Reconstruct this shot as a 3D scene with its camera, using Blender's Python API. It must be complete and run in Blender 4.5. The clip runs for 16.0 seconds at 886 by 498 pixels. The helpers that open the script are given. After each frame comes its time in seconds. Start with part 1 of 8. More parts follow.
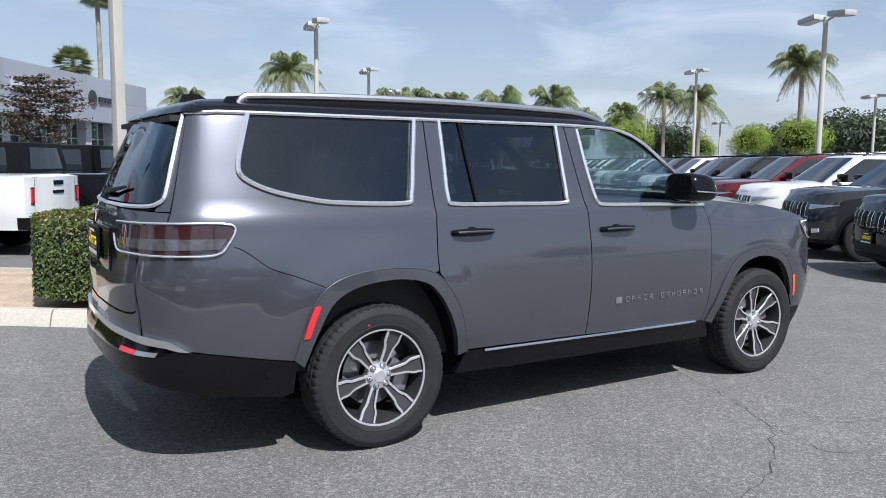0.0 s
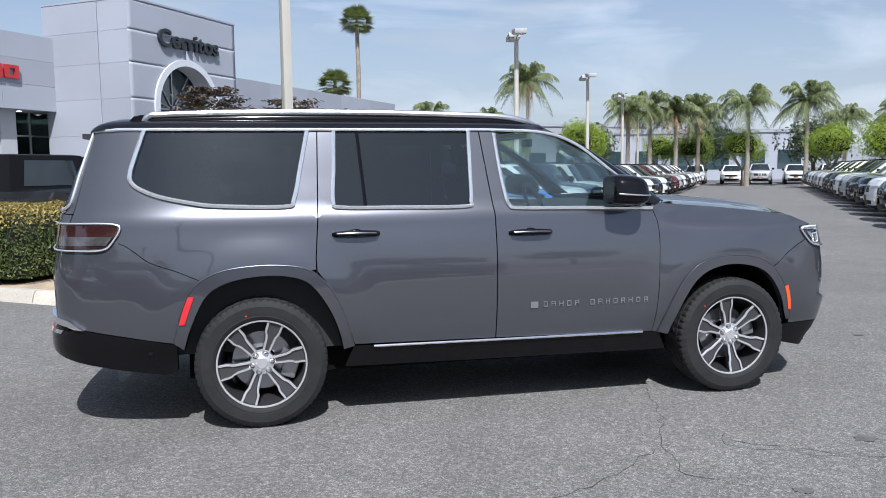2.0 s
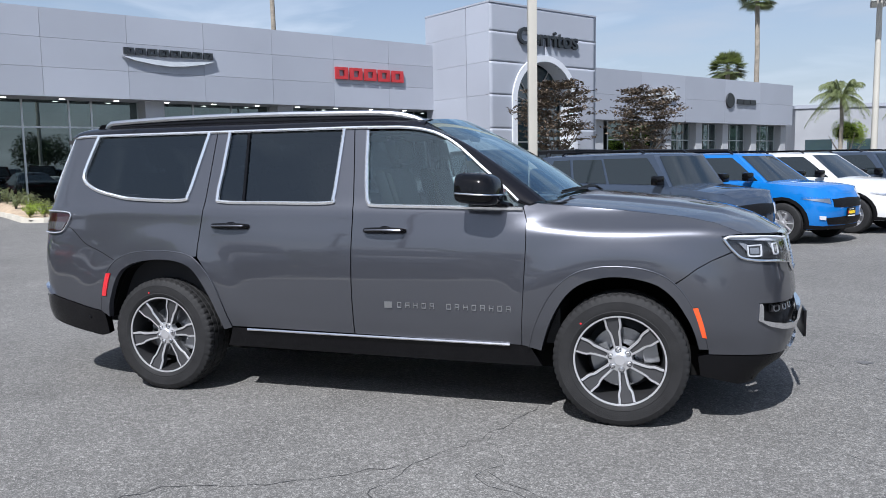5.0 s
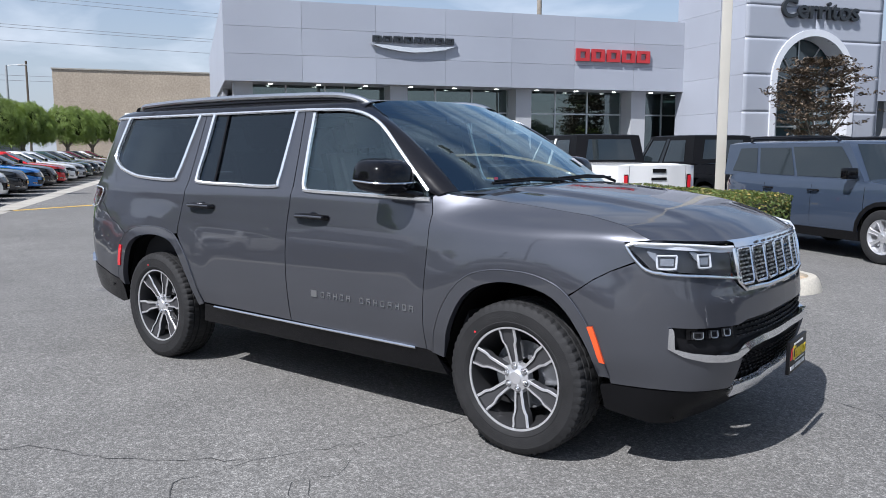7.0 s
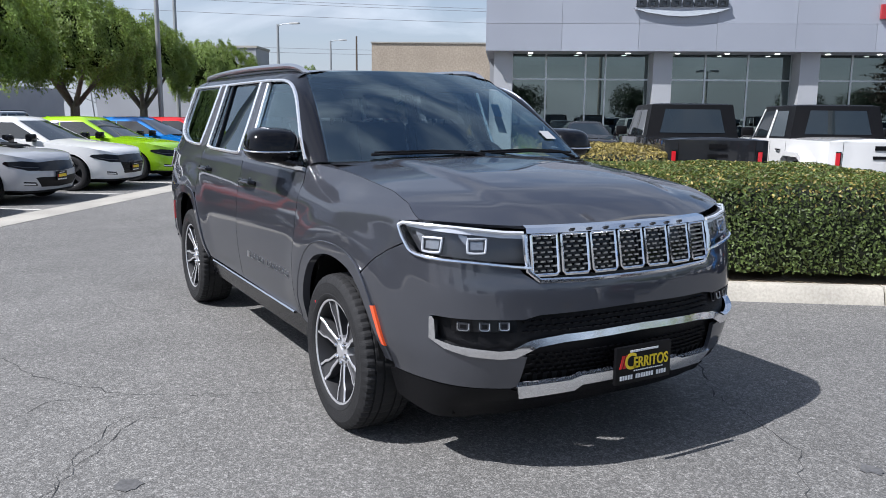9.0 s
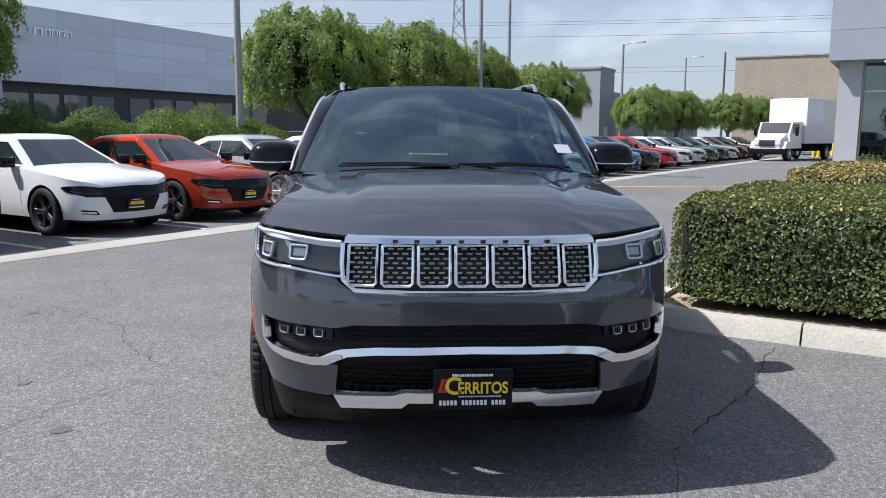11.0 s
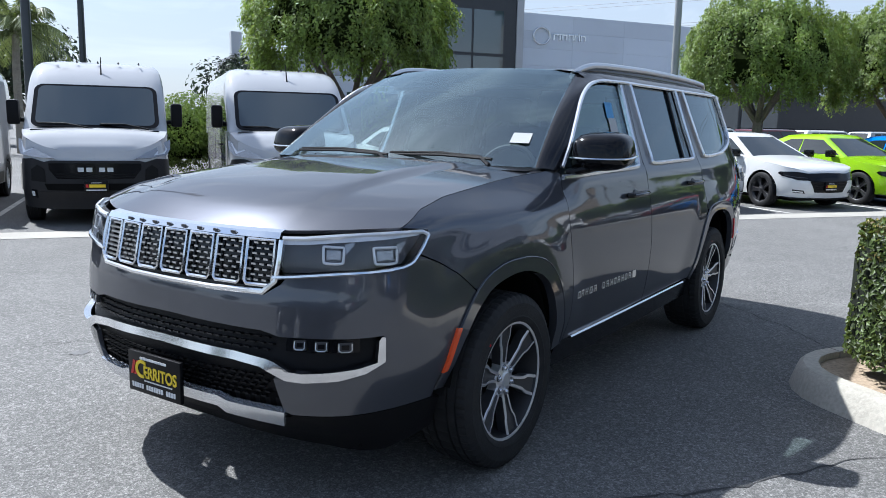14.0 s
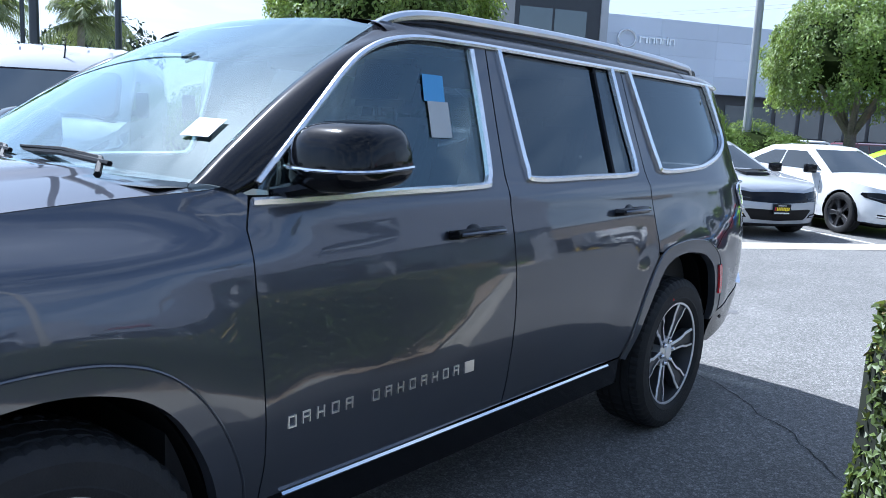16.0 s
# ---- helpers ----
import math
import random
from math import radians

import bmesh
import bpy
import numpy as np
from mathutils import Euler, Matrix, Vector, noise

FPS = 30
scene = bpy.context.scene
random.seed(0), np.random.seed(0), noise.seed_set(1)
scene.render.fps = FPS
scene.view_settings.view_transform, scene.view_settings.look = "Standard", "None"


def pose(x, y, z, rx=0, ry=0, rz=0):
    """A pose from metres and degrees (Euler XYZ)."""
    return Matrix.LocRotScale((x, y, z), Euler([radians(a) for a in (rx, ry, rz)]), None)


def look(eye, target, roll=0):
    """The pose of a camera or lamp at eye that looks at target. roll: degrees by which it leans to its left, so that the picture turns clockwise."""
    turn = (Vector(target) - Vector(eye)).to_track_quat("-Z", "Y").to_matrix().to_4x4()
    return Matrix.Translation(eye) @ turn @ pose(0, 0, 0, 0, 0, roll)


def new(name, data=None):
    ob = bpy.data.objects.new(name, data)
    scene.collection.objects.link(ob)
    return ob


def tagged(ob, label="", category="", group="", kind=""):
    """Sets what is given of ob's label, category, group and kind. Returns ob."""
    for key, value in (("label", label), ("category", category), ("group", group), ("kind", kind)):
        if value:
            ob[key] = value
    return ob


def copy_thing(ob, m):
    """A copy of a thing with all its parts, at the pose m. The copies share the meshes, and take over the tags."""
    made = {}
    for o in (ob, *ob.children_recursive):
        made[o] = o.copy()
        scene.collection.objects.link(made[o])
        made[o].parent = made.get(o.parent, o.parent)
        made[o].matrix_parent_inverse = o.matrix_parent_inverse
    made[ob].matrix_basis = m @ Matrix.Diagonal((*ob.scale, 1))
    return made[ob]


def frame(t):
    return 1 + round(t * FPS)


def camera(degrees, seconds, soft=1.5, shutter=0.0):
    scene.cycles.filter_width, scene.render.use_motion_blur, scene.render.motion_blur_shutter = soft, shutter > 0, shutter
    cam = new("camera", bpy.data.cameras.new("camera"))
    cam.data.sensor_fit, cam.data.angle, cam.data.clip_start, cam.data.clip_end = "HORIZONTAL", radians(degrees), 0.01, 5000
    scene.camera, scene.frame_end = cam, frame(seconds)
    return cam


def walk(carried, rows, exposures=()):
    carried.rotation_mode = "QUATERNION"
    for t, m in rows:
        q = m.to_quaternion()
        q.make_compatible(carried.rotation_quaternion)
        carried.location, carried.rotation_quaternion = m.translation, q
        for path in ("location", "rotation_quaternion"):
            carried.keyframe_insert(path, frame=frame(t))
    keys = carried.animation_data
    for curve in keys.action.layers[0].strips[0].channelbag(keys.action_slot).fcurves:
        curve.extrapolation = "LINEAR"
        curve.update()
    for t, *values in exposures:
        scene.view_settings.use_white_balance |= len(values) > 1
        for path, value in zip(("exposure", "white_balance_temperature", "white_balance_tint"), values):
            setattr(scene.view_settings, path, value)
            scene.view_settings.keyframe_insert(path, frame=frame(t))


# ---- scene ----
cam = camera(58.9, 16.0, 0.9)
PATH = [
    (0, (-3.429, -4.726, 1.554), (-2.398, -3.027, 1.332), 0.5),
    (0.5, (-2.991, -4.989, 1.549), (-2.099, -3.213, 1.333), 0.3),
    (1, (-2.513, -5.255, 1.548), (-1.769, -3.41, 1.335), 0.0),
    (1.5, (-2.004, -5.541, 1.544), (-1.418, -3.64, 1.338), -0.4),
    (2, (-1.484, -5.744, 1.538), (-1.058, -3.8, 1.336), -0.6),
    (2.5, (-0.944, -5.899, 1.534), (-0.689, -3.925, 1.339), -0.8),
    (3, (-0.358, -5.963, 1.538), (-0.281, -3.974, 1.345), -1.1),
    (3.5, (0.224, -5.919, 1.548), (0.121, -3.931, 1.355), -1.2),
    (4, (0.805, -5.851, 1.554), (0.528, -3.88, 1.358), -1.3),
    (4.5, (1.377, -5.713, 1.544), (0.933, -3.773, 1.342), -1.2),
    (5, (1.949, -5.565, 1.543), (1.345, -3.67, 1.328), -1.0),
    (5.2, (2.156, -5.492, 1.536), (1.489, -3.619, 1.315), -0.9),
    (7.3, (3.863, -4.028, 1.535), (2.566, -2.528, 1.28), 0.1),
    (7.5, (4.019, -3.863, 1.517), (2.668, -2.411, 1.258), 0.2),
    (8, (4.412, -3.436, 1.526), (2.933, -2.115, 1.261), 0.5),
    (8.2, (4.585, -3.268, 1.53), (3.06, -2.003, 1.26), 0.6),
    (10.3, (5.65, -1.075, 1.59), (3.728, -0.621, 1.272), 0.3),
    (10.5, (5.719, -0.881, 1.542), (3.775, -0.509, 1.256), 0.5),
    (11, (5.775, -0.334, 1.535), (3.8, -0.204, 1.246), 0.4),
    (11.5, (5.768, 0.217, 1.532), (3.794, 0.089, 1.236), 0.1),
    (12, (5.692, 0.76, 1.522), (3.752, 0.381, 1.217), 0.2),
    (12.5, (5.518, 1.293, 1.521), (3.639, 0.682, 1.21), 0.2),
    (13, (5.286, 1.809, 1.52), (3.485, 0.997, 1.207), 0.5),
    (13.5, (4.956, 2.256, 1.515), (3.239, 1.278, 1.203), 0.8),
    (14, (4.522, 2.644, 1.506), (2.884, 1.539, 1.196), 1.2),
    (14.5, (3.992, 2.867, 1.509), (2.416, 1.675, 1.198), 2.2),
    (15, (3.412, 2.953, 1.5), (1.878, 1.709, 1.187), 3.2),
    (15.5, (2.799, 2.885, 1.489), (1.29, 1.609, 1.181), 3.1),
    (16, (2.2, 2.665, 1.486), (0.7, 1.378, 1.179), 2.8),
]
walk(cam, [(t, look(eye, aim, roll)) for t, eye, aim, roll in PATH],
     [(0, 0.57, 6020, 10), (5, 0.57, 6020, 10), (8.2, 0.62, 6050, 11), (11, 0.66, 6060, 10), (13, 0.72, 6000, 9), (14.5, 1.04, 5650, 7), (16, 1.36, 5380, 8)])

# ---- light ----
SUN_TO = Vector((0.04, 0.80, -1.0)).normalized()
world = bpy.data.worlds.new("sky_world")
scene.world = world
world.use_nodes = True
wn, wl = world.node_tree.nodes, world.node_tree.links
sky = wn.new("ShaderNodeTexSky")
sky.sky_type, sky.sun_disc = "NISHITA", False
sky.sun_elevation = math.asin(-SUN_TO.z)
sky.sun_rotation = math.atan2(-SUN_TO.x, -SUN_TO.y)
sky.air_density, sky.dust_density, sky.ozone_density = 1.0, 1.6, 2.2
wco = wn.new("ShaderNodeTexCoord")
wmp = wn.new("ShaderNodeMapping")
wmp.inputs["Scale"].default_value = (1.0, 1.0, 5.0)
wno = wn.new("ShaderNodeTexNoise")
wno.inputs["Scale"].default_value, wno.inputs["Detail"].default_value = 2.2, 7.0
wrp = wn.new("ShaderNodeMapRange")
wrp.inputs[1].default_value, wrp.inputs[2].default_value, wrp.inputs[4].default_value = 0.42, 0.64, 0.66
wmx = wn.new("ShaderNodeMix")
wmx.data_type = "RGBA"
wmx.inputs[7].default_value = (4.9, 5.2, 5.75, 1)
wl.new(wco.outputs["Generated"], wmp.inputs[0]); wl.new(wmp.outputs[0], wno.inputs["Vector"])
wl.new(wno.outputs["Fac"], wrp.inputs[0])
# a cloud bank over one side of the sky and haze near the horizon
wdot = wn.new("ShaderNodeVectorMath")
wdot.operation = "DOT_PRODUCT"
wdot.inputs[1].default_value = (-0.86, -0.50, -0.05)
wbank = wn.new("ShaderNodeMapRange")
wbank.inputs[1].default_value, wbank.inputs[2].default_value, wbank.inputs[4].default_value = 0.15, 0.95, 0.70
wsep = wn.new("ShaderNodeSeparateXYZ")
whaze = wn.new("ShaderNodeMapRange")
whaze.inputs[1].default_value, whaze.inputs[2].default_value, whaze.inputs[3].default_value, whaze.inputs[4].default_value = 0.0, 0.34, 0.78, 0.0
wmax1, wmax2 = wn.new("ShaderNodeMath"), wn.new("ShaderNodeMath")
wmax1.operation = wmax2.operation = "MAXIMUM"
wl.new(wco.outputs["Generated"], wdot.inputs[0]); wl.new(wdot.outputs["Value"], wbank.inputs[0])
wl.new(wco.outputs["Generated"], wsep.inputs[0]); wl.new(wsep.outputs[2], whaze.inputs[0])
wl.new(wbank.outputs[0], wmax1.inputs[0]); wl.new(whaze.outputs[0], wmax1.inputs[1])
wl.new(wmax1.outputs[0], wmax2.inputs[0]); wl.new(wrp.outputs[0], wmax2.inputs[1]); wl.new(wmax2.outputs[0], wmx.inputs[0])
wl.new(sky.outputs[0], wmx.inputs[6])
# thin bright wisps
wmp2 = wn.new("ShaderNodeMapping")
wmp2.inputs["Scale"].default_value = (1.0, 1.6, 4.0)
wmp2.inputs["Rotation"].default_value = (0.1, 0.2, 0.5)
wno2 = wn.new("ShaderNodeTexNoise")
wno2.inputs["Scale"].default_value, wno2.inputs["Detail"].default_value, wno2.inputs["Distortion"].default_value = 3.6, 9.0, 0.6
wrp2 = wn.new("ShaderNodeMapRange")
wrp2.inputs[1].default_value, wrp2.inputs[2].default_value, wrp2.inputs[4].default_value = 0.50, 0.72, 0.36
wmx2 = wn.new("ShaderNodeMix")
wmx2.data_type = "RGBA"
wmx2.inputs[7].default_value = (9.0, 9.3, 9.8, 1)
wl.new(wco.outputs["Generated"], wmp2.inputs[0]); wl.new(wmp2.outputs[0], wno2.inputs["Vector"])
wl.new(wno2.outputs["Fac"], wrp2.inputs[0]); wl.new(wrp2.outputs[0], wmx2.inputs[0])
wl.new(wmx.outputs[2], wmx2.inputs[6])
wl.new(wmx2.outputs[2], wn["Background"].inputs[0])
wn["Background"].inputs[1].default_value = 0.082
sun_data = bpy.data.lights.new("sun", "SUN")
sun_data.energy, sun_data.angle, sun_data.color = 4.4, radians(0.6), (1.0, 0.96, 0.92)
sun = new("sun", sun_data)
sun.matrix_world = look((0, 0, 30), Vector((0, 0, 30)) + SUN_TO)

# ---- helpers of this place ----
def mk(name, col, rough=0.5, metal=0.0, var=0.12, vs=3.0, bump=0.0, bs=60.0, coat=0.0, spec=0.5, fine=0.0, isl=0.0, rnd=0.0):
    m = bpy.data.materials.new(name)
    m.use_nodes = True
    n, l = m.node_tree.nodes, m.node_tree.links
    b = n["Principled BSDF"]
    b.inputs["Roughness"].default_value, b.inputs["Metallic"].default_value = rough, metal
    b.inputs["Coat Weight"].default_value, b.inputs["Coat Roughness"].default_value = coat, 0.03
    b.inputs["Specular IOR Level"].default_value = spec
    b.inputs["Base Color"].default_value = (*col, 1)
    co = n.new("ShaderNodeTexCoord")
    src = None
    def mixed(a_socket, fac, lo, hi):
        mx = n.new("ShaderNodeMix"); mx.data_type = "RGBA"; mx.blend_type = "MULTIPLY"
        mx.inputs[0].default_value = 1.0
        rp = n.new("ShaderNodeMapRange")
        rp.inputs[1].default_value, rp.inputs[2].default_value = 0.25, 0.75
        rp.inputs[3].default_value, rp.inputs[4].default_value = lo, hi
        l.new(fac, rp.inputs[0])
        if a_socket is None: mx.inputs[6].default_value = (*col, 1)
        else: l.new(a_socket, mx.inputs[6])
        l.new(rp.outputs[0], mx.inputs[7])
        return mx.outputs[2]
    if var:
        no = n.new("ShaderNodeTexNoise"); no.inputs["Scale"].default_value, no.inputs["Detail"].default_value = vs, 6
        l.new(co.outputs["Object"], no.inputs["Vector"])
        src = mixed(src, no.outputs["Fac"], 1 - var, 1 + var)
    if fine:
        no2 = n.new("ShaderNodeTexNoise"); no2.inputs["Scale"].default_value, no2.inputs["Detail"].default_value = bs, 3
        l.new(co.outputs["Object"], no2.inputs["Vector"])
        src = mixed(src, no2.outputs["Fac"], 1 - fine, 1 + fine)
    if isl:
        ge = n.new("ShaderNodeNewGeometry")
        src = mixed(src, ge.outputs["Random Per Island"], 1 - isl, 1 + isl)
    if rnd:
        oi = n.new("ShaderNodeObjectInfo")
        src = mixed(src, oi.outputs["Random"], 1 - rnd, 1 + rnd)
    if src is not None: l.new(src, b.inputs["Base Color"])
    if bump:
        no3 = n.new("ShaderNodeTexNoise"); no3.inputs["Scale"].default_value, no3.inputs["Detail"].default_value = bs, 4
        l.new(co.outputs["Object"], no3.inputs["Vector"])
        bu = n.new("ShaderNodeBump"); bu.inputs["Strength"].default_value, bu.inputs["Distance"].default_value = bump, 0.01
        l.new(no3.outputs["Fac"], bu.inputs["Height"]); l.new(bu.outputs[0], b.inputs["Normal"])
    return m

def glass(name, col, alpha_mix=0.0, rough=0.0, shine=(1, 1, 1)):
    """Thin tinted pane: part clear, part mirror."""
    m = bpy.data.materials.new(name); m.use_nodes = True
    n, l = m.node_tree.nodes, m.node_tree.links
    n.remove(n["Principled BSDF"])
    t = n.new("ShaderNodeBsdfTransparent"); t.inputs[0].default_value = (*col, 1)
    g = n.new("ShaderNodeBsdfGlossy"); g.inputs["Roughness"].default_value = rough
    g.inputs[0].default_value = (*shine, 1)
    fr = n.new("ShaderNodeLayerWeight"); fr.inputs[0].default_value = 0.5
    pw = n.new("ShaderNodeMath"); pw.operation = "POWER"; pw.inputs[1].default_value = 4.6
    ad = n.new("ShaderNodeMath"); ad.operation = "ADD"; ad.inputs[1].default_value = alpha_mix + .046; ad.use_clamp = True
    mx = n.new("ShaderNodeMixShader")
    l.new(fr.outputs["Facing"], pw.inputs[0]); l.new(pw.outputs[0], ad.inputs[0]); l.new(ad.outputs[0], mx.inputs[0]); l.new(t.outputs[0], mx.inputs[1]); l.new(g.outputs[0], mx.inputs[2])
    l.new(mx.outputs[0], n["Material Output"].inputs[0])
    return m

def paint(name, col, flake=0.25, rough=0.5, metal=0.4):
    """Metallic car paint under clear coat."""
    m = mk(name, col, rough=rough, metal=flake * metal, var=0.02, vs=2.0, coat=1.0, spec=0.0, fine=0.05 if flake else 0.0, bs=900.0)
    m.node_tree.nodes["Principled BSDF"].inputs["Coat IOR"].default_value = 1.62
    m.node_tree.nodes["Principled BSDF"].inputs["Specular Tint"].default_value = (0.3, 0.3, 0.32, 1)
    return m

def to_mesh(name, bm, mat, smooth=True, angle=35.0):
    me = bpy.data.meshes.new(name)
    bm.normal_update()
    if smooth:
        for f in bm.faces: f.smooth = True
        for e in bm.edges:
            if len(e.link_faces) == 2 and e.calc_face_angle(0.0) > radians(angle): e.smooth = False
    bm.to_mesh(me); bm.free()
    me.materials.append(mat)
    return me

def part(name, bm, mat, parent=None, label="", smooth=True, angle=35.0):
    """One mesh object under a thing or a part."""
    ob = new(name, to_mesh(name, bm, mat, smooth, angle))
    if parent is not None: ob.parent = parent
    if label: ob["label"] = label
    return ob

def thing(name, label, category, group="", kind="", m=None):
    ob = new(name)
    ob.empty_display_size = 0.2
    if m is not None: ob.matrix_basis = m
    return tagged(ob, label, category, group, kind)

def spline(pts, n=8, closed=False):
    """Catmull-Rom through points of any dimension."""
    p = [np.array(q, float) for q in pts]
    out = []
    cnt = len(p) if closed else len(p) - 1
    for i in range(cnt):
        a = p[i - 1] if (i > 0 or closed) else 2 * p[0] - p[1]
        b, c = p[i], p[(i + 1) % len(p)]
        d = p[(i + 2) % len(p)] if (i + 2 < len(p) or closed) else 2 * p[-1] - p[-2]
        for k in range(n):
            t = k / n
            out.append(0.5 * (2 * b + (c - a) * t + (2 * a - 5 * b + 4 * c - d) * t * t + (3 * b - a - 3 * c + d) * t ** 3))
    if not closed: out.append(p[-1])
    return [tuple(q) for q in out]

def lerp(table, x):
    xs, ys = zip(*table)
    return float(np.interp(x, xs, ys))

def box(bm, lo, hi, m=None, bevel=0.0):
    g = bmesh.ops.create_cube(bm, size=1.0)
    vs = g["verts"]
    for v in vs: v.co = Vector([lo[i] + (v.co[i] + 0.5) * (hi[i] - lo[i]) for i in range(3)])
    if bevel:
        es = list({e for v in vs for e in v.link_edges})
        r = bmesh.ops.bevel(bm, geom=es, offset=bevel, segments=2, profile=0.6, affect="EDGES")
        vs = list({v for f in r["faces"] for v in f.verts} | {v for v in vs if v.is_valid})
    if m is not None: bmesh.ops.transform(bm, matrix=m, verts=[v for v in vs if v.is_valid])
    return bm

def prism(bm, poly, axis, a, b, m=None):
    """A polygon drawn in the two other axes, pulled from a to b along axis."""
    def at(p, w):
        q = list(p); q.insert(axis, w); return Vector(q)
    lo = [bm.verts.new(at(p, a)) for p in poly]; hi = [bm.verts.new(at(p, b)) for p in poly]
    fs = [bm.faces.new(lo), bm.faces.new(hi)]
    n = len(poly)
    for i in range(n): fs.append(bm.faces.new((lo[i], lo[(i + 1) % n], hi[(i + 1) % n], hi[i])))
    bmesh.ops.recalc_face_normals(bm, faces=fs)
    if m is not None: bmesh.ops.transform(bm, matrix=m, verts=lo + hi)
    return bm

def tube(bm, pts, r, seg=8, caps=True, flat=1.0):
    """A round bar along points; r may be one radius for each."""
    pts = [Vector(p) for p in pts]
    rs = r if isinstance(r, (list, tuple)) else [r] * len(pts)
    rings = []
    side = None
    for i, p in enumerate(pts):
        d = (pts[min(i + 1, len(pts) - 1)] - pts[max(i - 1, 0)]).normalized()
        if side is None or abs(side.dot(d)) > 0.95:
            side = d.cross(Vector((0, 0, 1)) if abs(d.z) < 0.9 else Vector((1, 0, 0))).normalized()
        side = (side - d * side.dot(d)).normalized()
        up = side.cross(d)
        rings.append([bm.verts.new(p + rs[i] * (math.cos(a) * side + flat * math.sin(a) * up)) for a in [2 * math.pi * k / seg for k in range(seg)]])
    for a, b in zip(rings, rings[1:]):
        for k in range(seg): bm.faces.new((a[k], a[(k + 1) % seg], b[(k + 1) % seg], b[k]))
    if caps:
        bm.faces.new(rings[0]); bm.faces.new(rings[-1][::-1])
    return bm

def lathe(bm, prof, seg=32, m=None, cap=False):
    """A profile of (radius, height along local y) turned round the y axis."""
    rings = []
    for r, h in prof:
        rings.append([bm.verts.new((r * math.cos(a), h, r * math.sin(a))) for a in [2 * math.pi * k / seg for k in range(seg)]])
    fs = []
    for a, b in zip(rings, rings[1:]):
        for k in range(seg): fs.append(bm.faces.new((a[k], a[(k + 1) % seg], b[(k + 1) % seg], b[k])))
    if cap:
        fs.append(bm.faces.new(rings[0])); fs.append(bm.faces.new(rings[-1]))
    bmesh.ops.recalc_face_normals(bm, faces=fs)
    if m is not None: bmesh.ops.transform(bm, matrix=m, verts=[v for r in rings for v in r])
    return bm

def grid(bm, fn, us, vs):
    rows = [[bm.verts.new(fn(u, v)) for v in vs] for u in us]
    for a, b in zip(rows, rows[1:]):
        for k in range(len(vs) - 1): bm.faces.new((a[k], b[k], b[k + 1], a[k + 1]))
    return bm

def sheet(poly, ds, dz):
    """A flat polygon in (s, z), cut into a fine net ready to be bent."""
    bm = bmesh.new()
    bm.faces.new([bm.verts.new((p[0], 0, p[1])) for p in poly])
    ss, zs = [p[0] for p in poly], [p[1] for p in poly]
    for lo, hi, step, ax in ((min(ss), max(ss), ds, 0), (min(zs), max(zs), dz, 2)):
        k = max(1, int(math.ceil((hi - lo) / step)))
        for i in range(1, k):
            co, no = [0, 0, 0], [0, 0, 0]
            co[ax], no[ax] = lo + (hi - lo) * i / k, 1
            bmesh.ops.bisect_plane(bm, geom=bm.verts[:] + bm.edges[:] + bm.faces[:], dist=1e-5, plane_co=co, plane_no=no)
    bmesh.ops.remove_doubles(bm, verts=bm.verts, dist=2e-4)
    return bm

class Shell:
    """A body skin: a plan line from the nose round one flank to the tail, drawn in by the height."""
    def __init__(self, plan, side, nose, tail, shift=None):
        pts = spline(plan, 10)
        self.p = np.array(pts)
        seg = np.linalg.norm(np.diff(self.p, axis=0), axis=1)
        self.s = np.r_[0, np.cumsum(seg)]
        t = np.gradient(self.p, self.s, axis=0)
        t /= np.linalg.norm(t, axis=1)[:, None]
        self.n = np.stack([-t[:, 1], t[:, 0]], 1)
        if self.n[len(pts) // 2, 1] < 0: self.n = -self.n
        self.side, self.nose, self.tail, self.shift = side, nose, tail, shift
        self.end = self.s[-1]
    def sx(self, x):
        """The plan length at which the flank has this x."""
        return float(np.interp(-x, -self.p[:, 0], self.s))
    def sy(self, y, tail=False):
        h = len(self.s) // 4
        if tail: return float(np.interp(-y, -self.p[-h:, 1], self.s[-h:]))
        return float(np.interp(y, self.p[:h, 1], self.s[:h]))
    def at(self, s, z, out=0.0):
        p = np.array([np.interp(s, self.s, self.p[:, i]) for i in (0, 1)])
        n = np.array([np.interp(s, self.s, self.n[:, i]) for i in (0, 1)])
        n /= np.linalg.norm(n)
        w = n[0] ** 2
        d = (1 - w) * lerp(self.side, z) + w * lerp(self.nose if n[0] > 0 else self.tail, z)
        if self.shift: d += self.shift(p[0], z) * (1 - w)
        q = p - n * (d - out)
        return Vector((q[0], max(q[1], 0.0), z))
    def skin(self, poly, flip, out=0.0, ds=0.05, dz=0.04, thick=0.0):
        """A panel cut from the skin; flip gives the other flank (y below 0)."""
        bm = sheet(poly, ds, dz)
        for v in bm.verts:
            q = self.at(v.co.x, v.co.z, out)
            v.co = Vector((q.x, -q.y if flip else q.y, q.z))
        bmesh.ops.recalc_face_normals(bm, faces=bm.faces)
        f = max(bm.faces, key=lambda g: g.calc_area())
        c = f.calc_center_median()
        if f.normal.dot(Vector((c.x * 0.25, c.y, 0))) < 0: bmesh.ops.reverse_faces(bm, faces=bm.faces)
        if thick: thicken(bm, thick)
        return bm

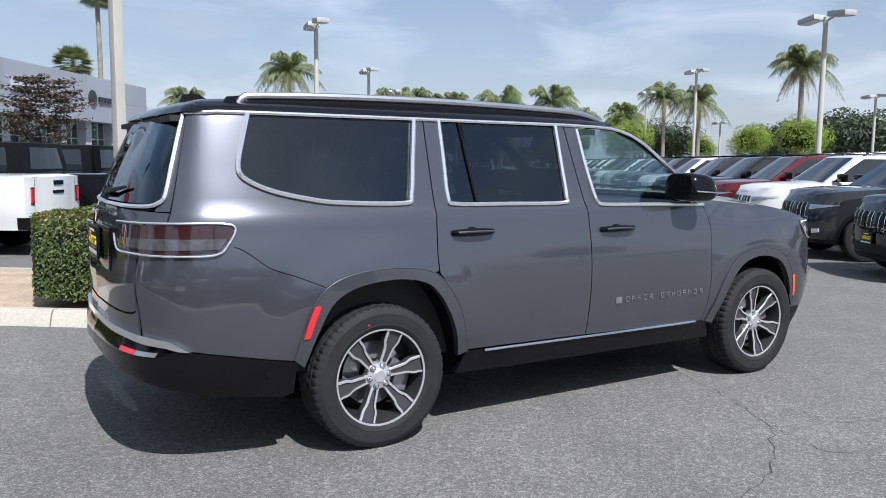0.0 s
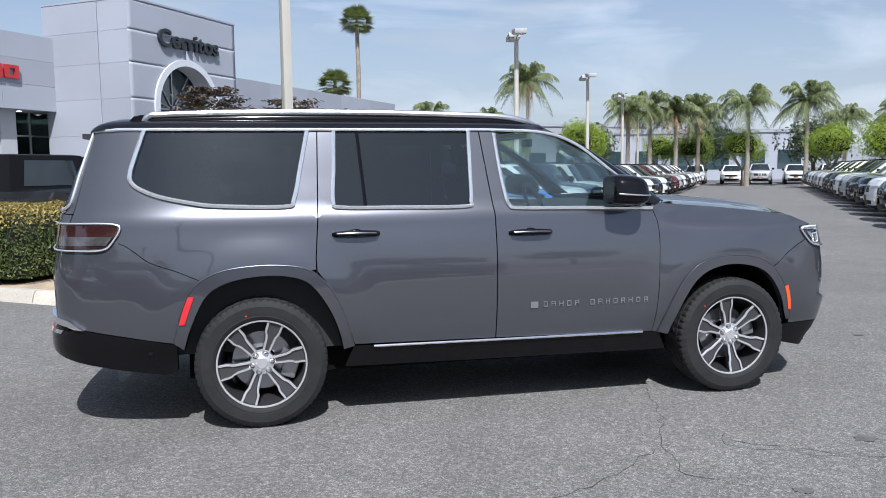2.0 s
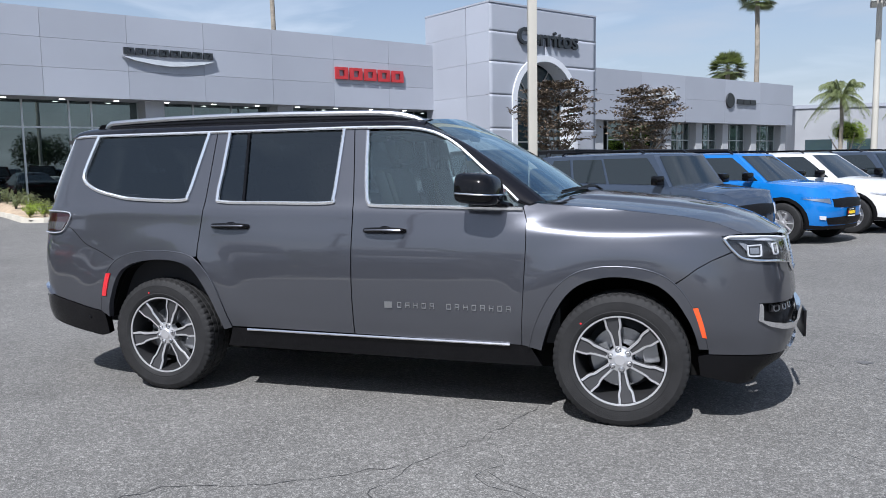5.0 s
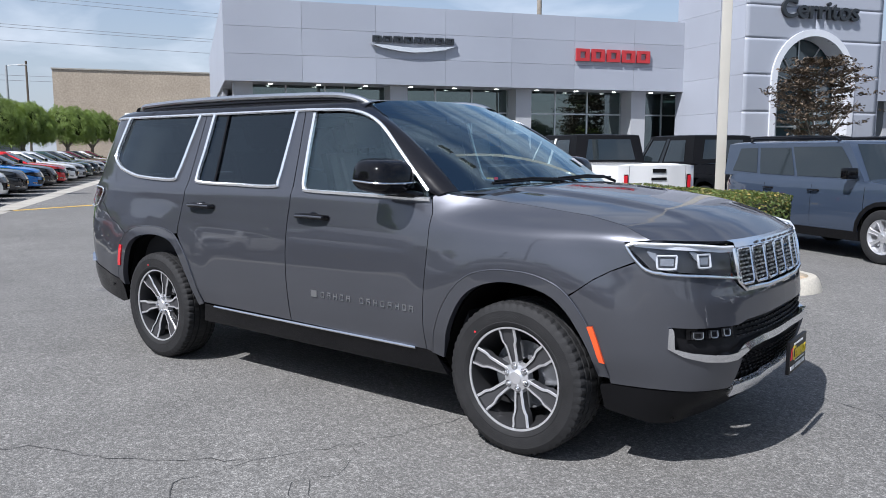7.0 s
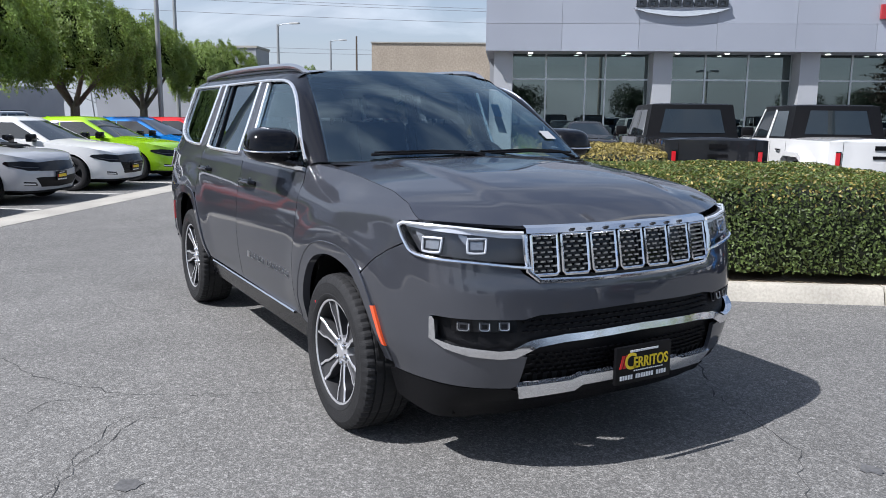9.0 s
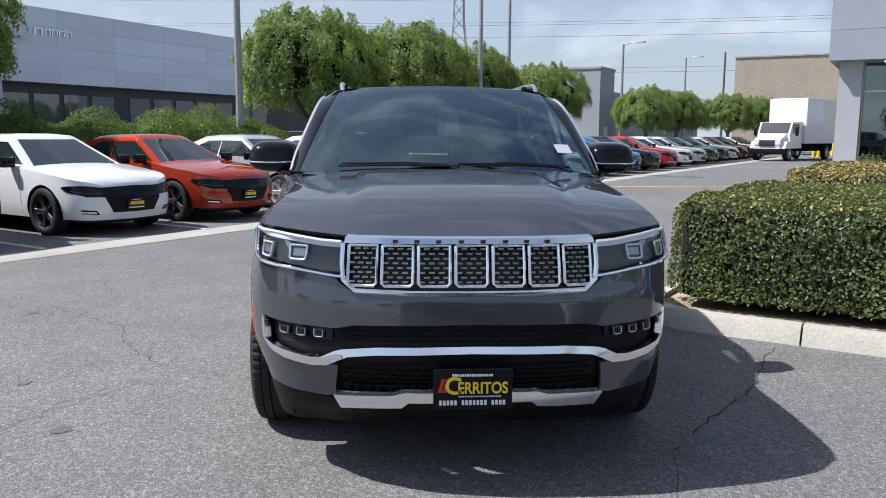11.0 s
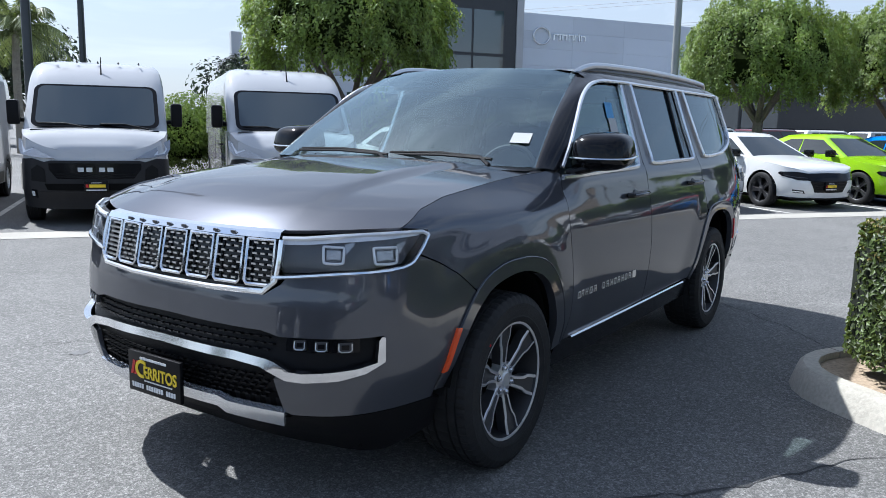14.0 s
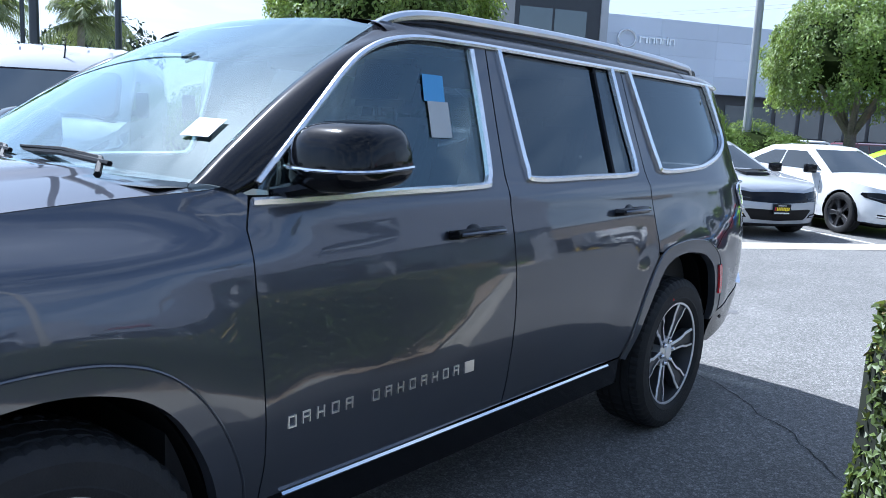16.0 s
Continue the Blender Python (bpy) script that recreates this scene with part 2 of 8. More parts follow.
def thicken(bm, t):
    """Folds the rim of an open panel inwards by t."""
    bm.normal_update()
    rim = [e for e in bm.edges if len(e.link_faces) == 1]
    nor = {v: v.normal.copy() for e in rim for v in e.verts}
    r = bmesh.ops.extrude_edge_only(bm, edges=rim)
    for v in [g for g in r["geom"] if isinstance(g, bmesh.types.BMVert)]:
        near = min(nor, key=lambda o: (o.co - v.co).length_squared)
        v.co -= nor[near] * t
    return bm

def text_mesh(word, height, depth, mat, name, host, m, label="", squeeze=1.0):
    cu = bpy.data.curves.new(name, "FONT")
    cu.body, cu.size, cu.extrude, cu.offset = word, 1.0, .08, .02
    tmp = bpy.data.objects.new("lettering", cu)
    scene.collection.objects.link(tmp)
    me = bpy.data.meshes.new_from_object(tmp.evaluated_get(bpy.context.evaluated_depsgraph_get()))
    bpy.data.objects.remove(tmp)
    me.name = name
    me.materials.clear(); me.materials.append(mat)
    vs = [v.co for v in me.vertices]
    x0, x1 = min(v.x for v in vs), max(v.x for v in vs)
    k = height / .73
    for v in me.vertices: v.co = Vector(((v.co.x - (x0 + x1) / 2) * k * squeeze, v.co.y * k, v.co.z * depth / .08))
    ob = new(name, me); ob.parent = host; ob.matrix_basis = m
    if label: ob["label"] = label
    return ob

def solid(ob, t):
    md = ob.modifiers.new("thickness", "SOLIDIFY")
    md.thickness, md.offset = t, -1.0
    return ob

# ---- materials ----
GREY = paint("granite_grey_paint", (0.082, 0.086, 0.101), 0.95, 0.28, 0.60)
GLOSS_BLACK = mk("gloss_black", (0.004, 0.004, 0.005), rough=0.10, var=0.0, spec=0.28)
ROOF_BLACK = mk("black_roof_paint", (0.007, 0.007, 0.009), rough=0.12, var=0.0, spec=0.35)
BLACK = mk("black_plastic", (0.006, 0.006, 0.007), spec=0.16, rough=0.5, var=0.1, vs=6, bump=0.15, bs=400)
WELL = mk("wheel_well_liner", (0.005, 0.005, 0.005), spec=0.1, rough=0.9, var=0.2)
CHROME = mk("chrome", (0.86, 0.87, 0.89), rough=0.13, metal=1.0, var=0.0)
BRIGHT = mk("bright_window_trim", (0.86, 0.87, 0.89), rough=0.24, metal=0.8, var=0.03, vs=6)
SATIN = mk("satin_metal", (0.62, 0.63, 0.65), rough=0.28, metal=1.0, var=0.04, vs=8)
RUBBER = mk("tyre_rubber", (0.018, 0.018, 0.019), spec=0.3, rough=0.72, var=0.25, vs=12, bump=0.25, bs=160)
ALLOY = mk("machined_alloy", (0.70, 0.70, 0.72), rough=0.34, metal=0.75, var=0.05, vs=20)
ALLOY_DARK = mk("dark_alloy", (0.075, 0.075, 0.080), rough=0.38, metal=0.7, var=0.08)
POCKET = mk("grey_wheel_pocket", (0.060, 0.060, 0.064), rough=0.42, metal=0.35, var=0.08)
# rim barrel with the shade behind the spokes put into its colour
BARREL = mk("shaded_rim_barrel", (0.030, 0.030, 0.032), rough=0.45, metal=0.3, var=0.1)
GL_DARK = glass("privacy_glass", (0.07, 0.083, 0.092), 0.035, 0.0, (.80, .92, 1.0))
GL_SIDE = glass("tinted_side_glass", (0.74, 0.86, 0.86), 0.09, 0.0, (.78, .95, 1.0))
GL_FRONT = glass("windshield_glass", (0.72, 0.82, 0.82), 0.14, 0.0, (.78, .95, 1.0))
LENS = glass("clear_lamp_lens", (0.90, 0.90, 0.91), 0.0)
LENS_RED = mk("red_lamp_lens", (0.030, 0.009, 0.011), rough=0.1, var=0.05, coat=1.0)
SMOKED = mk("smoked_lens", (0.085, 0.082, 0.088), rough=0.12, metal=0.3, var=0.5, vs=22, coat=1.0)
LENS_AMBER = mk("amber_reflector", (0.85, 0.10, 0.02), rough=0.2, var=0.05, coat=1.0)
REFL_RED = mk("red_reflector", (0.62, 0.02, 0.03), rough=0.2, var=0.05, coat=1.0)
LAMP_GREY = mk("lamp_reflector", (0.34, 0.35, 0.37), rough=0.2, metal=0.6, var=0.05, coat=0.5)
WHITE_LAMP = mk("lamp_white", (0.75, 0.77, 0.80), rough=0.15, metal=0.3, var=0.0, coat=0.5)
SEAT = mk("dark_seat_leather", (0.014, 0.014, 0.016), rough=0.7, spec=0.2, var=0.1, bump=0.1, bs=200)
TRIMCAB = mk("cabin_trim", (0.018, 0.018, 0.020), rough=0.7, var=0.1)
YELLOW = mk("plate_yellow", (0.85, 0.62, 0.02), rough=0.4, var=0.0)
REDSTRIPE = mk("plate_red", (0.55, 0.02, 0.02), rough=0.4, var=0.0)
WHITE = mk("white_lettering", (0.80, 0.80, 0.80), rough=0.4, var=0.0)
PLATE = mk("black_plate", (0.005, 0.005, 0.006), rough=0.35, var=0.0, spec=0.2)
STICKER = mk("paper_sticker", (0.42, 0.43, 0.43), rough=0.6, var=0.05)

# ---- the large grey car ----
def smooth01(x):
    x = min(1.0, max(0.0, x)); return x * x * (3 - 2 * x)

sh = Shell(
    [(2.615, 0), (2.608, .25), (2.58, .45), (2.53, .64), (2.45, .80), (2.32, .91), (2.13, .972), (1.9, 1.0), (1.56, 1.022), (1.0, 1.04),
     (0, 1.05), (-1.0, 1.053), (-1.6, 1.055), (-2.1, 1.045), (-2.4, 1.01), (-2.6, .95), (-2.73, .83), (-2.80, .65), (-2.84, .4), (-2.855, 0)],
    [(.2, .11), (.32, .075), (.45, .047), (.55, .025), (.7, .006), (.8, 0), (.9, .001), (1.0, .008), (1.1, .023), (1.17, .039), (1.215, .049), (1.25, .054), (1.265, .058), (1.285, .071), (1.31, .086), (1.5, .155), (1.79, .255), (1.9, .30)],
    [(.2, .25), (.3, .16), (.36, .08), (.42, .045), (.5, .02), (.6, 0), (.72, .03), (.85, .045), (.9, .06), (1.0, .075), (1.09, .10), (1.13, .14), (1.2, .3)],
    [(.3, .2), (.4, .05), (.5, 0), (.6, 0), (.66, .03), (.8, .03), (.92, .02), (1.1, .05), (1.24, .07), (1.3, .09), (1.5, .165), (1.78, .30), (1.85, .36)],
    lambda x, z: 0.11 * smooth01((x - .80) / .6) * smooth01((z - 1.12) / .15)
    - .020 * (1 - smooth01((math.hypot(abs(x) - 1.562, z - .39) - .595) / .21)) * smooth01((z - .42) / .2))
SX, SY = sh.sx, sh.sy
HZ = 0.389
car = thing("large_suv", "dark grey SUV with black roof and chrome trim on asphalt", "car")

def xz(pts): return [(SX(x), z) for x, z in pts]

R_OUT = spline([(-2.06, .55), (-2.01, .72), (-1.95, .85), (-1.86, .93), (-1.72, .975), (-1.5, .99), (-1.3, .965), (-1.19, .89), (-1.10, .76), (-1.05, .62), (-1.01, .47)], 4)
R_IN = spline([(-2.0, .5), (-1.96, .62), (-1.88, .79), (-1.80, .865), (-1.67, .91), (-1.48, .925), (-1.32, .895), (-1.23, .82), (-1.15, .69), (-1.10, .56), (-1.075, .45)], 4)
F_OUT = spline([(1.025, .44), (1.06, .56), (1.12, .70), (1.2, .82), (1.3, .90), (1.42, .937), (1.54, .945), (1.68, .935), (1.81, .89), (1.90, .81), (1.97, .70), (2.02, .59), (2.055, .47)], 4)
F_IN = spline([(1.105, .42), (1.14, .54), (1.19, .66), (1.26, .77), (1.34, .835), (1.44, .87), (1.54, .882), (1.66, .87), (1.77, .835), (1.855, .765), (1.92, .67), (1.965, .58), (2.0, .47)], 4)

def strip(outer, inner, flip, out, bump=0.0):
    """A band between two lines on the skin, with a raised rim."""
    bm = bmesh.new()
    rows = []
    for (xo, zo), (xi, zi) in zip(outer, inner):
        row = []
        for k, o in ((0.0, 0.0), (0.06, out), (0.5, out + bump), (0.94, out), (1.0, -0.03)):
            q = sh.at(SX(xo + (xi - xo) * k), zo + (zi - zo) * k, o)
            row.append(bm.verts.new((q.x, -q.y if flip else q.y, q.z)))
        rows.append(row)
    for a, b in zip(rows, rows[1:]):
        for k in range(4): bm.faces.new((a[k], b[k], b[k + 1], a[k + 1]))
    bmesh.ops.recalc_face_normals(bm, faces=bm.faces)
    return bm

def skin_line(pts, flip, r, out=0.0, flat=1.0, seg=6):
    """A moulding that runs along the skin through points (s, z)."""
    bm = bmesh.new()
    q = [sh.at(s, z, out) for s, z in pts]
    return tube(bm, [(p.x, -p.y if flip else p.y, p.z) for p in q], r, seg, True, flat)

FRONT_WIN = spline([(-.06, 1.765), (.15, 1.762), (.29, 1.748), (.42, 1.712), (.55, 1.64), (.72, 1.50), (.88, 1.365), (.955, 1.295)], 4)
for flip in (True, False):
    # doors and wings
    d = part("front_door", sh.skin(xz([(-.105, .47), (.98, .45), (1.0, .78), (1.012, 1.05), (1.01, 1.2), (.985, 1.275), (.02, 1.29), (-.02, 1.32), (-.055, 1.775), (-.155, 1.785), (-.1, 1.24)]), flip, 0, .06, .04, .012), GREY, car)
    e = part("rear_door", sh.skin(xz([(-1.005, .48), (-.112, .47), (-.107, 1.24), (-.162, 1.785), (-.225, 1.785), (-.245, 1.34), (-.27, 1.305), (-1.09, 1.315), (-1.115, 1.35), (-1.085, 1.79), (-1.185, 1.80), (-1.205, 1.26), (-1.225, 1.02), (-1.222, .945), (-1.17, .875), (-1.095, .755), (-1.045, .62)]), flip, 0, .06, .04, .012), GREY, car)
    part("quarter_panel", sh.skin(xz([(-1.192, 1.80), (-1.212, 1.26), (-1.232, 1.02), (-1.232, .955)] + [p for p in R_OUT[::-1] if p[0] < -1.24] + [(-2.04, .545), (-2.3, .59), (-2.54, .634), (-2.66, .668), (-2.755, .70), (-2.775, 1.0), (-2.77, 1.10), (-2.76, 1.245), (-2.655, 1.25), (-2.65, 1.30), (-2.642, 1.5), (-2.63, 1.80), (-2.22, 1.80), (-2.225, 1.77), (-2.275, 1.62), (-2.30, 1.50), (-2.26, 1.455), (-2.14, 1.40), (-1.95, 1.357), (-1.78, 1.335), (-1.38, 1.325), (-1.345, 1.36), (-1.25, 1.80)]), flip, 0, .06, .04, .012), GREY, car)
    part("front_wing", sh.skin(xz([(.984, .45)] + F_OUT[:35] + [(1.90, .88), (1.975, .937), (2.06, .985), (2.172, 1.034), (2.128, 1.085), (2.113, 1.118), (2.23, 1.13), (2.1, 1.185), (1.9, 1.222), (1.5, 1.262), (1.1, 1.295), (1.03, 1.31), (.989, 1.285), (1.0145, 1.2), (1.0165, 1.05), (1.0045, .78)]), flip, 0, .05, .03, .012), GREY, car)
    part("wheel_arch", strip(R_OUT, R_IN, flip, .007, .0), GREY, car, "body-coloured wheel arch lip")
    part("wheel_arch", strip(F_OUT, F_IN, flip, .008, .0), GREY, car, "body-coloured wheel arch lip")
    part("arch_bead", skin_line([(SX(x), z) for x, z in R_OUT], flip, .004, .006), GREY, car)
    part("arch_bead", skin_line([(SX(x), z) for x, z in F_OUT], flip, .004, .007), GREY, car)
    # sill and its chrome strip
    part("sill", sh.skin(xz([(-1.065, .335), (1.10, .315), (1.03, .445), (-1.01, .468)]), flip, -.004, .08, .04, .05), GLOSS_BLACK, car)
    part("sill_strip", skin_line([(SX(x), .462 - .012 * (x + .9) / 1.8) for x in np.linspace(-.89, .91, 14)], flip, .012, .006, .7), CHROME, car)
    # glass
    g1 = part("front_window", sh.skin(xz(FRONT_WIN + [(.955, 1.285), (.02, 1.295), (-.02, 1.32)]), flip, -.012, .08, .06), GL_SIDE, d)
    g2 = part("rear_window", sh.skin(xz([(-.225, 1.785), (-.245, 1.34), (-.27, 1.305), (-.905, 1.312), (-.935, 1.79)]), flip, -.012, .08, .08), GL_DARK, e)
    g3 = part("vent_window", sh.skin(xz([(-.955, 1.79), (-.925, 1.312), (-1.09, 1.315), (-1.115, 1.35), (-1.085, 1.79)]), flip, -.012, .08, .08), GL_DARK, e)
    part("window_post", skin_line([(SX(-.915 - .03 * k), 1.31 + .475 * k) for k in np.linspace(0, 1, 6)], flip, .011, -.006), GLOSS_BLACK, e)
    g4 = part("quarter_window", sh.skin(xz([(-2.225, 1.785), (-2.275, 1.62), (-2.30, 1.50), (-2.26, 1.455), (-2.14, 1.40), (-1.95, 1.357), (-1.78, 1.335), (-1.38, 1.325), (-1.345, 1.36), (-1.25, 1.785)]), flip, -.01, .08, .08), GL_DARK, car, "dark privacy glass of the rear quarter")
    part("window_frame", skin_line(xz(spline([(-.06, 1.765), (-.045, 1.55), (-.022, 1.36), (.0, 1.305), (.06, 1.288), (.5, 1.28), (.985, 1.268)], 5)), flip, .018, .004, .7), BRIGHT, d)
    part("window_frame", skin_line(xz(spline([(-.23, 1.78), (-.242, 1.5), (-.252, 1.345), (-.29, 1.306), (-.7, 1.308), (-1.06, 1.314), (-1.112, 1.352), (-1.10, 1.55), (-1.088, 1.785)], 5)), flip, .018, .004, .7), BRIGHT, e)
    part("window_frame", skin_line(xz(spline([(-1.25, 1.785), (-1.30, 1.56), (-1.345, 1.37), (-1.40, 1.325), (-1.78, 1.335), (-1.95, 1.357), (-2.14, 1.40), (-2.27, 1.46), (-2.30, 1.52), (-2.275, 1.63), (-2.225, 1.785)], 5)), flip, .019, .004, .7), BRIGHT, car)
    part("roof_line_strip", skin_line([(s_, 1.785) for s_ in np.linspace(sh.end, SX(-2.45), 14)] + xz([(x, 1.79) for x in np.linspace(-2.40, -.1, 16)] + [(x, z + .022) for x, z in FRONT_WIN[2:]]), flip, .013, .005, .8), BRIGHT, car)
    # handles
    for host, hx, hz in ((d, .12, 1.14), (e, -.985, 1.16)):
        bm = bmesh.new()
        sg = -1 if flip else 1
        yb = sh.at(SX(hx), hz).y
        tube(bm, [(hx + .135, sg * (yb + .004), hz - .004), (hx + .12, sg * (yb + .03), hz), (hx + .05, sg * (yb + .042), hz + .003), (hx - .05, sg * (yb + .042), hz + .003), (hx - .12, sg * (yb + .03), hz), (hx - .135, sg * (yb + .004), hz - .004)], [.013, .014, .015, .015, .014, .013], 8, True, 1.15)
        h = part("door_handle", bm, GLOSS_BLACK, host, "dark door handle with a thin bright strip")
        bm = bmesh.new()
        tube(bm, [(hx + .118, sg * (yb + .044), hz + .001), (hx + .05, sg * (yb + .056), hz + .004), (hx - .05, sg * (yb + .056), hz + .004), (hx - .118, sg * (yb + .044), hz + .001)], .0068, 6)
        part("handle_trim", bm, GREY, h)
        bm = bmesh.new()
        bmesh.ops.create_uvsphere(bm, u_segments=14, v_segments=8, radius=1)
        bmesh.ops.transform(bm, matrix=pose(hx, sg * (yb - .006), hz - .01) @ Matrix.Diagonal((.055, .012, .036, 1)), verts=bm.verts)
        part("handle_cup", bm, GLOSS_BLACK, host)
    # word badge on the door, as plain outlined blocks
    for k in range(14):
        if k == 5: continue
        xx = .215 + k * .0535
        if not flip: xx = 1.12 - xx
        sg, yq = (-1 if flip else 1), sh.at(SX(xx), .672, 0).y
        bm = bmesh.new()
        w, b = .0140, .0042
        bits = [(-w, .656, -w + b, .691), (w - b, .656, w, .691)]
        bits += [(-w + b, .686, w - b, .691), (-w + b, .656, w - b, .661)] if k % 3 == 0 else ([(-w + b, .671, w - b, .676), (-w + b, .686, w - b, .691)] if k % 3 == 1 else [(-w + b, .671, w - b, .676)])
        for xa, za, xb, zb in bits: box(bm, (xx + xa, sg * (yq + .002) - .003, za), (xx + xb, sg * (yq + .002) + .003, zb))
        part("badge_block", bm, SATIN, d, "small bright block of a word badge")
    bm = bmesh.new()
    q = sh.at(SX(.14), .672, 0)
    box(bm, (.115, (-1 if flip else 1) * (q.y + .002) - .003, .653), (.165, (-1 if flip else 1) * (q.y + .002) + .003, .693))
    part("door_emblem", bm, SATIN, d)
    # marker reflectors
    part("side_reflector", strip(spline([(-1.925, .825), (-1.955, .75), (-1.985, .66)], 4), spline([(-1.965, .825), (-1.995, .75), (-2.022, .66)], 4), flip, .015), REFL_RED, car)
    part("side_marker", strip(spline([(1.958, .715), (1.988, .63), (2.013, .545)], 4), spline([(1.988, .72), (2.018, .63), (2.042, .54)], 4), flip, .012), LENS_AMBER, car)
    # nose corner pieces
    sy = SY
    part("front_bumper", sh.skin([(0, .745), (0, .868), (sy(.50), .87), (sy(.57), .912), (sy(.60), .944), (sy(.75), .958), (SX(2.30), .974), (SX(2.24), .985), (SX(2.177), 1.028), (SX(2.062), .981), (SX(1.978), .933), (SX(1.904), .876), (SX(1.868), .85), (SX(1.905), .808), (SX(1.972), .70), (SX(2.022), .59), (SX(2.05), .50), (SX(2.06), .440), (SX(2.3), .436), (sy(.74), .424), (sy(.62), .418), (sy(.59), .43), (sy(.565), .565), (sy(.60), .572), (sy(.66), .568), (sy(.8), .585), (sy(.875), .61), (SX(2.318), .635), (SX(2.318), .738), (sy(.84), .732), (sy(.58), .722), (sy(.5), .738)], flip, 0, .04, .03, .02), GREY, car)
    part("bumper_insert", sh.skin([(0, .43), (0, .76), (sy(.58), .765), (sy(.86), .80), (SX(2.30), .79), (SX(2.28), .60), (sy(.75), .50), (sy(.6), .42)], flip, -.035, .05, .05), BLACK, car)
    part("lower_valance", sh.skin([(0, .27), (0, .40), (sy(.6), .40), (sy(.62), .411), (sy(.74), .418), (SX(2.3), .430), (SX(2.055), .434), (SX(2.0), .42), (SX(2.02), .30), (SX(2.25), .25), (sy(.6), .25)], flip, -.005, .05, .04, .03), BLACK, car)
    part("valance_liner", sh.skin([(0, .26), (0, .50), (sy(.6), .50), (SX(2.3), .52), (SX(2.08), .50), (SX(2.06), .30), (SX(2.25), .27), (sy(.6), .26)], flip, -.035, .05, .05), WELL, car)
    part("chrome_bar", sh.skin([(0, .630), (0, .660), (sy(.40), .654), (sy(.54), .641), (sy(.575), .632), (sy(.635), .603), (sy(.68), .600), (sy(.80), .614), (sy(.85), .622), (SX(2.318) - .030, .640), (SX(2.318) - .024, .722), (SX(2.318) - .014, .736), (SX(2.318), .734), (SX(2.316), .640), (sy(.885), .603), (sy(.8), .578), (sy(.68), .563), (sy(.615), .566), (sy(.56), .592), (sy(.52), .610), (sy(.40), .622)], flip, .012, .04, .02, .03), CHROME, car)
    part("skid_trim", sh.skin([(0, .40), (0, .452), (sy(.29), .452), (sy(.34), .436), (sy(.595), .428), (sy(.575), .36), (sy(.3), .372), (sy(.27), .40)], flip, .012, .04, .02, .03), BRIGHT, car)
    # fog lamps
    for y0 in (.635, .715, .795):
        fl = part("fog_lamp", sh.skin([(sy(y0), .677), (sy(y0 + .046), .679), (sy(y0 + .046), .715), (sy(y0), .712)], flip, -.012, .02, .02, .02), ALLOY_DARK, car, "small dark fog lamp")
        part("fog_rim", skin_line([(sy(y0 + .004), .710), (sy(y0 + .004), .686), (sy(y0 + .012), .680), (sy(y0 + .036), .681), (sy(y0 + .043), .688), (sy(y0 + .043), .712)], flip, .0026, -.008), SATIN, fl)
        part("fog_eye", sh.skin([(sy(y0 + .012), .688), (sy(y0 + .035), .689), (sy(y0 + .035), .706), (sy(y0 + .012), .705)], flip, -.009, .02, .02, .006), GLOSS_BLACK, fl)
    part("fog_lens", sh.skin([(sy(.60), .668), (sy(.86), .676), (sy(.86), .726), (sy(.60), .716)], flip, -.022, .04, .04), GLOSS_BLACK, car)
    # headlamp
    hl = part("headlamp_housing", sh.skin([(sy(.555), .952), (sy(.66), .958), (sy(.80), .974), (SX(2.235), .995), (SX(2.123), 1.10), (SX(2.128), 1.118), (SX(2.3), 1.112), (sy(.6), 1.082), (sy(.56), 1.08)], flip, -.03, .04, .03), ALLOY_DARK, car, "dark headlamp housing")
    part("headlamp_lens", sh.skin([(sy(.55), .945), (sy(.66), .952), (sy(.80), .968), (SX(2.235), .990), (SX(2.116), 1.10), (SX(2.123), 1.123), (SX(2.3), 1.118), (sy(.6), 1.09), (sy(.55), 1.088)], flip, .006, .04, .03, .04), LENS, hl)
    part("daytime_lamp", skin_line([(sy(.57), 1.083), (sy(.66), 1.087), (sy(.8), 1.102), (SX(2.28), 1.113), (SX(2.15), 1.113), (SX(2.124), 1.10)], flip, .0085, .008), WHITE_LAMP, hl)
    part("light_guide", sh.skin([(sy(.565), 1.058), (sy(.66), 1.062), (sy(.80), 1.078), (SX(2.28), 1.092), (SX(2.16), 1.098), (SX(2.15), 1.110), (SX(2.29), 1.110), (sy(.80), 1.098), (sy(.66), 1.083), (sy(.565), 1.079)], flip, -.006, .03, .02, .012), WHITE_LAMP, hl, "white light strip")
    part("lamp_trim", skin_line(spline([(SX(2.123), 1.10), (SX(2.175), 1.035), (SX(2.25), .988), (sy(.80), .968), (sy(.66), .951), (sy(.60), .944), (sy(.54), .938)], 4), flip, .0075, .01), CHROME, hl)
    for sa, sb in ((sy(.735), sy(.812)), (SX(2.345), SX(2.262))):
        pj = part("projector", sh.skin([(sa, 1.000), (sb, 1.002), (sb + .004, 1.066), (sa - .004, 1.066)], flip, -.020, .02, .02, .03), ALLOY_DARK, hl)
        rim = spline([(sa - .002, 1.060), (sa + .002, 1.012), (sa + .014, 1.001), (sb - .012, 1.002), (sb, 1.014), (sb + .002, 1.060)], 3)
        part("projector_rim", skin_line(rim + [rim[0]], flip, .0055, -.010), WHITE_LAMP, hl)
        part("projector_eye", sh.skin([(sa + .014, 1.014), (sb - .014, 1.015), (sb - .012, 1.048), (sa + .012, 1.047)], flip, -.014, .02, .02, .004), LAMP_GREY, hl)
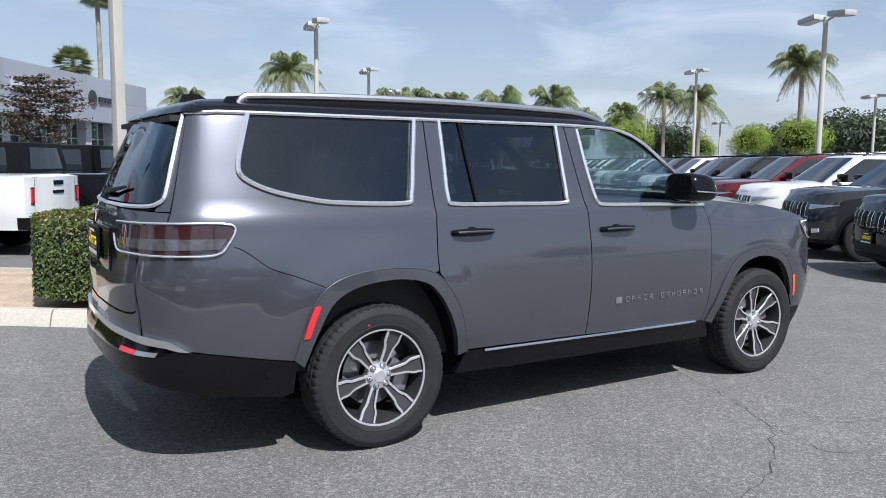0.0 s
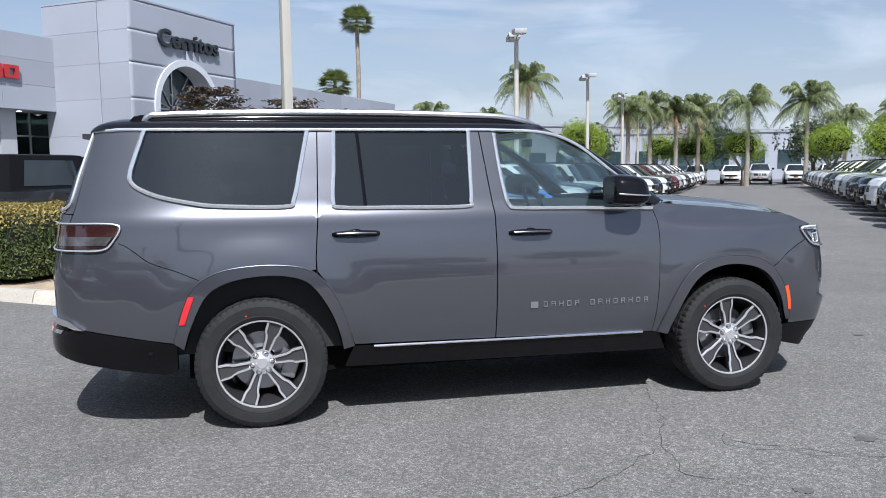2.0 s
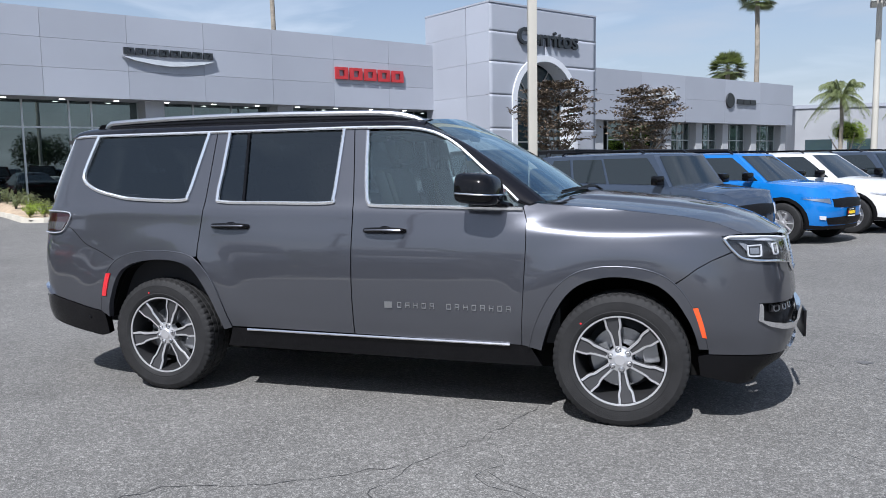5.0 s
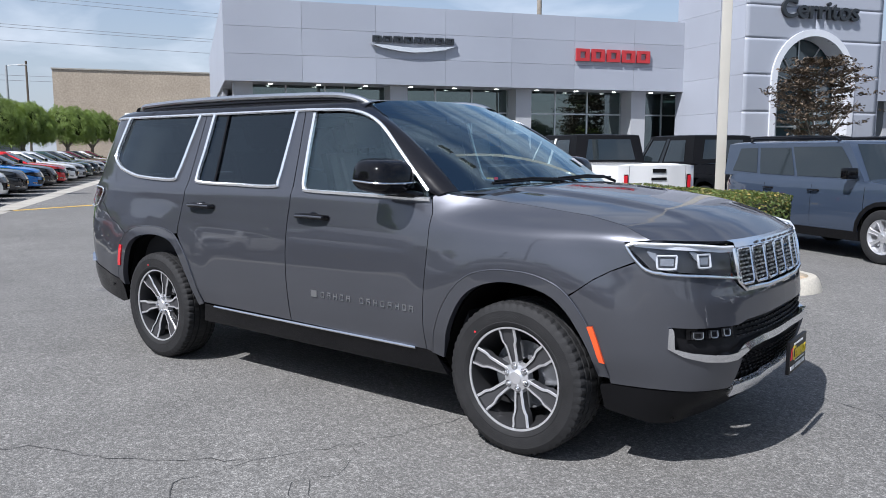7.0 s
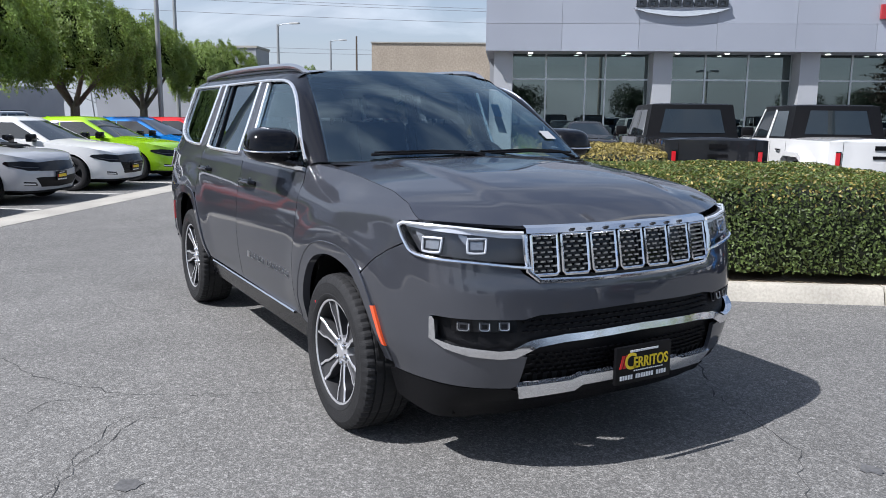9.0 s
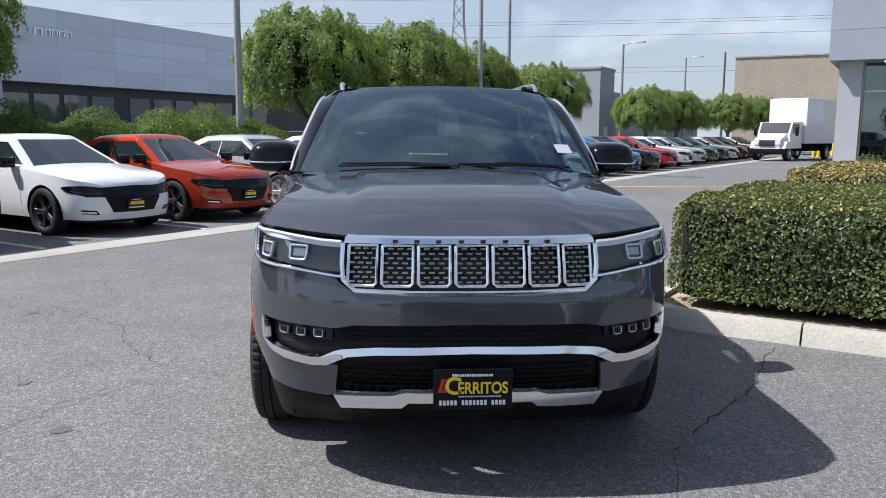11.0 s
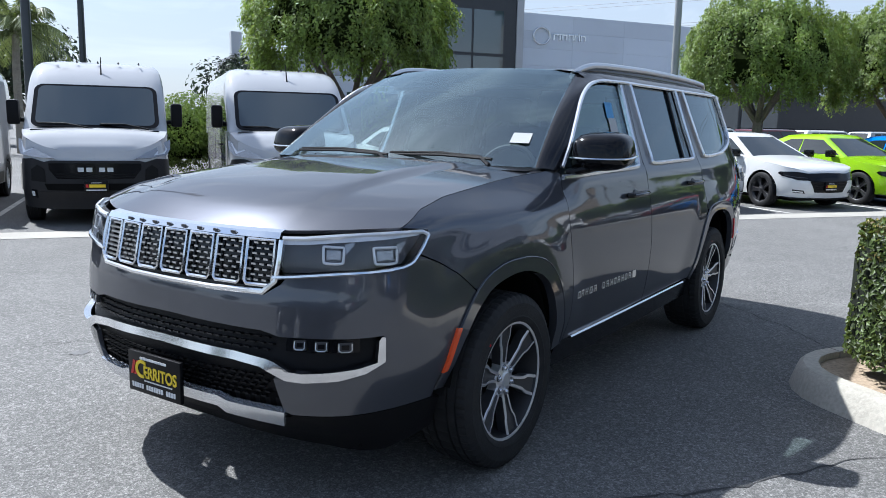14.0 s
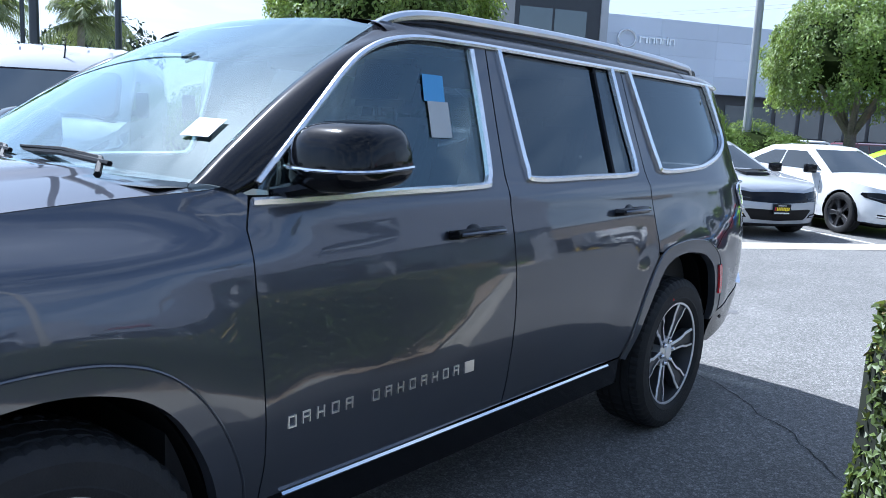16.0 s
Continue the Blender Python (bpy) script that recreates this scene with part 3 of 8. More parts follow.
        part("lamp_wing", sh.skin([(sb + .004, 1.028), (sb + .016, 1.038), (sb + .050, 1.072), (sb + .048, 1.080), (sb + .006, 1.070)], flip, -.014, .02, .02, .01), LAMP_GREY, hl)
    # tail lamp
    ty = lambda y: sh.sy(y, True)
    tl = part("tail_lamp", sh.skin([(SX(-2.36), 1.235), (SX(-2.34), 1.20), (SX(-2.42), 1.115), (SX(-2.6), 1.105), (ty(.72), 1.105), (ty(.5), 1.11), (ty(.46), 1.15), (ty(.46), 1.225), (SX(-2.6), 1.24)], flip, .006, .04, .03, .02), LENS_RED, car, "smoked dark red tail lamp")
    part("reversing_lens", sh.skin([(SX(-2.41), 1.125), (SX(-2.68), 1.12), (ty(.6), 1.12), (ty(.6), 1.165), (SX(-2.68), 1.175), (SX(-2.375), 1.175)], flip, .010, .04, .03), SMOKED, tl, "smoked clear reversing lens")
    part("tail_lamp_trim", skin_line(spline([(ty(.44), 1.238), (ty(.7), 1.245), (SX(-2.6), 1.25), (SX(-2.40), 1.248), (SX(-2.335), 1.225), (SX(-2.37), 1.15), (SX(-2.43), 1.10), (SX(-2.6), 1.095), (ty(.7), 1.095), (ty(.5), 1.10), (ty(.42), 1.16), (ty(.40), 1.17)], 4), flip, .0055, .012), BRIGHT, tl)
    part("bumper_seam", skin_line(xz(spline([(-2.345, 1.135), (-2.30, 1.115), (-2.25, 1.080), (-2.17, 1.022), (-2.03, .970), (-1.90, .915)], 5)), flip, .0028, -.0012, 1.0, 5), WELL, car)
    # tailgate and rear bumper
    part("tail_liner", sh.skin([(SX(-2.5), .55), (ty(0), .55), (ty(0), 1.31), (ty(.8), 1.31), (SX(-2.55), 1.5), (SX(-2.5), 1.3)], flip, -.02, .05, .06), WELL, car)
    part("tailgate", sh.skin([(ty(0), .79), (ty(0), 1.30), (ty(.80), 1.298), (SX(-2.66), 1.295), (SX(-2.664), 1.25), (SX(-2.768), 1.245), (SX(-2.782), 1.0), (SX(-2.775), .86), (ty(.73), .815), (ty(.68), .80), (ty(.6), .795)], flip, .0, .05, .04, .012), GREY, car)
    part("rear_bumper_cover", sh.skin([(ty(0), .70), (ty(0), .782), (ty(.6), .786), (ty(.69), .792), (ty(.735), .807), (SX(-2.768), .85), (SX(-2.768), .685), (ty(.6), .69)], flip, .004, .05, .04, .012), GREY, car)
    part("rear_windscreen", sh.skin([(ty(0), 1.33), (ty(0), 1.775), (ty(.865), 1.77), (ty(.872), 1.5), (ty(.872), 1.38), (ty(.84), 1.345), (ty(.71), 1.335)], flip, .0, .06, .06), GL_DARK, car)
    part("screen_trim", skin_line(spline([(ty(0), 1.315), (ty(.5), 1.318), (ty(.76), 1.325), (ty(.85), 1.345), (ty(.876), 1.39), (ty(.876), 1.55), (ty(.868), 1.775)], 4), flip, .011, .006), BRIGHT, car)
    part("rear_pillar", sh.skin([(ty(.862), 1.785), (ty(.87), 1.55), (ty(.87), 1.39), (ty(.82), 1.302), (SX(-2.66), 1.302), (SX(-2.649), 1.5), (SX(-2.637), 1.79)], flip, -.002, .03, .05, .01), GREY, car)
    part("rear_bumper", sh.skin([(ty(0), .53), (ty(0), .675), (ty(.7), .672), (SX(-2.66), .66), (SX(-2.54), .628), (SX(-2.3), .584), (SX(-2.04), .538), (SX(-2.05), .37), (SX(-2.12), .352), (SX(-2.386), .392), (SX(-2.637), .44), (ty(.63), .50)], flip, .004, .05, .04, .05), GLOSS_BLACK, car)
    part("bumper_chrome", sh.skin([(ty(0), .680), (ty(0), .715), (ty(.6), .712), (SX(-2.72), .702), (SX(-2.64), .690), (SX(-2.575), .648), (SX(-2.555), .636), (SX(-2.60), .640), (SX(-2.66), .656), (ty(.7), .672), (ty(.6), .676)], flip, .022, .04, .02, .03), CHROME, car)
    part("rear_reflector", sh.skin([(ty(.60), .605), (ty(.60), .628), (ty(.755), .628), (ty(.74), .605)], flip, .010, .04, .02, .01), REFL_RED, car)
    part("fog_reflector", sh.skin([(ty(.745), .605), (ty(.76), .628), (SX(-2.69), .629), (SX(-2.70), .607)], flip, .010, .03, .02, .01), LAMP_GREY, car)
    part("parking_sensor", lathe(bmesh.new(), [(.0005, .004), (.011, .004), (.013, 0)], 12, Matrix.Translation((-2.19, (-1 if flip else 1) * (sh.at(SX(-2.19), .49, .006).y), .49)) @ Matrix.Diagonal((1, -1 if flip else 1, 1, 1))), BLACK, car)
    # roof rail
    bm = bmesh.new()
    sg = -1 if flip else 1
    rail = spline([(.30, .66, 1.815), (.20, .675, 1.862), (.05, .685, 1.89), (-.2, .69, 1.902), (-.9, .695, 1.915), (-1.6, .695, 1.912), (-2.10, .69, 1.897), (-2.185, .687, 1.885), (-2.215, .685, 1.85)], 5)
    tube(bm, [(x, sg * y, z - .012) for x, y, z in rail], .015, 8, True, 1.3)
    rl = part("roof_rail", bm, SATIN, car, "bright roof rail")
    bm = bmesh.new()
    grid(bm, lambda u, v: (rail[u][0], sg * (rail[u][1] + .012 * (1 - v)), (rail[u][2] - .02) * v + (1.835 + .01 * v) * (1 - v)), range(2, len(rail) - 2), [0, .5, 1])
    bmesh.ops.recalc_face_normals(bm, faces=bm.faces)
    solid(part("rail_web", bm, GLOSS_BLACK, rl), .012)
    for fx in (.12, -.25, -1.15, -2.2):
        bm = bmesh.new()
        prism(bm, [(fx - .10, 1.84), (fx + .10, 1.84), (fx + .07, lerp([(-2.3, 1.87), (-2.1, 1.893), (-.9, 1.91), (-.2, 1.895), (.2, 1.855)], fx + .07)), (fx - .07, lerp([(-2.3, 1.87), (-2.1, 1.893), (-.9, 1.91), (-.2, 1.895), (.2, 1.855)], fx - .07))], 1, sg * .675 - .012, sg * .675 + .012)
        part("rail_foot", bm, GLOSS_BLACK, rl)
    # mirror
    bm = bmesh.new()
    bmesh.ops.create_uvsphere(bm, u_segments=32, v_segments=20, radius=1)
    for v in bm.verts:
        c = v.co
        k = 3.4
        n = (abs(c.x) ** k + abs(c.y) ** k + abs(c.z) ** k) ** (1 / k)
        x, y, z = c.x / n, c.y / n, c.z / n
        v.co = Vector((x * .140 * (1 - .12 * z), y * .150 * (1 - .10 * z), z * (.086 if z > 0 else .106 - .012 * y) - .010 * x))
        if v.co.x < -.10: v.co.x = -.10
    bmesh.ops.transform(bm, matrix=pose(.735, sg * 1.062, 1.405, 0, 0, sg * 6) @ Matrix.Diagonal((1, sg, 1, 1)), verts=bm.verts)
    bmesh.ops.recalc_face_normals(bm, faces=bm.faces)
    mi = part("door_mirror", bm, GLOSS_BLACK, car, "gloss black door mirror with chrome strip")
    bm = bmesh.new()
    band = []
    for a in np.linspace(-80, 120, 18):
        c, d = math.cos(radians(a)), math.sin(radians(a))
        n = (abs(c) ** 3.4 + abs(d) ** 3.4) ** (1 / 3.4)
        band.append(pose(.735, sg * 1.062, 1.405, 0, 0, sg * 6) @ Vector((c / n * .146, sg * d / n * .156, -.036 - .010 * c)))
    tube(bm, band, .009, 8, True, .7)
    part("mirror_strip", bm, CHROME, mi)
    bm = bmesh.new()
    tube(bm, [(.90, sg * .93, 1.288), (.87, sg * .97, 1.295), (.82, sg * 1.02, 1.312), (.76, sg * 1.08, 1.325)], [.03, .04, .045, .03], 10, True, .6)
    part("mirror_arm", bm, GLOSS_BLACK, mi)
    # window pillar (black) from roof to scuttle
    bm = bmesh.new()
    rows = []
    line = np.array([(.02, 1.775)] + [(x, z + .020) for x, z in FRONT_WIN[3:]] + [(1.02, 1.292)])
    run = np.r_[0, np.cumsum(np.linalg.norm(np.diff(line, axis=0), axis=1))]
    for u in np.linspace(0, 1, 18):
        x, z = (float(np.interp(u * run[-1], run, line[:, i])) for i in (0, 1))
        o = sh.at(SX(x), z, .008)
        q = Vector((.27, .677, 1.834)).lerp(Vector((1.115, .870, 1.312)), u) + Vector((.55, 0, .8)) * .03 * math.sin(math.pi * u)
        row = []
        for k in (-.12, 0, .2, .4, .6, .8, 1.0, 1.06):
            p = o.lerp(q, min(1, max(0, k)))
            bulge = .016 * math.sin(math.pi * min(1, max(0, k))) ** .8 if 0 < k < 1 else 0
            p = p + Vector((.25, .65, .55)).normalized() * bulge
            if k < 0 or k > 1: p = p - Vector((.2, .6, .5)) * .02
            row.append(bm.verts.new((p.x, sg * p.y, p.z)))
        rows.append(row)
    for a, b in zip(rows, rows[1:]):
        for k in range(7): bm.faces.new((a[k], b[k], b[k + 1], a[k + 1]))
    bmesh.ops.recalc_face_normals(bm, faces=bm.faces)
    if bm.faces[:][len(bm.faces) // 2].normal.dot(Vector((.2, sg, .4))) < 0: bmesh.ops.reverse_faces(bm, faces=bm.faces)
    part("windscreen_pillar", bm, ROOF_BLACK, car, angle=70)
    for nm, x0, R in (("rear", -1.562, R_IN), ("front", 1.562, F_IN)):
        bm = bmesh.new()
        rows = [[bm.verts.new((x, sg * y, z)) for y in (.99, .55)] for x, z in R]
        for a, b in zip(rows, rows[1:]): bm.faces.new((a[0], b[0], b[1], a[1]))
        bm.faces.new([r[1] for r in rows])
        part("wheel_well", bm, WELL, car)

# bonnet
def hood_edge(x):
    return sh.at(SX(x), lerp([(1.05, 1.305), (1.1, 1.297), (1.5, 1.264), (1.9, 1.224), (2.1, 1.187), (2.23, 1.132)], x))
def hood_mid(x): return lerp([(1.0, 1.335), (1.2, 1.334), (1.6, 1.305), (1.9, 1.275), (2.2, 1.228), (2.36, 1.178), (2.46, 1.125), (2.51, 1.095)], x)
def hood(u, v):
    e = hood_edge(1.05 + 1.185 * u)
    fx = 1.14 + (2.505 - 1.14) * u
    a = abs(v)
    x = fx + (e.x - fx) * a ** 2.6
    zm = hood_mid(fx)
    z = zm + (e.z - zm) * a ** 2.4
    z += .016 * smooth01((.62 - a) / .06) * smooth01(u / .15) * smooth01((1.0 - u) / .35)
    return (x, e.y * v, z)
bm = grid(bmesh.new(), hood, np.linspace(0, 1, 34), np.linspace(-1, 1, 49))
bmesh.ops.recalc_face_normals(bm, faces=bm.faces)
thicken(bm, .015)
part("bonnet", bm, GREY, car)
# roof skin
def roof_z(x, a):
    dz = lerp([(-2.6, -.070), (-2.5, -.040), (-2.4, -.022), (-2.2, -.008), (-1.2, 0), (-.5, -.004), (0, -.022), (.3, -.055)], x)
    return lerp([(0, 1.90), (.5, 1.893), (.78, 1.875), (.88, 1.855), (.94, 1.835), (.98, 1.812), (1, 1.792)], a) + dz * (1 - .85 * a ** 3)
def roof(u, v):
    x = .30 + (-1.9 - .30) * u
    w = lerp([(-1.9, sh.at(SX(-1.9), 1.79, .008).y), (-1, .80), (.05, .795), (.3, .75)], x)
    return (x, w * v, roof_z(x, abs(v)))
bm = grid(bmesh.new(), roof, np.linspace(0, 1, 28), [-1, -.98, -.94, -.88, -.78, -.65, -.4, -.2, 0, .2, .4, .65, .78, .88, .94, .98, 1])
# the rounded tail of the roof follows the outline of the body
def tail_cap(u, v):
    s_ = SX(-1.9) + (sh.end - SX(-1.9)) * min(1, abs(u))
    e = sh.at(s_, 1.785, .010 + .02 * smooth01((s_ - SX(-2.3)) / .5))
    c = Vector((-1.9, 0, 0))
    p = e.lerp(c, 1 - v)
    return (p.x, math.copysign(p.y, u) if abs(p.y) > 1e-6 else 0.0, roof_z(p.x, v) - .004 * smooth01((abs(u) - .5) * 3))
for sgn in (1, -1):
    grid(bm, tail_cap, [sgn * x for x in np.linspace(1e-4, 1, 26)], [.02, .2, .4, .65, .78, .88, .94, .98, 1.0])
    # under lip
    grid(bm, lambda u, v: Vector(tail_cap(u, 1.0)) + Vector((.03 * v, 0, -.006 * min(1, 4 * v))), [sgn * x for x in np.linspace(.3, 1, 18)], [0, .25, 1.0])
bmesh.ops.recalc_face_normals(bm, faces=bm.faces)
part("roof", bm, ROOF_BLACK, car, "gloss black roof")
bm = bmesh.new()
prism(bm, [(-2.18, 1.89), (-2.36, 1.88), (-2.34, 1.925), (-2.25, 1.93)], 1, -.03, .03)
part("aerial_fin", bm, GLOSS_BLACK, car)
# windscreen
def screen(u, v):
    a = abs(v)
    top = Vector((.27 + .07 * (1 - a * a), .680 * v, 1.834 + .026 * (1 - a * a)))
    bot = Vector((1.11 + .15 * (1 - a * a), .872 * v, 1.315 + .005 * (1 - a * a)))
    p = top.lerp(bot, u)
    p += Vector((.55, 0, .8)) * .03 * math.sin(math.pi * u)
    return p
bm = grid(bmesh.new(), screen, np.linspace(0, 1, 14), np.linspace(-1, 1, 21))
bmesh.ops.recalc_face_normals(bm, faces=bm.faces)
ws = part("windscreen", bm, GL_FRONT, car, "raked windscreen with a white paper sticker")
bm = grid(bmesh.new(), lambda u, v: screen(u * .06, v) + Vector((0, 0, -.004)), np.linspace(0, 1, 3), np.linspace(-1, 1, 21))
part("screen_band", bm, GLOSS_BLACK, ws)
bm = bmesh.new()
q = [screen(.735 + .085 * (1 - b), .862 + .058 * a) + Vector((.006, 0, .006)) for a, b in ((-1, 0), (1, 0), (1, 1), (-1, 1))]
bm.faces.new([bm.verts.new(p) for p in q])
part("sticker", bm, STICKER, ws, "white paper stock sticker")
# scuttle and wipers
bm = bmesh.new()
grid(bm, lambda u, v: Vector((1.10 + .10 * u + .13 * (1 - v * v), .86 * v, 1.302 + .0 * u)), [0, 1], np.linspace(-1, 1, 17))
part("scuttle", bm, BLACK, car)
for y0, y1 in ((.08, -.62), (.72, .05)):
    bm = bmesh.new()
    tube(bm, [(1.27, y0 * .98, 1.325), (1.22, y0 - .1, 1.36), (1.215, (y0 + y1) / 2, 1.372), (1.20 - .05 * abs(y1), y1, 1.365)], [.010, .009, .008, .005], 6)
    wp = part("wiper", bm, BLACK, car)
    bm = bmesh.new()
    tube(bm, [(1.235, y0 - .02, 1.352), (1.22, (y0 + y1) / 2, 1.362), (1.20 - .05 * abs(y1), y1 - .02, 1.352)], .008, 6)
    part("wiper_blade", bm, BLACK, wp)

# grille
grille = part("grille_panel", sh.skin([(0, .875), (0, 1.105), (SY(.5), 1.10), (SY(.555), 1.085), (SY(.555), .925), (SY(.51), .885)], True, -.02, .04, .04), GLOSS_BLACK, car)
part("grille_panel", sh.skin([(0, .875), (0, 1.105), (SY(.5), 1.10), (SY(.555), 1.085), (SY(.555), .925), (SY(.51), .885)], False, -.02, .04, .04), GLOSS_BLACK, car)
def face_pt(y, z, out):
    q = sh.at(SY(abs(y)), z, out)
    return Vector((q.x, math.copysign(q.y, y), q.z))
bm = bmesh.new()
ring = [(-.50, .882), (-.25, .876), (0, .875), (.25, .876), (.50, .882), (.552, .925), (.562, 1.0), (.562, 1.075)]
tube(bm, [face_pt(y, z, .004) for y, z in [(-.562, 1.075), (-.562, 1.0), (-.552, .925)] + ring], .012, 8)
part("grille_frame", bm, CHROME, grille)
bm = bmesh.new()
ys = np.linspace(-.555, .555, 25)
rows = [[bm.verts.new(face_pt(y, z, o)) for z, o in ((1.078, -.012), (1.08, .012), (1.102, .014), (1.112, -.02))] for y in ys]
for a, b in zip(rows, rows[1:]):
    for k in range(3): bm.faces.new((a[k], b[k], b[k + 1], a[k + 1]))
bmesh.ops.recalc_face_normals(bm, faces=bm.faces)
hb = part("grille_header", bm, CHROME, grille, "chrome header bar over the grille")
for k in range(8):
    bm = bmesh.new()
    y = -.33 + k * .095
    p = face_pt(y, 1.092, .016)
    box(bm, (p.x - .004, p.y - .011, p.z - .005), (p.x + .003, p.y + .011, p.z + .005))
    part("header_badge_bar", bm, ALLOY_DARK, hb)
for k in range(7):
    yc = (k - 3) * .1595
    w, zb, zt = .068, .905, 1.072
    if k in (0, 6): w = .062; yc *= .985
    cut = .022
    out = [(yc - w, zt), (yc + w, zt), (yc + w, zb + .012), (yc + w - .012, zb), (yc - w + .012, zb), (yc - w, zb + .012)]
    bm = bmesh.new()
    pts = [face_pt(y, z, .004) for y, z in out]
    tube(bm, pts + [pts[0]], .0075, 6)
    sl = part("grille_slot", bm, CHROME, grille)
    bm = bmesh.new()
    for r in range(8):
        for c in range(3):
            y = yc - w + .026 + c * (2 * w - .052) / 2 + (.010 if r % 2 else -.010)
            z = zb + .016 + r * (zt - zb - .03) / 7
            p = face_pt(y, z, -.006)
            box(bm, (p.x - .004, p.y - .012, p.z - .0035), (p.x + .006, p.y + .012, p.z + .0035))
    part("slot_mesh", bm, SATIN, sl)
# bumper lattices
for z0, z1, yw in ((.665, .735, .56), (.475, .585, .54)):
    bm = bmesh.new()
    for r in range(int((z1 - z0) / .022)):
        for c in range(26):
            y = -yw + (c + .5 * (r % 2)) * 2 * yw / 26
            p = face_pt(y, z0 + r * .022, -.03)
            box(bm, (p.x - .002, p.y - .014, p.z - .003), (p.x + .010, p.y + .014, p.z + .003))
    part("bumper_lattice", bm, BLACK, car)
# number plate carriers
def plate(x, z, sgn, host):
    bm = bmesh.new()
    box(bm, (x - .008, -.158, z - .082), (x + .008, .158, z + .082), None, .004)
    pl = part("plate", bm, PLATE, host, "black dealer plate with yellow bars")
    for mat, ya, yb, za, zb in ((YELLOW, -.10, .135, -.022, .03), (WHITE, -.075, .075, .050, .062), (WHITE, -.135, .135, -.07, -.05), (REDSTRIPE, -.135, -.108, -.022, .03)):
        bm = bmesh.new()
        n = 8 if mat is YELLOW else (14 if mat is WHITE else 2)
        for k in range(n):
            a = ya + (yb - ya) * k / n
            b = ya + (yb - ya) * (k + .72) / n
            sl = .006 if mat is not WHITE else 0
            for p in [[(a, za), (b, za), (b + sl, zb), (a + sl, zb)]]:
                prism(bm, [(sgn * yy, z + zz) for yy, zz in p], 0, x + sgn * .0085, x + sgn * .011)
        o = part("lettering", bm, mat, pl)
        o["kind"] = "stuff"
def dealer_plate(x, z, sgn):
    """Black dealer plate: red strokes, a yellow word, white bars for the small print."""
    pl = part("plate", box(bmesh.new(), (x - .009, -.165, z - .085), (x + .009, .165, z + .085), None, .004), PLATE, car, "black dealer plate with a yellow word")
    turn = pose(0, 0, 0, 90, 0, 90 if sgn > 0 else -90)
    text_mesh("C", .074, .0015, YELLOW, "lettering", pl, Matrix.Translation((x + sgn * .0105, sgn * -.082, z - .018)) @ turn, "", 1.0)
    text_mesh("ERRITOS", .050, .0015, YELLOW, "lettering", pl, Matrix.Translation((x + sgn * .0105, sgn * .042, z - .016)) @ turn, "", .80)
    for k in range(2):
        bm = prism(bmesh.new(), [(sgn * (yy + .021 * k), z + zz) for yy, zz in ((-.146, -.012), (-.131, -.012), (-.115, .046), (-.130, .046))], 0, x + sgn * .0085, x + sgn * .0115)
        part("stroke", bm, REDSTRIPE, pl)
    for za, zb, ya, yb, n in ((.056, .066, -.085, .085, 17), (-.066, -.046, -.14, .14, 18), (-.032, -.027, -.06, .12, 14)):
        bm = bmesh.new()
        for k in range(n):
            if n == 18 and k in (5, 13): continue
            a, b = ya + (yb - ya) * k / n, ya + (yb - ya) * (k + .68) / n
            prism(bm, [(sgn * yy, z + zz) for yy, zz in ((a, za), (b, za), (b, zb), (a, zb))], 0, x + sgn * .0085, x + sgn * .0115)
        part("small_print", bm, WHITE, pl)["kind"] = "stuff"
dealer_plate(2.648, .49, 1)
dealer_plate(-2.835, 1.10, -1)
bm = bmesh.new(); box(bm, (-2.82, -.40, .97), (-2.80, .40, 1.20), None, .01)
part("plate_recess", bm, GLOSS_BLACK, car)
for k in range(8):
    bm = bmesh.new()
    y = -.36 + k * .1
    box(bm, (-2.785, y - .022, 1.262), (-2.77, y + .022, 1.285))
    part("badge_bar", bm, CHROME, car)
bm = bmesh.new(); tube(bm, [(-2.74, .02, 1.36), (-2.77, -.06, 1.375), (-2.73, -.42, 1.41)], [.02, .014, .008], 6)
part("rear_wiper", bm, BLACK, car)

# underside and cabin
bm = bmesh.new(); box(bm, (-2.0, -.78, .27), (2.3, .78, .45)); box(bm, (-2.6, -.76, .53), (-2.0, .76, .62))
part("underbody", bm, WELL, car)
bm = bmesh.new(); box(bm, (-2.5, -.90, .45), (1.2, .90, .95))
part("cabin_floor", bm, TRIMCAB, car)
bm = bmesh.new()
prism(bm, [(1.18, 1.28), (.75, 1.27), (.62, 1.20), (.60, .95), (1.15, .95)], 1, -.84, .84)
part("dashboard", bm, TRIMCAB, car)
def seat(x, y, host):
    bm = bmesh.new()
    prism(bm, [(x - .26, .95), (x + .26, .95), (x + .28, 1.08), (x - .24, 1.04)], 1, y - .25, y + .25)
    prism(bm, [(x - .22, 1.0), (x - .10, 1.0), (x - .26, 1.52), (x - .38, 1.50)], 1, y - .24, y + .24)
    prism(bm, [(x - .27, 1.55), (x - .20, 1.55), (x - .25, 1.74), (x - .34, 1.73)], 1, y - .13, y + .13)
    tube(bm, [(x - .28, y - .05, 1.5), (x - .27, y - .05, 1.58)], .008, 6); tube(bm, [(x - .28, y + .05, 1.5), (x - .27, y + .05, 1.58)], .008, 6)
    bmesh.ops.bevel(bm, geom=[e for e in bm.edges if e.calc_length() > .2], offset=.03, segments=2, affect="EDGES")
    part("seat", bm, SEAT, host)
for x in (.28, -.75, -1.65):
    for y in (-.45, .45): seat(x, y, car)
bm = bmesh.new()
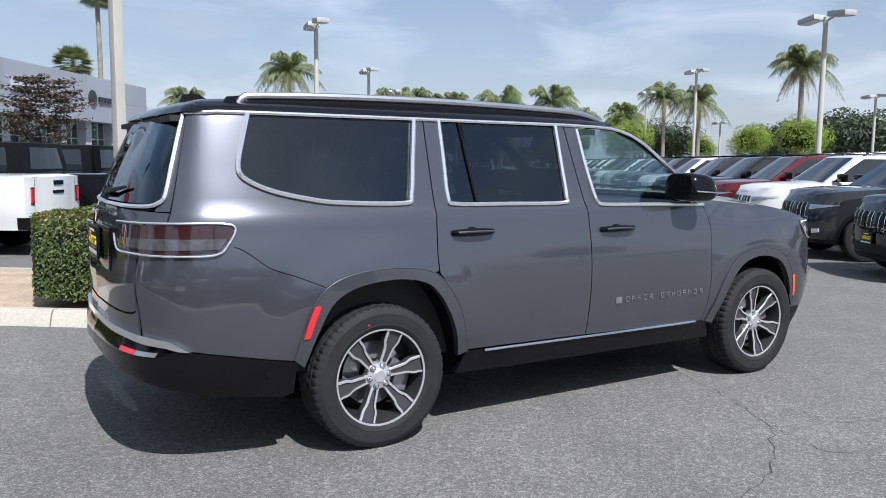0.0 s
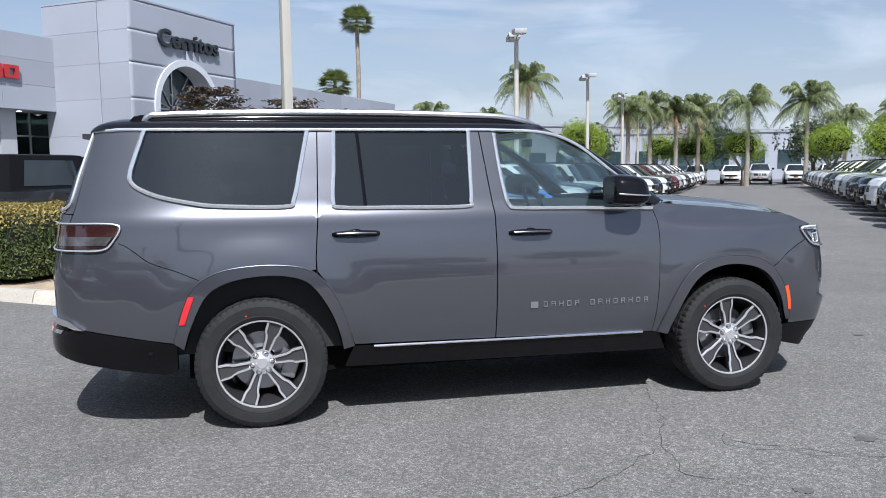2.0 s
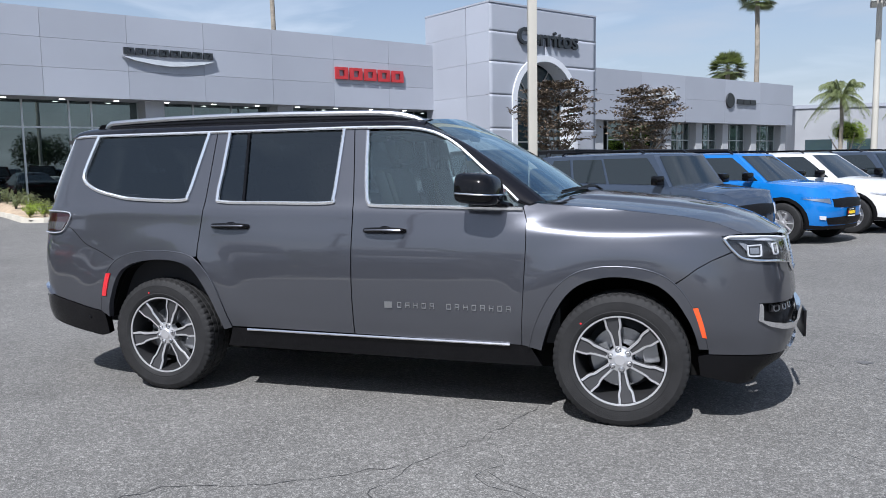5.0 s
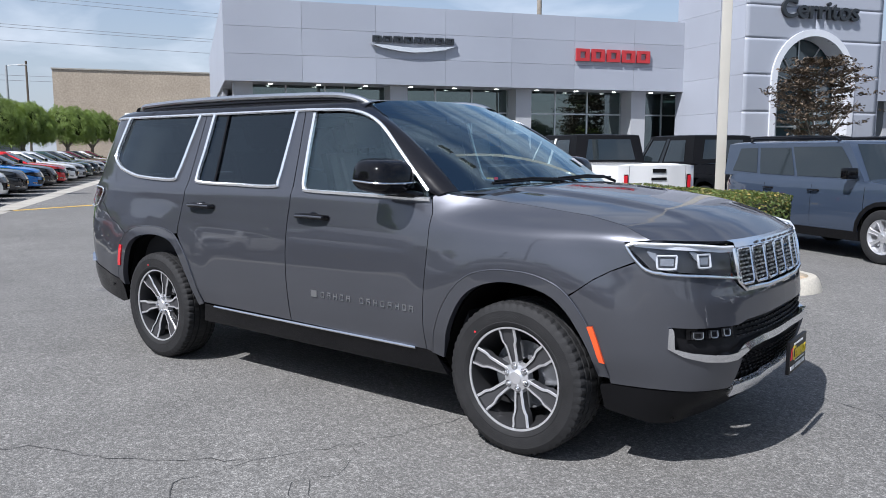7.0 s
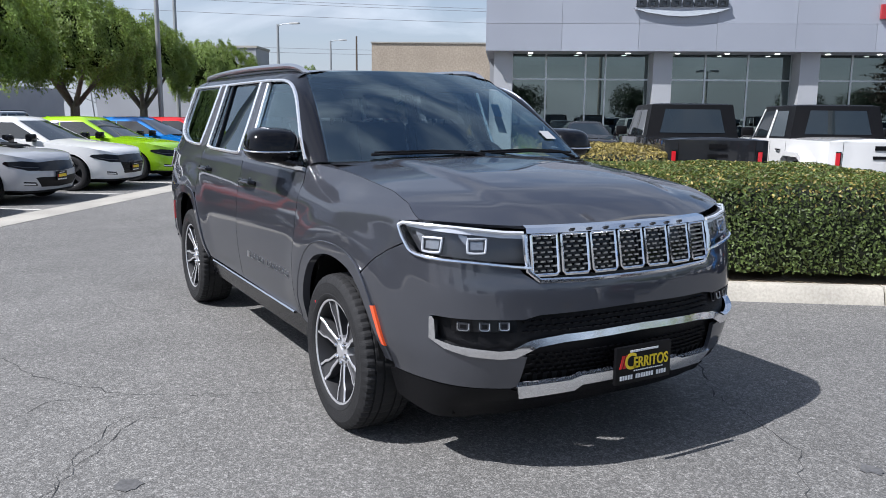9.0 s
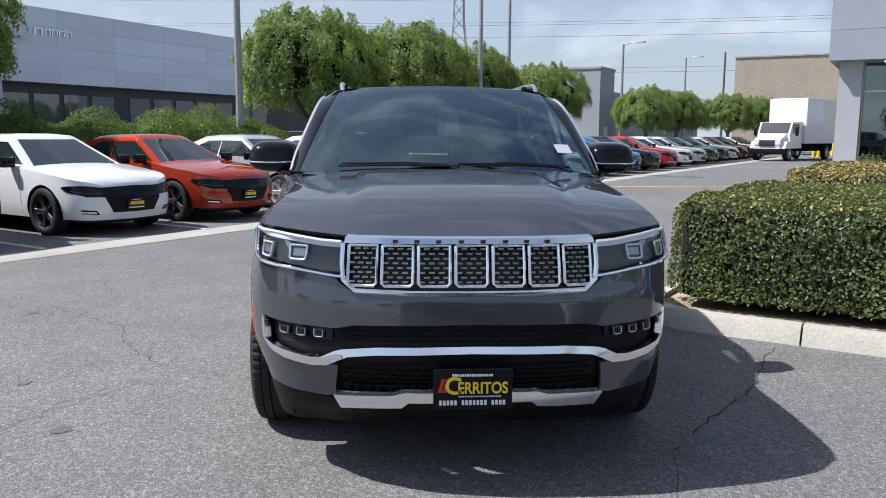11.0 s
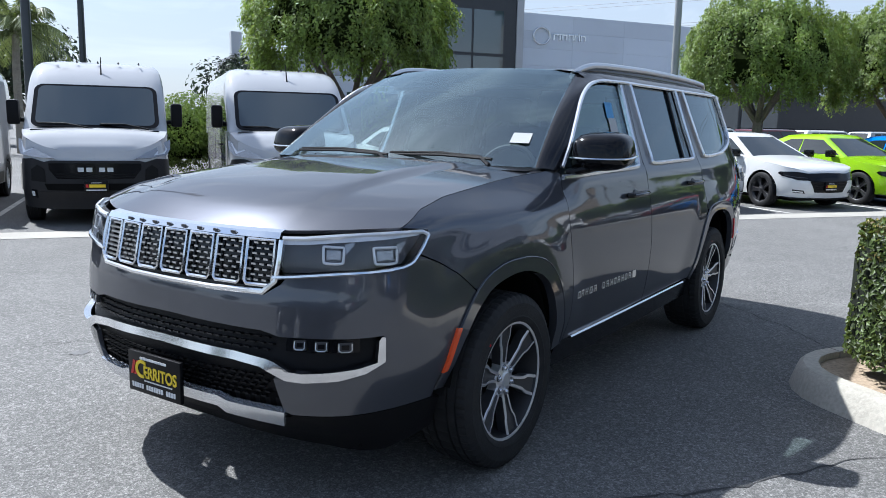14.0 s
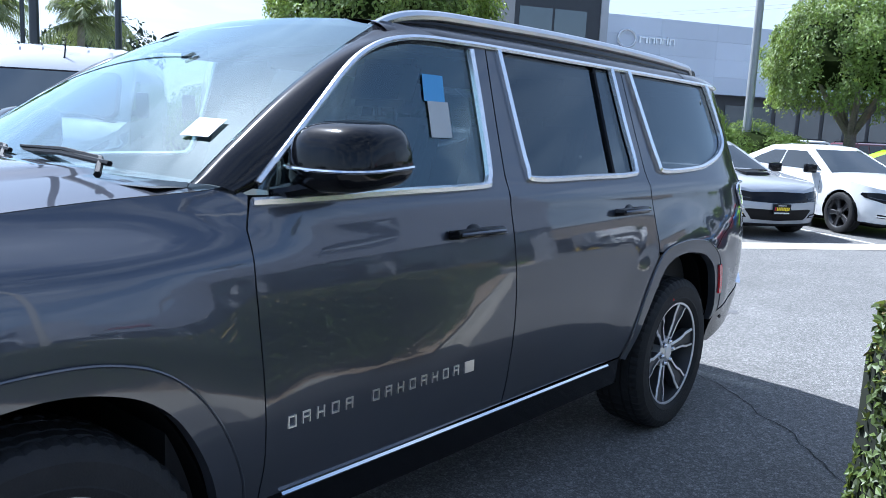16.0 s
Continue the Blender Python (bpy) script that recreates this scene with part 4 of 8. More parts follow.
lathe(bm, [(.185 + .016 * math.cos(a), .016 * math.sin(a)) for a in np.linspace(0, 2 * math.pi, 9)], 28, pose(.66, .45, 1.23, 0, 0, -90) @ pose(0, 0, 0, 24, 0, 0))
part("steering_wheel", bm, BLACK, car)
bm = bmesh.new(); box(bm, (.42, -.09, 1.70), (.45, .09, 1.76), None, .01)
part("cabin_mirror", bm, GLOSS_BLACK, car)
bm = bmesh.new(); box(bm, (-2.56, -.7, 1.74), (.2, .7, 1.77))
part("headliner", bm, TRIMCAB, car)

# wheels
def wheel_meshes(R, rim, wid, spokes, spoke_mat, back_mat, twin, edge_mat=None):
    """Tyre, barrel, spokes, nuts and hub in local axes; the outer face looks along +y."""
    w = wid / 2
    bt = bmesh.new()
    prof = [(rim, -w * .82), (rim + .01, -w * .95), (rim + .04, -w), (R - .055, -w * 1.0), (R - .02, -w * .93), (R - .004, -w * .78), (R - .004, -w * .52), (R - .014, -w * .50), (R - .014, -w * .44), (R, -w * .42), (R, -w * .06), (R - .013, -w * .04), (R - .013, w * .04), (R, w * .06), (R, w * .42), (R - .014, w * .44), (R - .014, w * .50), (R - .004, w * .52), (R - .004, w * .78), (R - .02, w * .93), (R - .055, w), (rim + .04, w), (rim + .01, w * .95), (rim, w * .82)]
    seg = 120 if twin else 48
    lathe(bt, prof, seg)
    if twin:
        # cross grooves of the tread blocks
        bt.verts.ensure_lookup_table()
        for i, (r, h) in enumerate(prof):
            if r > R - .025 and abs(h) > w * .5:
                for k in range(1 if h > 0 else 2, seg, 4):
                    v = bt.verts[i * seg + k]
                    f = 1 - .0045 / R
                    v.co.x *= f; v.co.z *= f
    bb = bmesh.new()
    lathe(bb, [(rim - .03, w * .5), (rim - .05, -w * .8), (.05, -w * .5)], 48)
    bl = bmesh.new()
    lathe(bl, [(rim - .03, w * .5), (rim - .013, w * .74), (rim - .009, w * .84), (rim - .001, w * .88), (rim + .006, w * .88), (rim + .006, w * .80)], 48)
    bs = bmesh.new()
    rows = []
    if twin: prof2 = [(.05, .027, .66), (.085, .034, .69), (.13, .037, .71), (.17, .040, .74), (.205, .045, .78), (.232, .054, .82), (.252, .070, .84)]
    else: prof2 = [(.05, .022, .66), (.12, .024, .72), (rim - .04, .030, .78), (rim - .008, .045, .82)]
    for r, h, yy in prof2:
        y = w * yy
        b = .0095 if twin else .008
        rows.append([bs.verts.new(p) for p in ((-h, y - .04, r), (-h, y - .003, r), (-h + .003, y, r), (-h + b, y, r), (-h + b + .004, y - .010, r), (h - b - .004, y - .010, r), (h - b, y, r), (h - .003, y, r), (h, y - .003, r), (h, y - .04, r))])
    for p, q in zip(rows, rows[1:]):
        for k in range(9):
            f = bs.faces.new((p[k], p[k + 1], q[k + 1], q[k]))
            f.material_index = 1 if k in (1, 2, 6, 7) else 0
    bmesh.ops.recalc_face_normals(bs, faces=bs.faces)
    spoke = to_mesh("spoke", bs, back_mat if edge_mat else spoke_mat, True, 30)
    spoke.materials.append(edge_mat or spoke_mat)
    bh = bmesh.new()
    lathe(bh, [(.0005, w * .80), (.033, w * .80), (.037, w * .77), (.05, w * .735), (.076, w * .70), (.08, w * .4)], 24)
    bn = bmesh.new()
    lathe(bn, [(.0005, w * .83), (.010, w * .82), (.0115, w * .64)], 8, pose(0, 0, .060))
    bd = bmesh.new()
    lathe(bd, [(.08, -w * .1), (.17, -w * .1), (.17, -w * .2), (.08, -w * .2)], 32)
    out = [("tyre", to_mesh("tyre", bt, RUBBER, True, 28), 0), ("rim_barrel", to_mesh("rim_barrel", bb, back_mat), 0), ("rim_lip", to_mesh("rim_lip", bl, edge_mat or spoke_mat), 0), ("hub", to_mesh("hub", bh, LAMP_GREY if edge_mat else spoke_mat), 0), ("brake_disc", to_mesh("brake_disc", bd, SATIN), 0)]
    nut = to_mesh("wheel_nut", bn, CHROME)
    if not edge_mat:
        # a plainer wheel for the cars that stand far off: one cast rim
        br = bmesh.new()
        for nm, me, turn in out[1:4]:
            br.from_mesh(me)
        for k in range(spokes):
            have = len(br.verts)
            br.from_mesh(spoke)
            br.verts.ensure_lookup_table()
            bmesh.ops.transform(br, matrix=Matrix.Rotation(2 * math.pi * k / spokes, 4, "Y"), verts=br.verts[have:])
        return [out[0], ("rim", to_mesh("rim", br, spoke_mat, True, 30), 0)]
    for k in range(spokes): out.append(("spoke", spoke, 360 * k / spokes))
    if twin:
        for k in range(6): out.append(("wheel_nut", nut, 360 * (k + .5) / 6))
    return out

def put_wheel(meshes, x, y, z, host, spin=0.0, right=True):
    w = new("wheel")
    w.parent = host
    w.matrix_basis = pose(x, y, z, 0, 0, 180 if right else 0) @ Matrix.Rotation(radians(spin), 4, "Y")
    for nm, me, turn in meshes:
        o = new(nm, me); o.parent = w
        if turn: o.matrix_basis = Matrix.Rotation(radians(turn), 4, "Y")
    return w
def large_wheel(R, rim, wid):
    """Six-spoke machined wheel with dark pockets on a ribbed road tyre; the outer face looks along +y."""
    w = wid / 2
    half = [(rim - .004, .80), (rim + .006, .90), (rim + .018, .955), (rim + .030, .985), (rim + .034, .975), (rim + .060, 1.0), (R - .048, .985), (R - .044, .99), (R - .022, .93), (R - .008, .85), (R - .003, .76), (R - .002, .60), (R - .010, .585), (R - .010, .545), (R - .001, .53), (R, .30), (R - .010, .285), (R - .010, .225), (R, .21)]
    prof = [(r, -h * w) for r, h in half] + [(r, h * w) for r, h in half[::-1]]
    seg = 168
    bt = lathe(bmesh.new(), prof, seg)
    bt.verts.ensure_lookup_table()
    for i, (r, h) in enumerate(prof):
        u = abs(h) / w
        if r > R - .03 and u < .97:
            ph = 0 if u > .55 else (1 if u > .25 else 2)
            for k in range(ph, seg, 3 if u > .55 else 4):
                v = bt.verts[i * seg + k]
                f = 1 - (.0065 if u > .55 else .004) / R
                v.co.x *= f; v.co.z *= f
    bb = lathe(bmesh.new(), [(rim - .0065, w * .845), (rim - .010, w * .78), (rim - .022, w * .3), (rim - .045, -w * .8), (.06, -w * .6)], 64)
    bl = lathe(bmesh.new(), [(rim - .0062, w * .84), (rim - .0052, w * .872), (rim + .003, w * .888), (rim + .008, w * .88), (rim + .008, w * .80)], 72)
    bs = bmesh.new()
    rows = []
    for r, hl, hr, yy in ((.040, .023, .023, .60), (.080, .025, .025, .63), (.120, .029, .028, .67), (.150, .031, .031, .70), (.172, .034, .037, .725), (.188, .042, .046, .745), (.205, .046, .049, .77), (.235, .047, .050, .80), (.2535, .050, .053, .83)):
        y, b = w * yy, .0140
        rows.append([bs.verts.new(q) for q in ((-hl + .004, y - .05, r), (-hl, y - .004, r), (-hl + .003, y, r), (-hl + b, y, r), (-hl + b + .004, y - .009, r), (hr - b - .004, y - .009, r), (hr - b, y, r), (hr - .003, y, r), (hr, y - .004, r), (hr - .004, y - .05, r))])
    for n, (p, q) in enumerate(zip(rows, rows[1:])):
        for k in range(9):
            f = bs.faces.new((p[k], p[k + 1], q[k + 1], q[k]))
            f.material_index = 1 if k in (1, 2, 6, 7) or n == 0 else 0
    bmesh.ops.recalc_face_normals(bs, faces=bs.faces)
    spoke = to_mesh("spoke", bs, POCKET, True, 30)
    spoke.materials.append(ALLOY)
    bh = lathe(bmesh.new(), [(.0005, w * .70), (.031, w * .70), (.033, w * .685), (.036, w * .665), (.050, w * .640), (.070, w * .60), (.074, w * .3)], 36)
    bn = lathe(bmesh.new(), [(.0005, w * .74), (.008, w * .735), (.011, w * .70), (.0125, w * .58)], 10, pose(0, 0, .058))
    bc = lathe(bmesh.new(), [(.014, w * .648), (.0155, w * .652), (.018, w * .640)], 14, pose(0, 0, .058))
    bd = lathe(bmesh.new(), [(.08, -w * .02), (.178, -w * .02), (.178, -w * .2), (.08, -w * .2)], 48)
    bk = box(bmesh.new(), (-.22, -w * .35, -.055), (-.125, w * .22, .075), None, .014)
    dot = lathe(bmesh.new(), [(.0005, w * .998), (.006, w * .998), (.006, w * .96)], 10, pose(.18, 0, .25))
    out = [("tyre", to_mesh("tyre", bt, RUBBER, True, 24), 0), ("rim_barrel", to_mesh("rim_barrel", bb, BARREL), 0), ("rim_lip", to_mesh("rim_lip", bl, ALLOY), 0), ("hub", to_mesh("hub", bh, ALLOY), 0), ("brake_disc", to_mesh("brake_disc", bd, LAMP_GREY), 0), ("brake_caliper", to_mesh("brake_caliper", bk, LAMP_GREY), 0), ("tyre_dot", to_mesh("tyre_dot", dot, REFL_RED), 0)]
    nut, cup = to_mesh("wheel_nut", bn, CHROME), to_mesh("nut_recess", bc, POCKET)
    for k in range(6): out += [("spoke", spoke, 60 * k), ("nut_recess", cup, 60 * k), ("wheel_nut", nut, 60 * k)]
    return out
LARGE_WHEEL = large_wheel(.394, .262, .275)
for x in (1.562, -1.562):
    for right in (True, False):
        put_wheel(LARGE_WHEEL, x, -.908 if right else .908, HZ + .003, car, 10 if x > 0 else -20, right)

# papers on the left front window
for zz, hz, mat in ((1.615, .045, "blue"), (1.51, .06, "paper")):
    bm = bmesh.new()
    q = [sh.at(SX(xx), z2, -.006) for xx, z2 in ((.13, zz - hz), (.235, zz - hz), (.22, zz + hz), (.115, zz + hz))]
    bm.faces.new([bm.verts.new(p) for p in q])
    part("window_paper", bm, mk("blue_label", (0.10, 0.33, 0.62), 0.6) if mat == "blue" else STICKER, car, "blue printed label on the window" if mat == "blue" else "white price sheet on the window")

# ---- ground ----
ASPHALT = mk("asphalt", (0.150, 0.146, 0.139), rough=0.85, var=0.14, vs=0.25, bump=0.5, bs=120, fine=0.25)
def aggregate(m, scale, amount):
    """Pale and dark chips of stone in the binder, and broad worn patches."""
    n, l = m.node_tree.nodes, m.node_tree.links
    b = n["Principled BSDF"]
    src = b.inputs["Base Color"].links[0].from_socket
    co = n.new("ShaderNodeTexCoord")
    for sc, lo, hi in ((scale, 1 - amount, 1 + amount), (scale * .42, 1 - amount * .55, 1 + amount * .55)):
        vo = n.new("ShaderNodeTexVoronoi"); vo.inputs["Scale"].default_value = sc
        l.new(co.outputs["Object"], vo.inputs["Vector"])
        sp = n.new("ShaderNodeSeparateColor"); l.new(vo.outputs["Color"], sp.inputs[0])
        pw = n.new("ShaderNodeMath"); pw.operation = "POWER"; pw.inputs[1].default_value = 2.2
        l.new(sp.outputs[0], pw.inputs[0])
        rp = n.new("ShaderNodeMapRange"); rp.inputs[3].default_value, rp.inputs[4].default_value = lo, hi + amount * .8
        l.new(pw.outputs[0], rp.inputs[0])
        mx = n.new("ShaderNodeMix"); mx.data_type = "RGBA"; mx.blend_type = "MULTIPLY"; mx.inputs[0].default_value = 1.0
        l.new(src, mx.inputs[6]); l.new(rp.outputs[0], mx.inputs[7])
        src = mx.outputs[2]
    no = n.new("ShaderNodeTexNoise"); no.inputs["Scale"].default_value, no.inputs["Detail"].default_value = 1.3, 8
    no.inputs["Roughness"].default_value = 0.7
    l.new(co.outputs["Object"], no.inputs["Vector"])
    rp = n.new("ShaderNodeMapRange"); rp.inputs[1].default_value, rp.inputs[2].default_value, rp.inputs[3].default_value, rp.inputs[4].default_value = 0.3, 0.7, 0.86, 1.14
    l.new(no.outputs["Fac"], rp.inputs[0])
    mx = n.new("ShaderNodeMix"); mx.data_type = "RGBA"; mx.blend_type = "MULTIPLY"; mx.inputs[0].default_value = 1.0
    l.new(src, mx.inputs[6]); l.new(rp.outputs[0], mx.inputs[7])
    l.new(mx.outputs[2], b.inputs["Base Color"])
aggregate(ASPHALT, 150.0, 0.31)
CONCRETE = mk("pale_concrete", (0.36, 0.34, 0.30), rough=0.85, var=0.18, vs=1.2, bump=0.3, bs=60, fine=0.12)
KERB = mk("kerb_concrete", (0.44, 0.41, 0.35), rough=0.85, var=0.2, vs=1.6, bump=0.35, bs=45, fine=0.15)
SOIL = mk("dry_soil", (0.40, 0.31, 0.22), rough=0.95, var=0.28, vs=2.5, bump=0.8, bs=40, fine=0.3)
LINE = mk("worn_line_paint", (0.55, 0.54, 0.50), rough=0.8, var=0.3, vs=3, bump=0.2, bs=90, fine=0.3)
LINE_Y = mk("worn_yellow_paint", (0.55, 0.36, 0.06), rough=0.8, var=0.3, vs=3, fine=0.3, bs=90)
CRACK = mk("asphalt_crack", (0.05, 0.05, 0.05), rough=1.0, var=0.2)
OIL = mk("oil_stain", (0.105, 0.103, 0.102), rough=0.6, var=0.3, vs=9, fine=0.3)
bm = bmesh.new()
grid(bm, lambda u, v: (u, v, 0), np.linspace(-600, 600, 21), np.linspace(-600, 600, 21))
ground = tagged(part("ground", bm, ASPHALT), "worn grey asphalt of a car lot", "ground", kind="structure")

ROW = radians(54.5)
FV, RV = Vector((math.cos(ROW), math.sin(ROW), 0)), Vector((-math.sin(ROW), math.cos(ROW), 0))
def sr(s, r, z=0.0):
    """Place from the row grid: s towards the showroom aisle, r along the row of saloons."""
    return FV * s + RV * r + Vector((0, 0, z))
def ribbon(bm, pts, w, z):
    pts = [Vector((p[0], p[1], z)) for p in pts]
    rows = []
    for i, p in enumerate(pts):
        d = (pts[min(i + 1, len(pts) - 1)] - pts[max(i - 1, 0)]).normalized()
        n = Vector((-d.y, d.x, 0)) * (w[i] if isinstance(w, list) else w) / 2
        rows.append((bm.verts.new(p - n), bm.verts.new(p + n)))
    for a, b in zip(rows, rows[1:]): bm.faces.new((a[0], a[1], b[1], b[0]))
    bmesh.ops.recalc_face_normals(bm, faces=bm.faces)
    for f in bm.faces:
        if f.normal.z < 0: f.normal_flip()
    return bm
def crack(pts, w=0.012, seed=1):
    rg = random.Random(seed)
    out = []
    for a, b in zip(pts, pts[1:]):
        n = max(2, int((Vector(b) - Vector(a)).length / .07))
        for k in range(n):
            t = k / n
            out.append((a[0] + (b[0] - a[0]) * t + rg.uniform(-.022, .022), a[1] + (b[1] - a[1]) * t + rg.uniform(-.022, .022)))
    out.append(pts[-1])
    ws = [max(.002, w * rg.uniform(.1, .8)) for _ in out]
    ws[0] = ws[-1] = .002
    tagged(part("asphalt_crack", ribbon(bmesh.new(), out, ws, .003), CRACK), "thin dark crack in the asphalt", "crack", "cracks in the asphalt", kind="structure")
crack([(1.05, -.75), (.86, -1.35), (.60, -1.88), (.50, -2.3), (.75, -2.5)], .008, 1)
crack([(.86, -1.38), (1.05, -1.75), (.92, -1.95), (1.5, -2.3), (2.4, -2.55)], .006, 2)
crack([(.60, -1.88), (.05, -2.28), (-.5, -2.5), (-1.2, -3.3)], .010, 3)
crack([(2.75, -1.15), (3.3, -1.9), (3.2, -2.6), (3.8, -3.3)], .010, 4)
crack([(2.2, 1.0), (1.75, 1.42), (1.49, 1.66), (1.2, 1.9), (.94, 2.09), (.6, 2.27), (.3, 2.5)], .022, 5)
crack([(2.2, 1.05), (2.9, .8), (3.4, .2)], .010, 6)
crack([(-2.6, .75), (-2.35, 1.09), (-1.95, 1.55), (-1.51, 1.90), (-1.2, 2.1)], .014, 7)
crack([(1.0, -1.9), (2.6, -3.0), (2.2, -3.6)], .008, 8)
crack([(-.6, -3.0), (-1.6, -2.9), (-2.6, -3.4), (-4.0, -3.1)], .008, 9)
rg = random.Random(4)
for k, (x, y, r) in enumerate([(1.75, -2.05, .07), (.95, -2.6, .05), (3.2, .9, .06), (2.7, -2.4, .08), (-1.0, -3.4, .06), (3.7, .3, .05), (-4.6, .2, .09)]):
    bm = bmesh.new()
    bm.faces.new([bm.verts.new((x + r * rg.uniform(.6, 1.3) * math.cos(a), y + r * rg.uniform(.5, 1.0) * math.sin(a), .0035)) for a in np.linspace(0, 2 * math.pi, 15)[:-1]])
    tagged(part("oil_stain", bm, OIL), "small dark oil stain on the asphalt", "stain", "oil stains", kind="structure")

# gutter strip and stall lines of the saloon row
bm = bmesh.new()
ribbon(bm, [sr(-6.45, r) for r in np.linspace(-14, 62, 12)], .62, .005)
tagged(part("gutter_strip", bm, CONCRETE), "pale concrete gutter strip across the asphalt", "gutter", kind="structure")
for k in range(-4, 22):
    r = -1.65 + 2.72 * k
    bm = ribbon(bmesh.new(), [sr(-6.8, r), sr(-12.2, r)], .10, .004)
    tagged(part("stall_line", bm, LINE), "worn white stall line", "marking", "stall lines", kind="structure")
bm = ribbon(bmesh.new(), [(-17.4, 4.6), (-18.0, 9.0), (-18.3, 12.2)], .26, .005)
tagged(part("yellow_line", bm, LINE_Y), "worn yellow line across the asphalt", "marking", kind="structure")

# ---- planting islands ----
def fillet(corners, rads, n=7):
    """A closed outline with rounded corners, inner corners too."""
    out = []
    m = len(corners)
    for i in range(m):
        p, q, r = (Vector(corners[(i + k) % m]) for k in (-1, 0, 1))
        d0, d1 = (p - q).normalized(), (r - q).normalized()
        a, b = q + d0 * rads[i], q + d1 * rads[i]
        c = a + b - q
        for k in range(n):
            t = k / (n - 1)
            v = (a - c) * math.cos(t * math.pi / 2) + (b - c) * math.sin(t * math.pi / 2)
            out.append(tuple(c + v))
    return out
def island(corners, inside, label, joints=1.6):
    t = thing("planting_island", label, "planter", "planting islands", kind="structure")
    outer, inner = fillet(corners, [.6, .6, .5, .3, .6, .6]), fillet(inside, [.44, .44, .34, .46, .44, .44])
    # walk the outline and break it into kerb stones
    n = len(outer)
    po = [sr(*p) for p in outer]; pi = [sr(*p) for p in inner]
    dense_o, dense_i = [], []
    for i in range(n):
        a, b, c, d = po[i], po[(i + 1) % n], pi[i], pi[(i + 1) % n]
        k = max(1, int((b - a).length / .25))
        for j in range(k):
            dense_o.append(a.lerp(b, j / k)); dense_i.append(c.lerp(d, j / k))
    m = len(dense_o)
    i = 0
    while i < m:
        L, j = 0.0, i
        while j < m and L < joints:
            L += (dense_o[(j + 1) % m] - dense_o[j % m]).length; j += 1
        bm = bmesh.new()
        rows = []
        for k in range(i, j + 1):
            o, q = dense_o[k % m].copy(), dense_i[k % m].copy()
            if k == i: o = o.lerp(dense_o[(k + 1) % m], .03); q = q.lerp(dense_i[(k + 1) % m], .03)
            if k == j: o = o.lerp(dense_o[(k - 1) % m], .03); q = q.lerp(dense_i[(k - 1) % m], .03)
            d = (q - o).normalized()
            rows.append([bm.verts.new(v) for v in (o + Vector((0, 0, -.02)), o + d * .045 + Vector((0, 0, .12)), o + d * .075 + Vector((0, 0, .15)), q + Vector((0, 0, .15)), q + Vector((0, 0, 0)))])
        for a, b in zip(rows, rows[1:]):
            for k in range(4): bm.faces.new((a[k], a[k + 1], b[k + 1], b[k]))
        bm.faces.new(rows[0]); bm.faces.new(rows[-1][::-1])
        bmesh.ops.recalc_face_normals(bm, faces=bm.faces)
        part("kerb_stone", bm, KERB, t)
        i = j
    bm = bmesh.new()
    f = bm.faces.new([bm.verts.new(p + Vector((0, 0, .10))) for p in pi])
    if f.normal.z < 0: f.normal_flip()
    bmesh.ops.triangulate(bm, faces=bm.faces)
    bmesh.ops.subdivide_edges(bm, edges=bm.edges, cuts=3, use_grid_fill=True)
    for v in bm.verts: v.co.z += .02 * noise.noise(v.co * 1.7)
    part("soil", bm, SOIL, t, "dry sandy soil bed")
    return t
island([(1.0, 1.30), (5.25, 1.30), (5.25, 5.2), (3.8, 5.2), (3.8, 12.2), (1.0, 12.2)], [(1.16, 1.46), (5.09, 1.46), (5.09, 5.04), (3.64, 5.04), (3.64, 12.04), (1.16, 12.04)], "long planting island with pale concrete kerb")

# ---- leaves ----
LEAF_HEDGE = mk("hedge_leaf", (0.082, 0.118, 0.031), rough=0.48, var=0.25, vs=1.5, isl=0.55, spec=0.45)
LEAF_YELLOW = mk("yellow_hedge_leaf", (0.24, 0.19, 0.05), rough=0.5, var=0.3, vs=2, isl=0.5)
LEAF_FICUS = mk("ficus_leaf", (0.175, 0.245, 0.055), rough=0.50, var=0.25, vs=0.8, isl=0.5)
LEAF_LIME = mk("bright_tree_leaf", (0.22, 0.30, 0.036), rough=0.5, var=0.25, vs=0.9, isl=0.45)
LEAF_JUNIPER = mk("juniper_leaf", (0.135, 0.200, 0.045), rough=0.6, var=0.3, vs=1.0, isl=0.3, spec=0.2)
LEAF_RED = mk("copper_leaf", (0.085, 0.062, 0.040), rough=0.5, var=0.3, vs=1.0, isl=0.5)
LEAF_PALM = mk("palm_leaf", (0.16, 0.19, 0.085), rough=0.5, var=0.25, vs=0.6, isl=0.4)
LEAF_DEAD = mk("dead_frond", (0.30, 0.20, 0.10), rough=0.8, var=0.3, vs=1.0, isl=0.4)
def let_light_through(m, col, share):
    """Thin leaves pass part of the sunlight."""
    n, l = m.node_tree.nodes, m.node_tree.links
    tr = n.new("ShaderNodeBsdfTranslucent"); tr.inputs[0].default_value = (*col, 1)
    mx = n.new("ShaderNodeMixShader"); mx.inputs[0].default_value = share
    l.new(n["Principled BSDF"].outputs[0], mx.inputs[1]); l.new(tr.outputs[0], mx.inputs[2])
    l.new(mx.outputs[0], n["Material Output"].inputs[0])
let_light_through(LEAF_FICUS, (0.30, 0.40, 0.06), 0.33)
let_light_through(LEAF_HEDGE, (0.20, 0.24, 0.04), 0.28)
let_light_through(LEAF_LIME, (0.32, 0.42, 0.04), 0.35)
let_light_through(LEAF_JUNIPER, (0.20, 0.28, 0.05), 0.3)
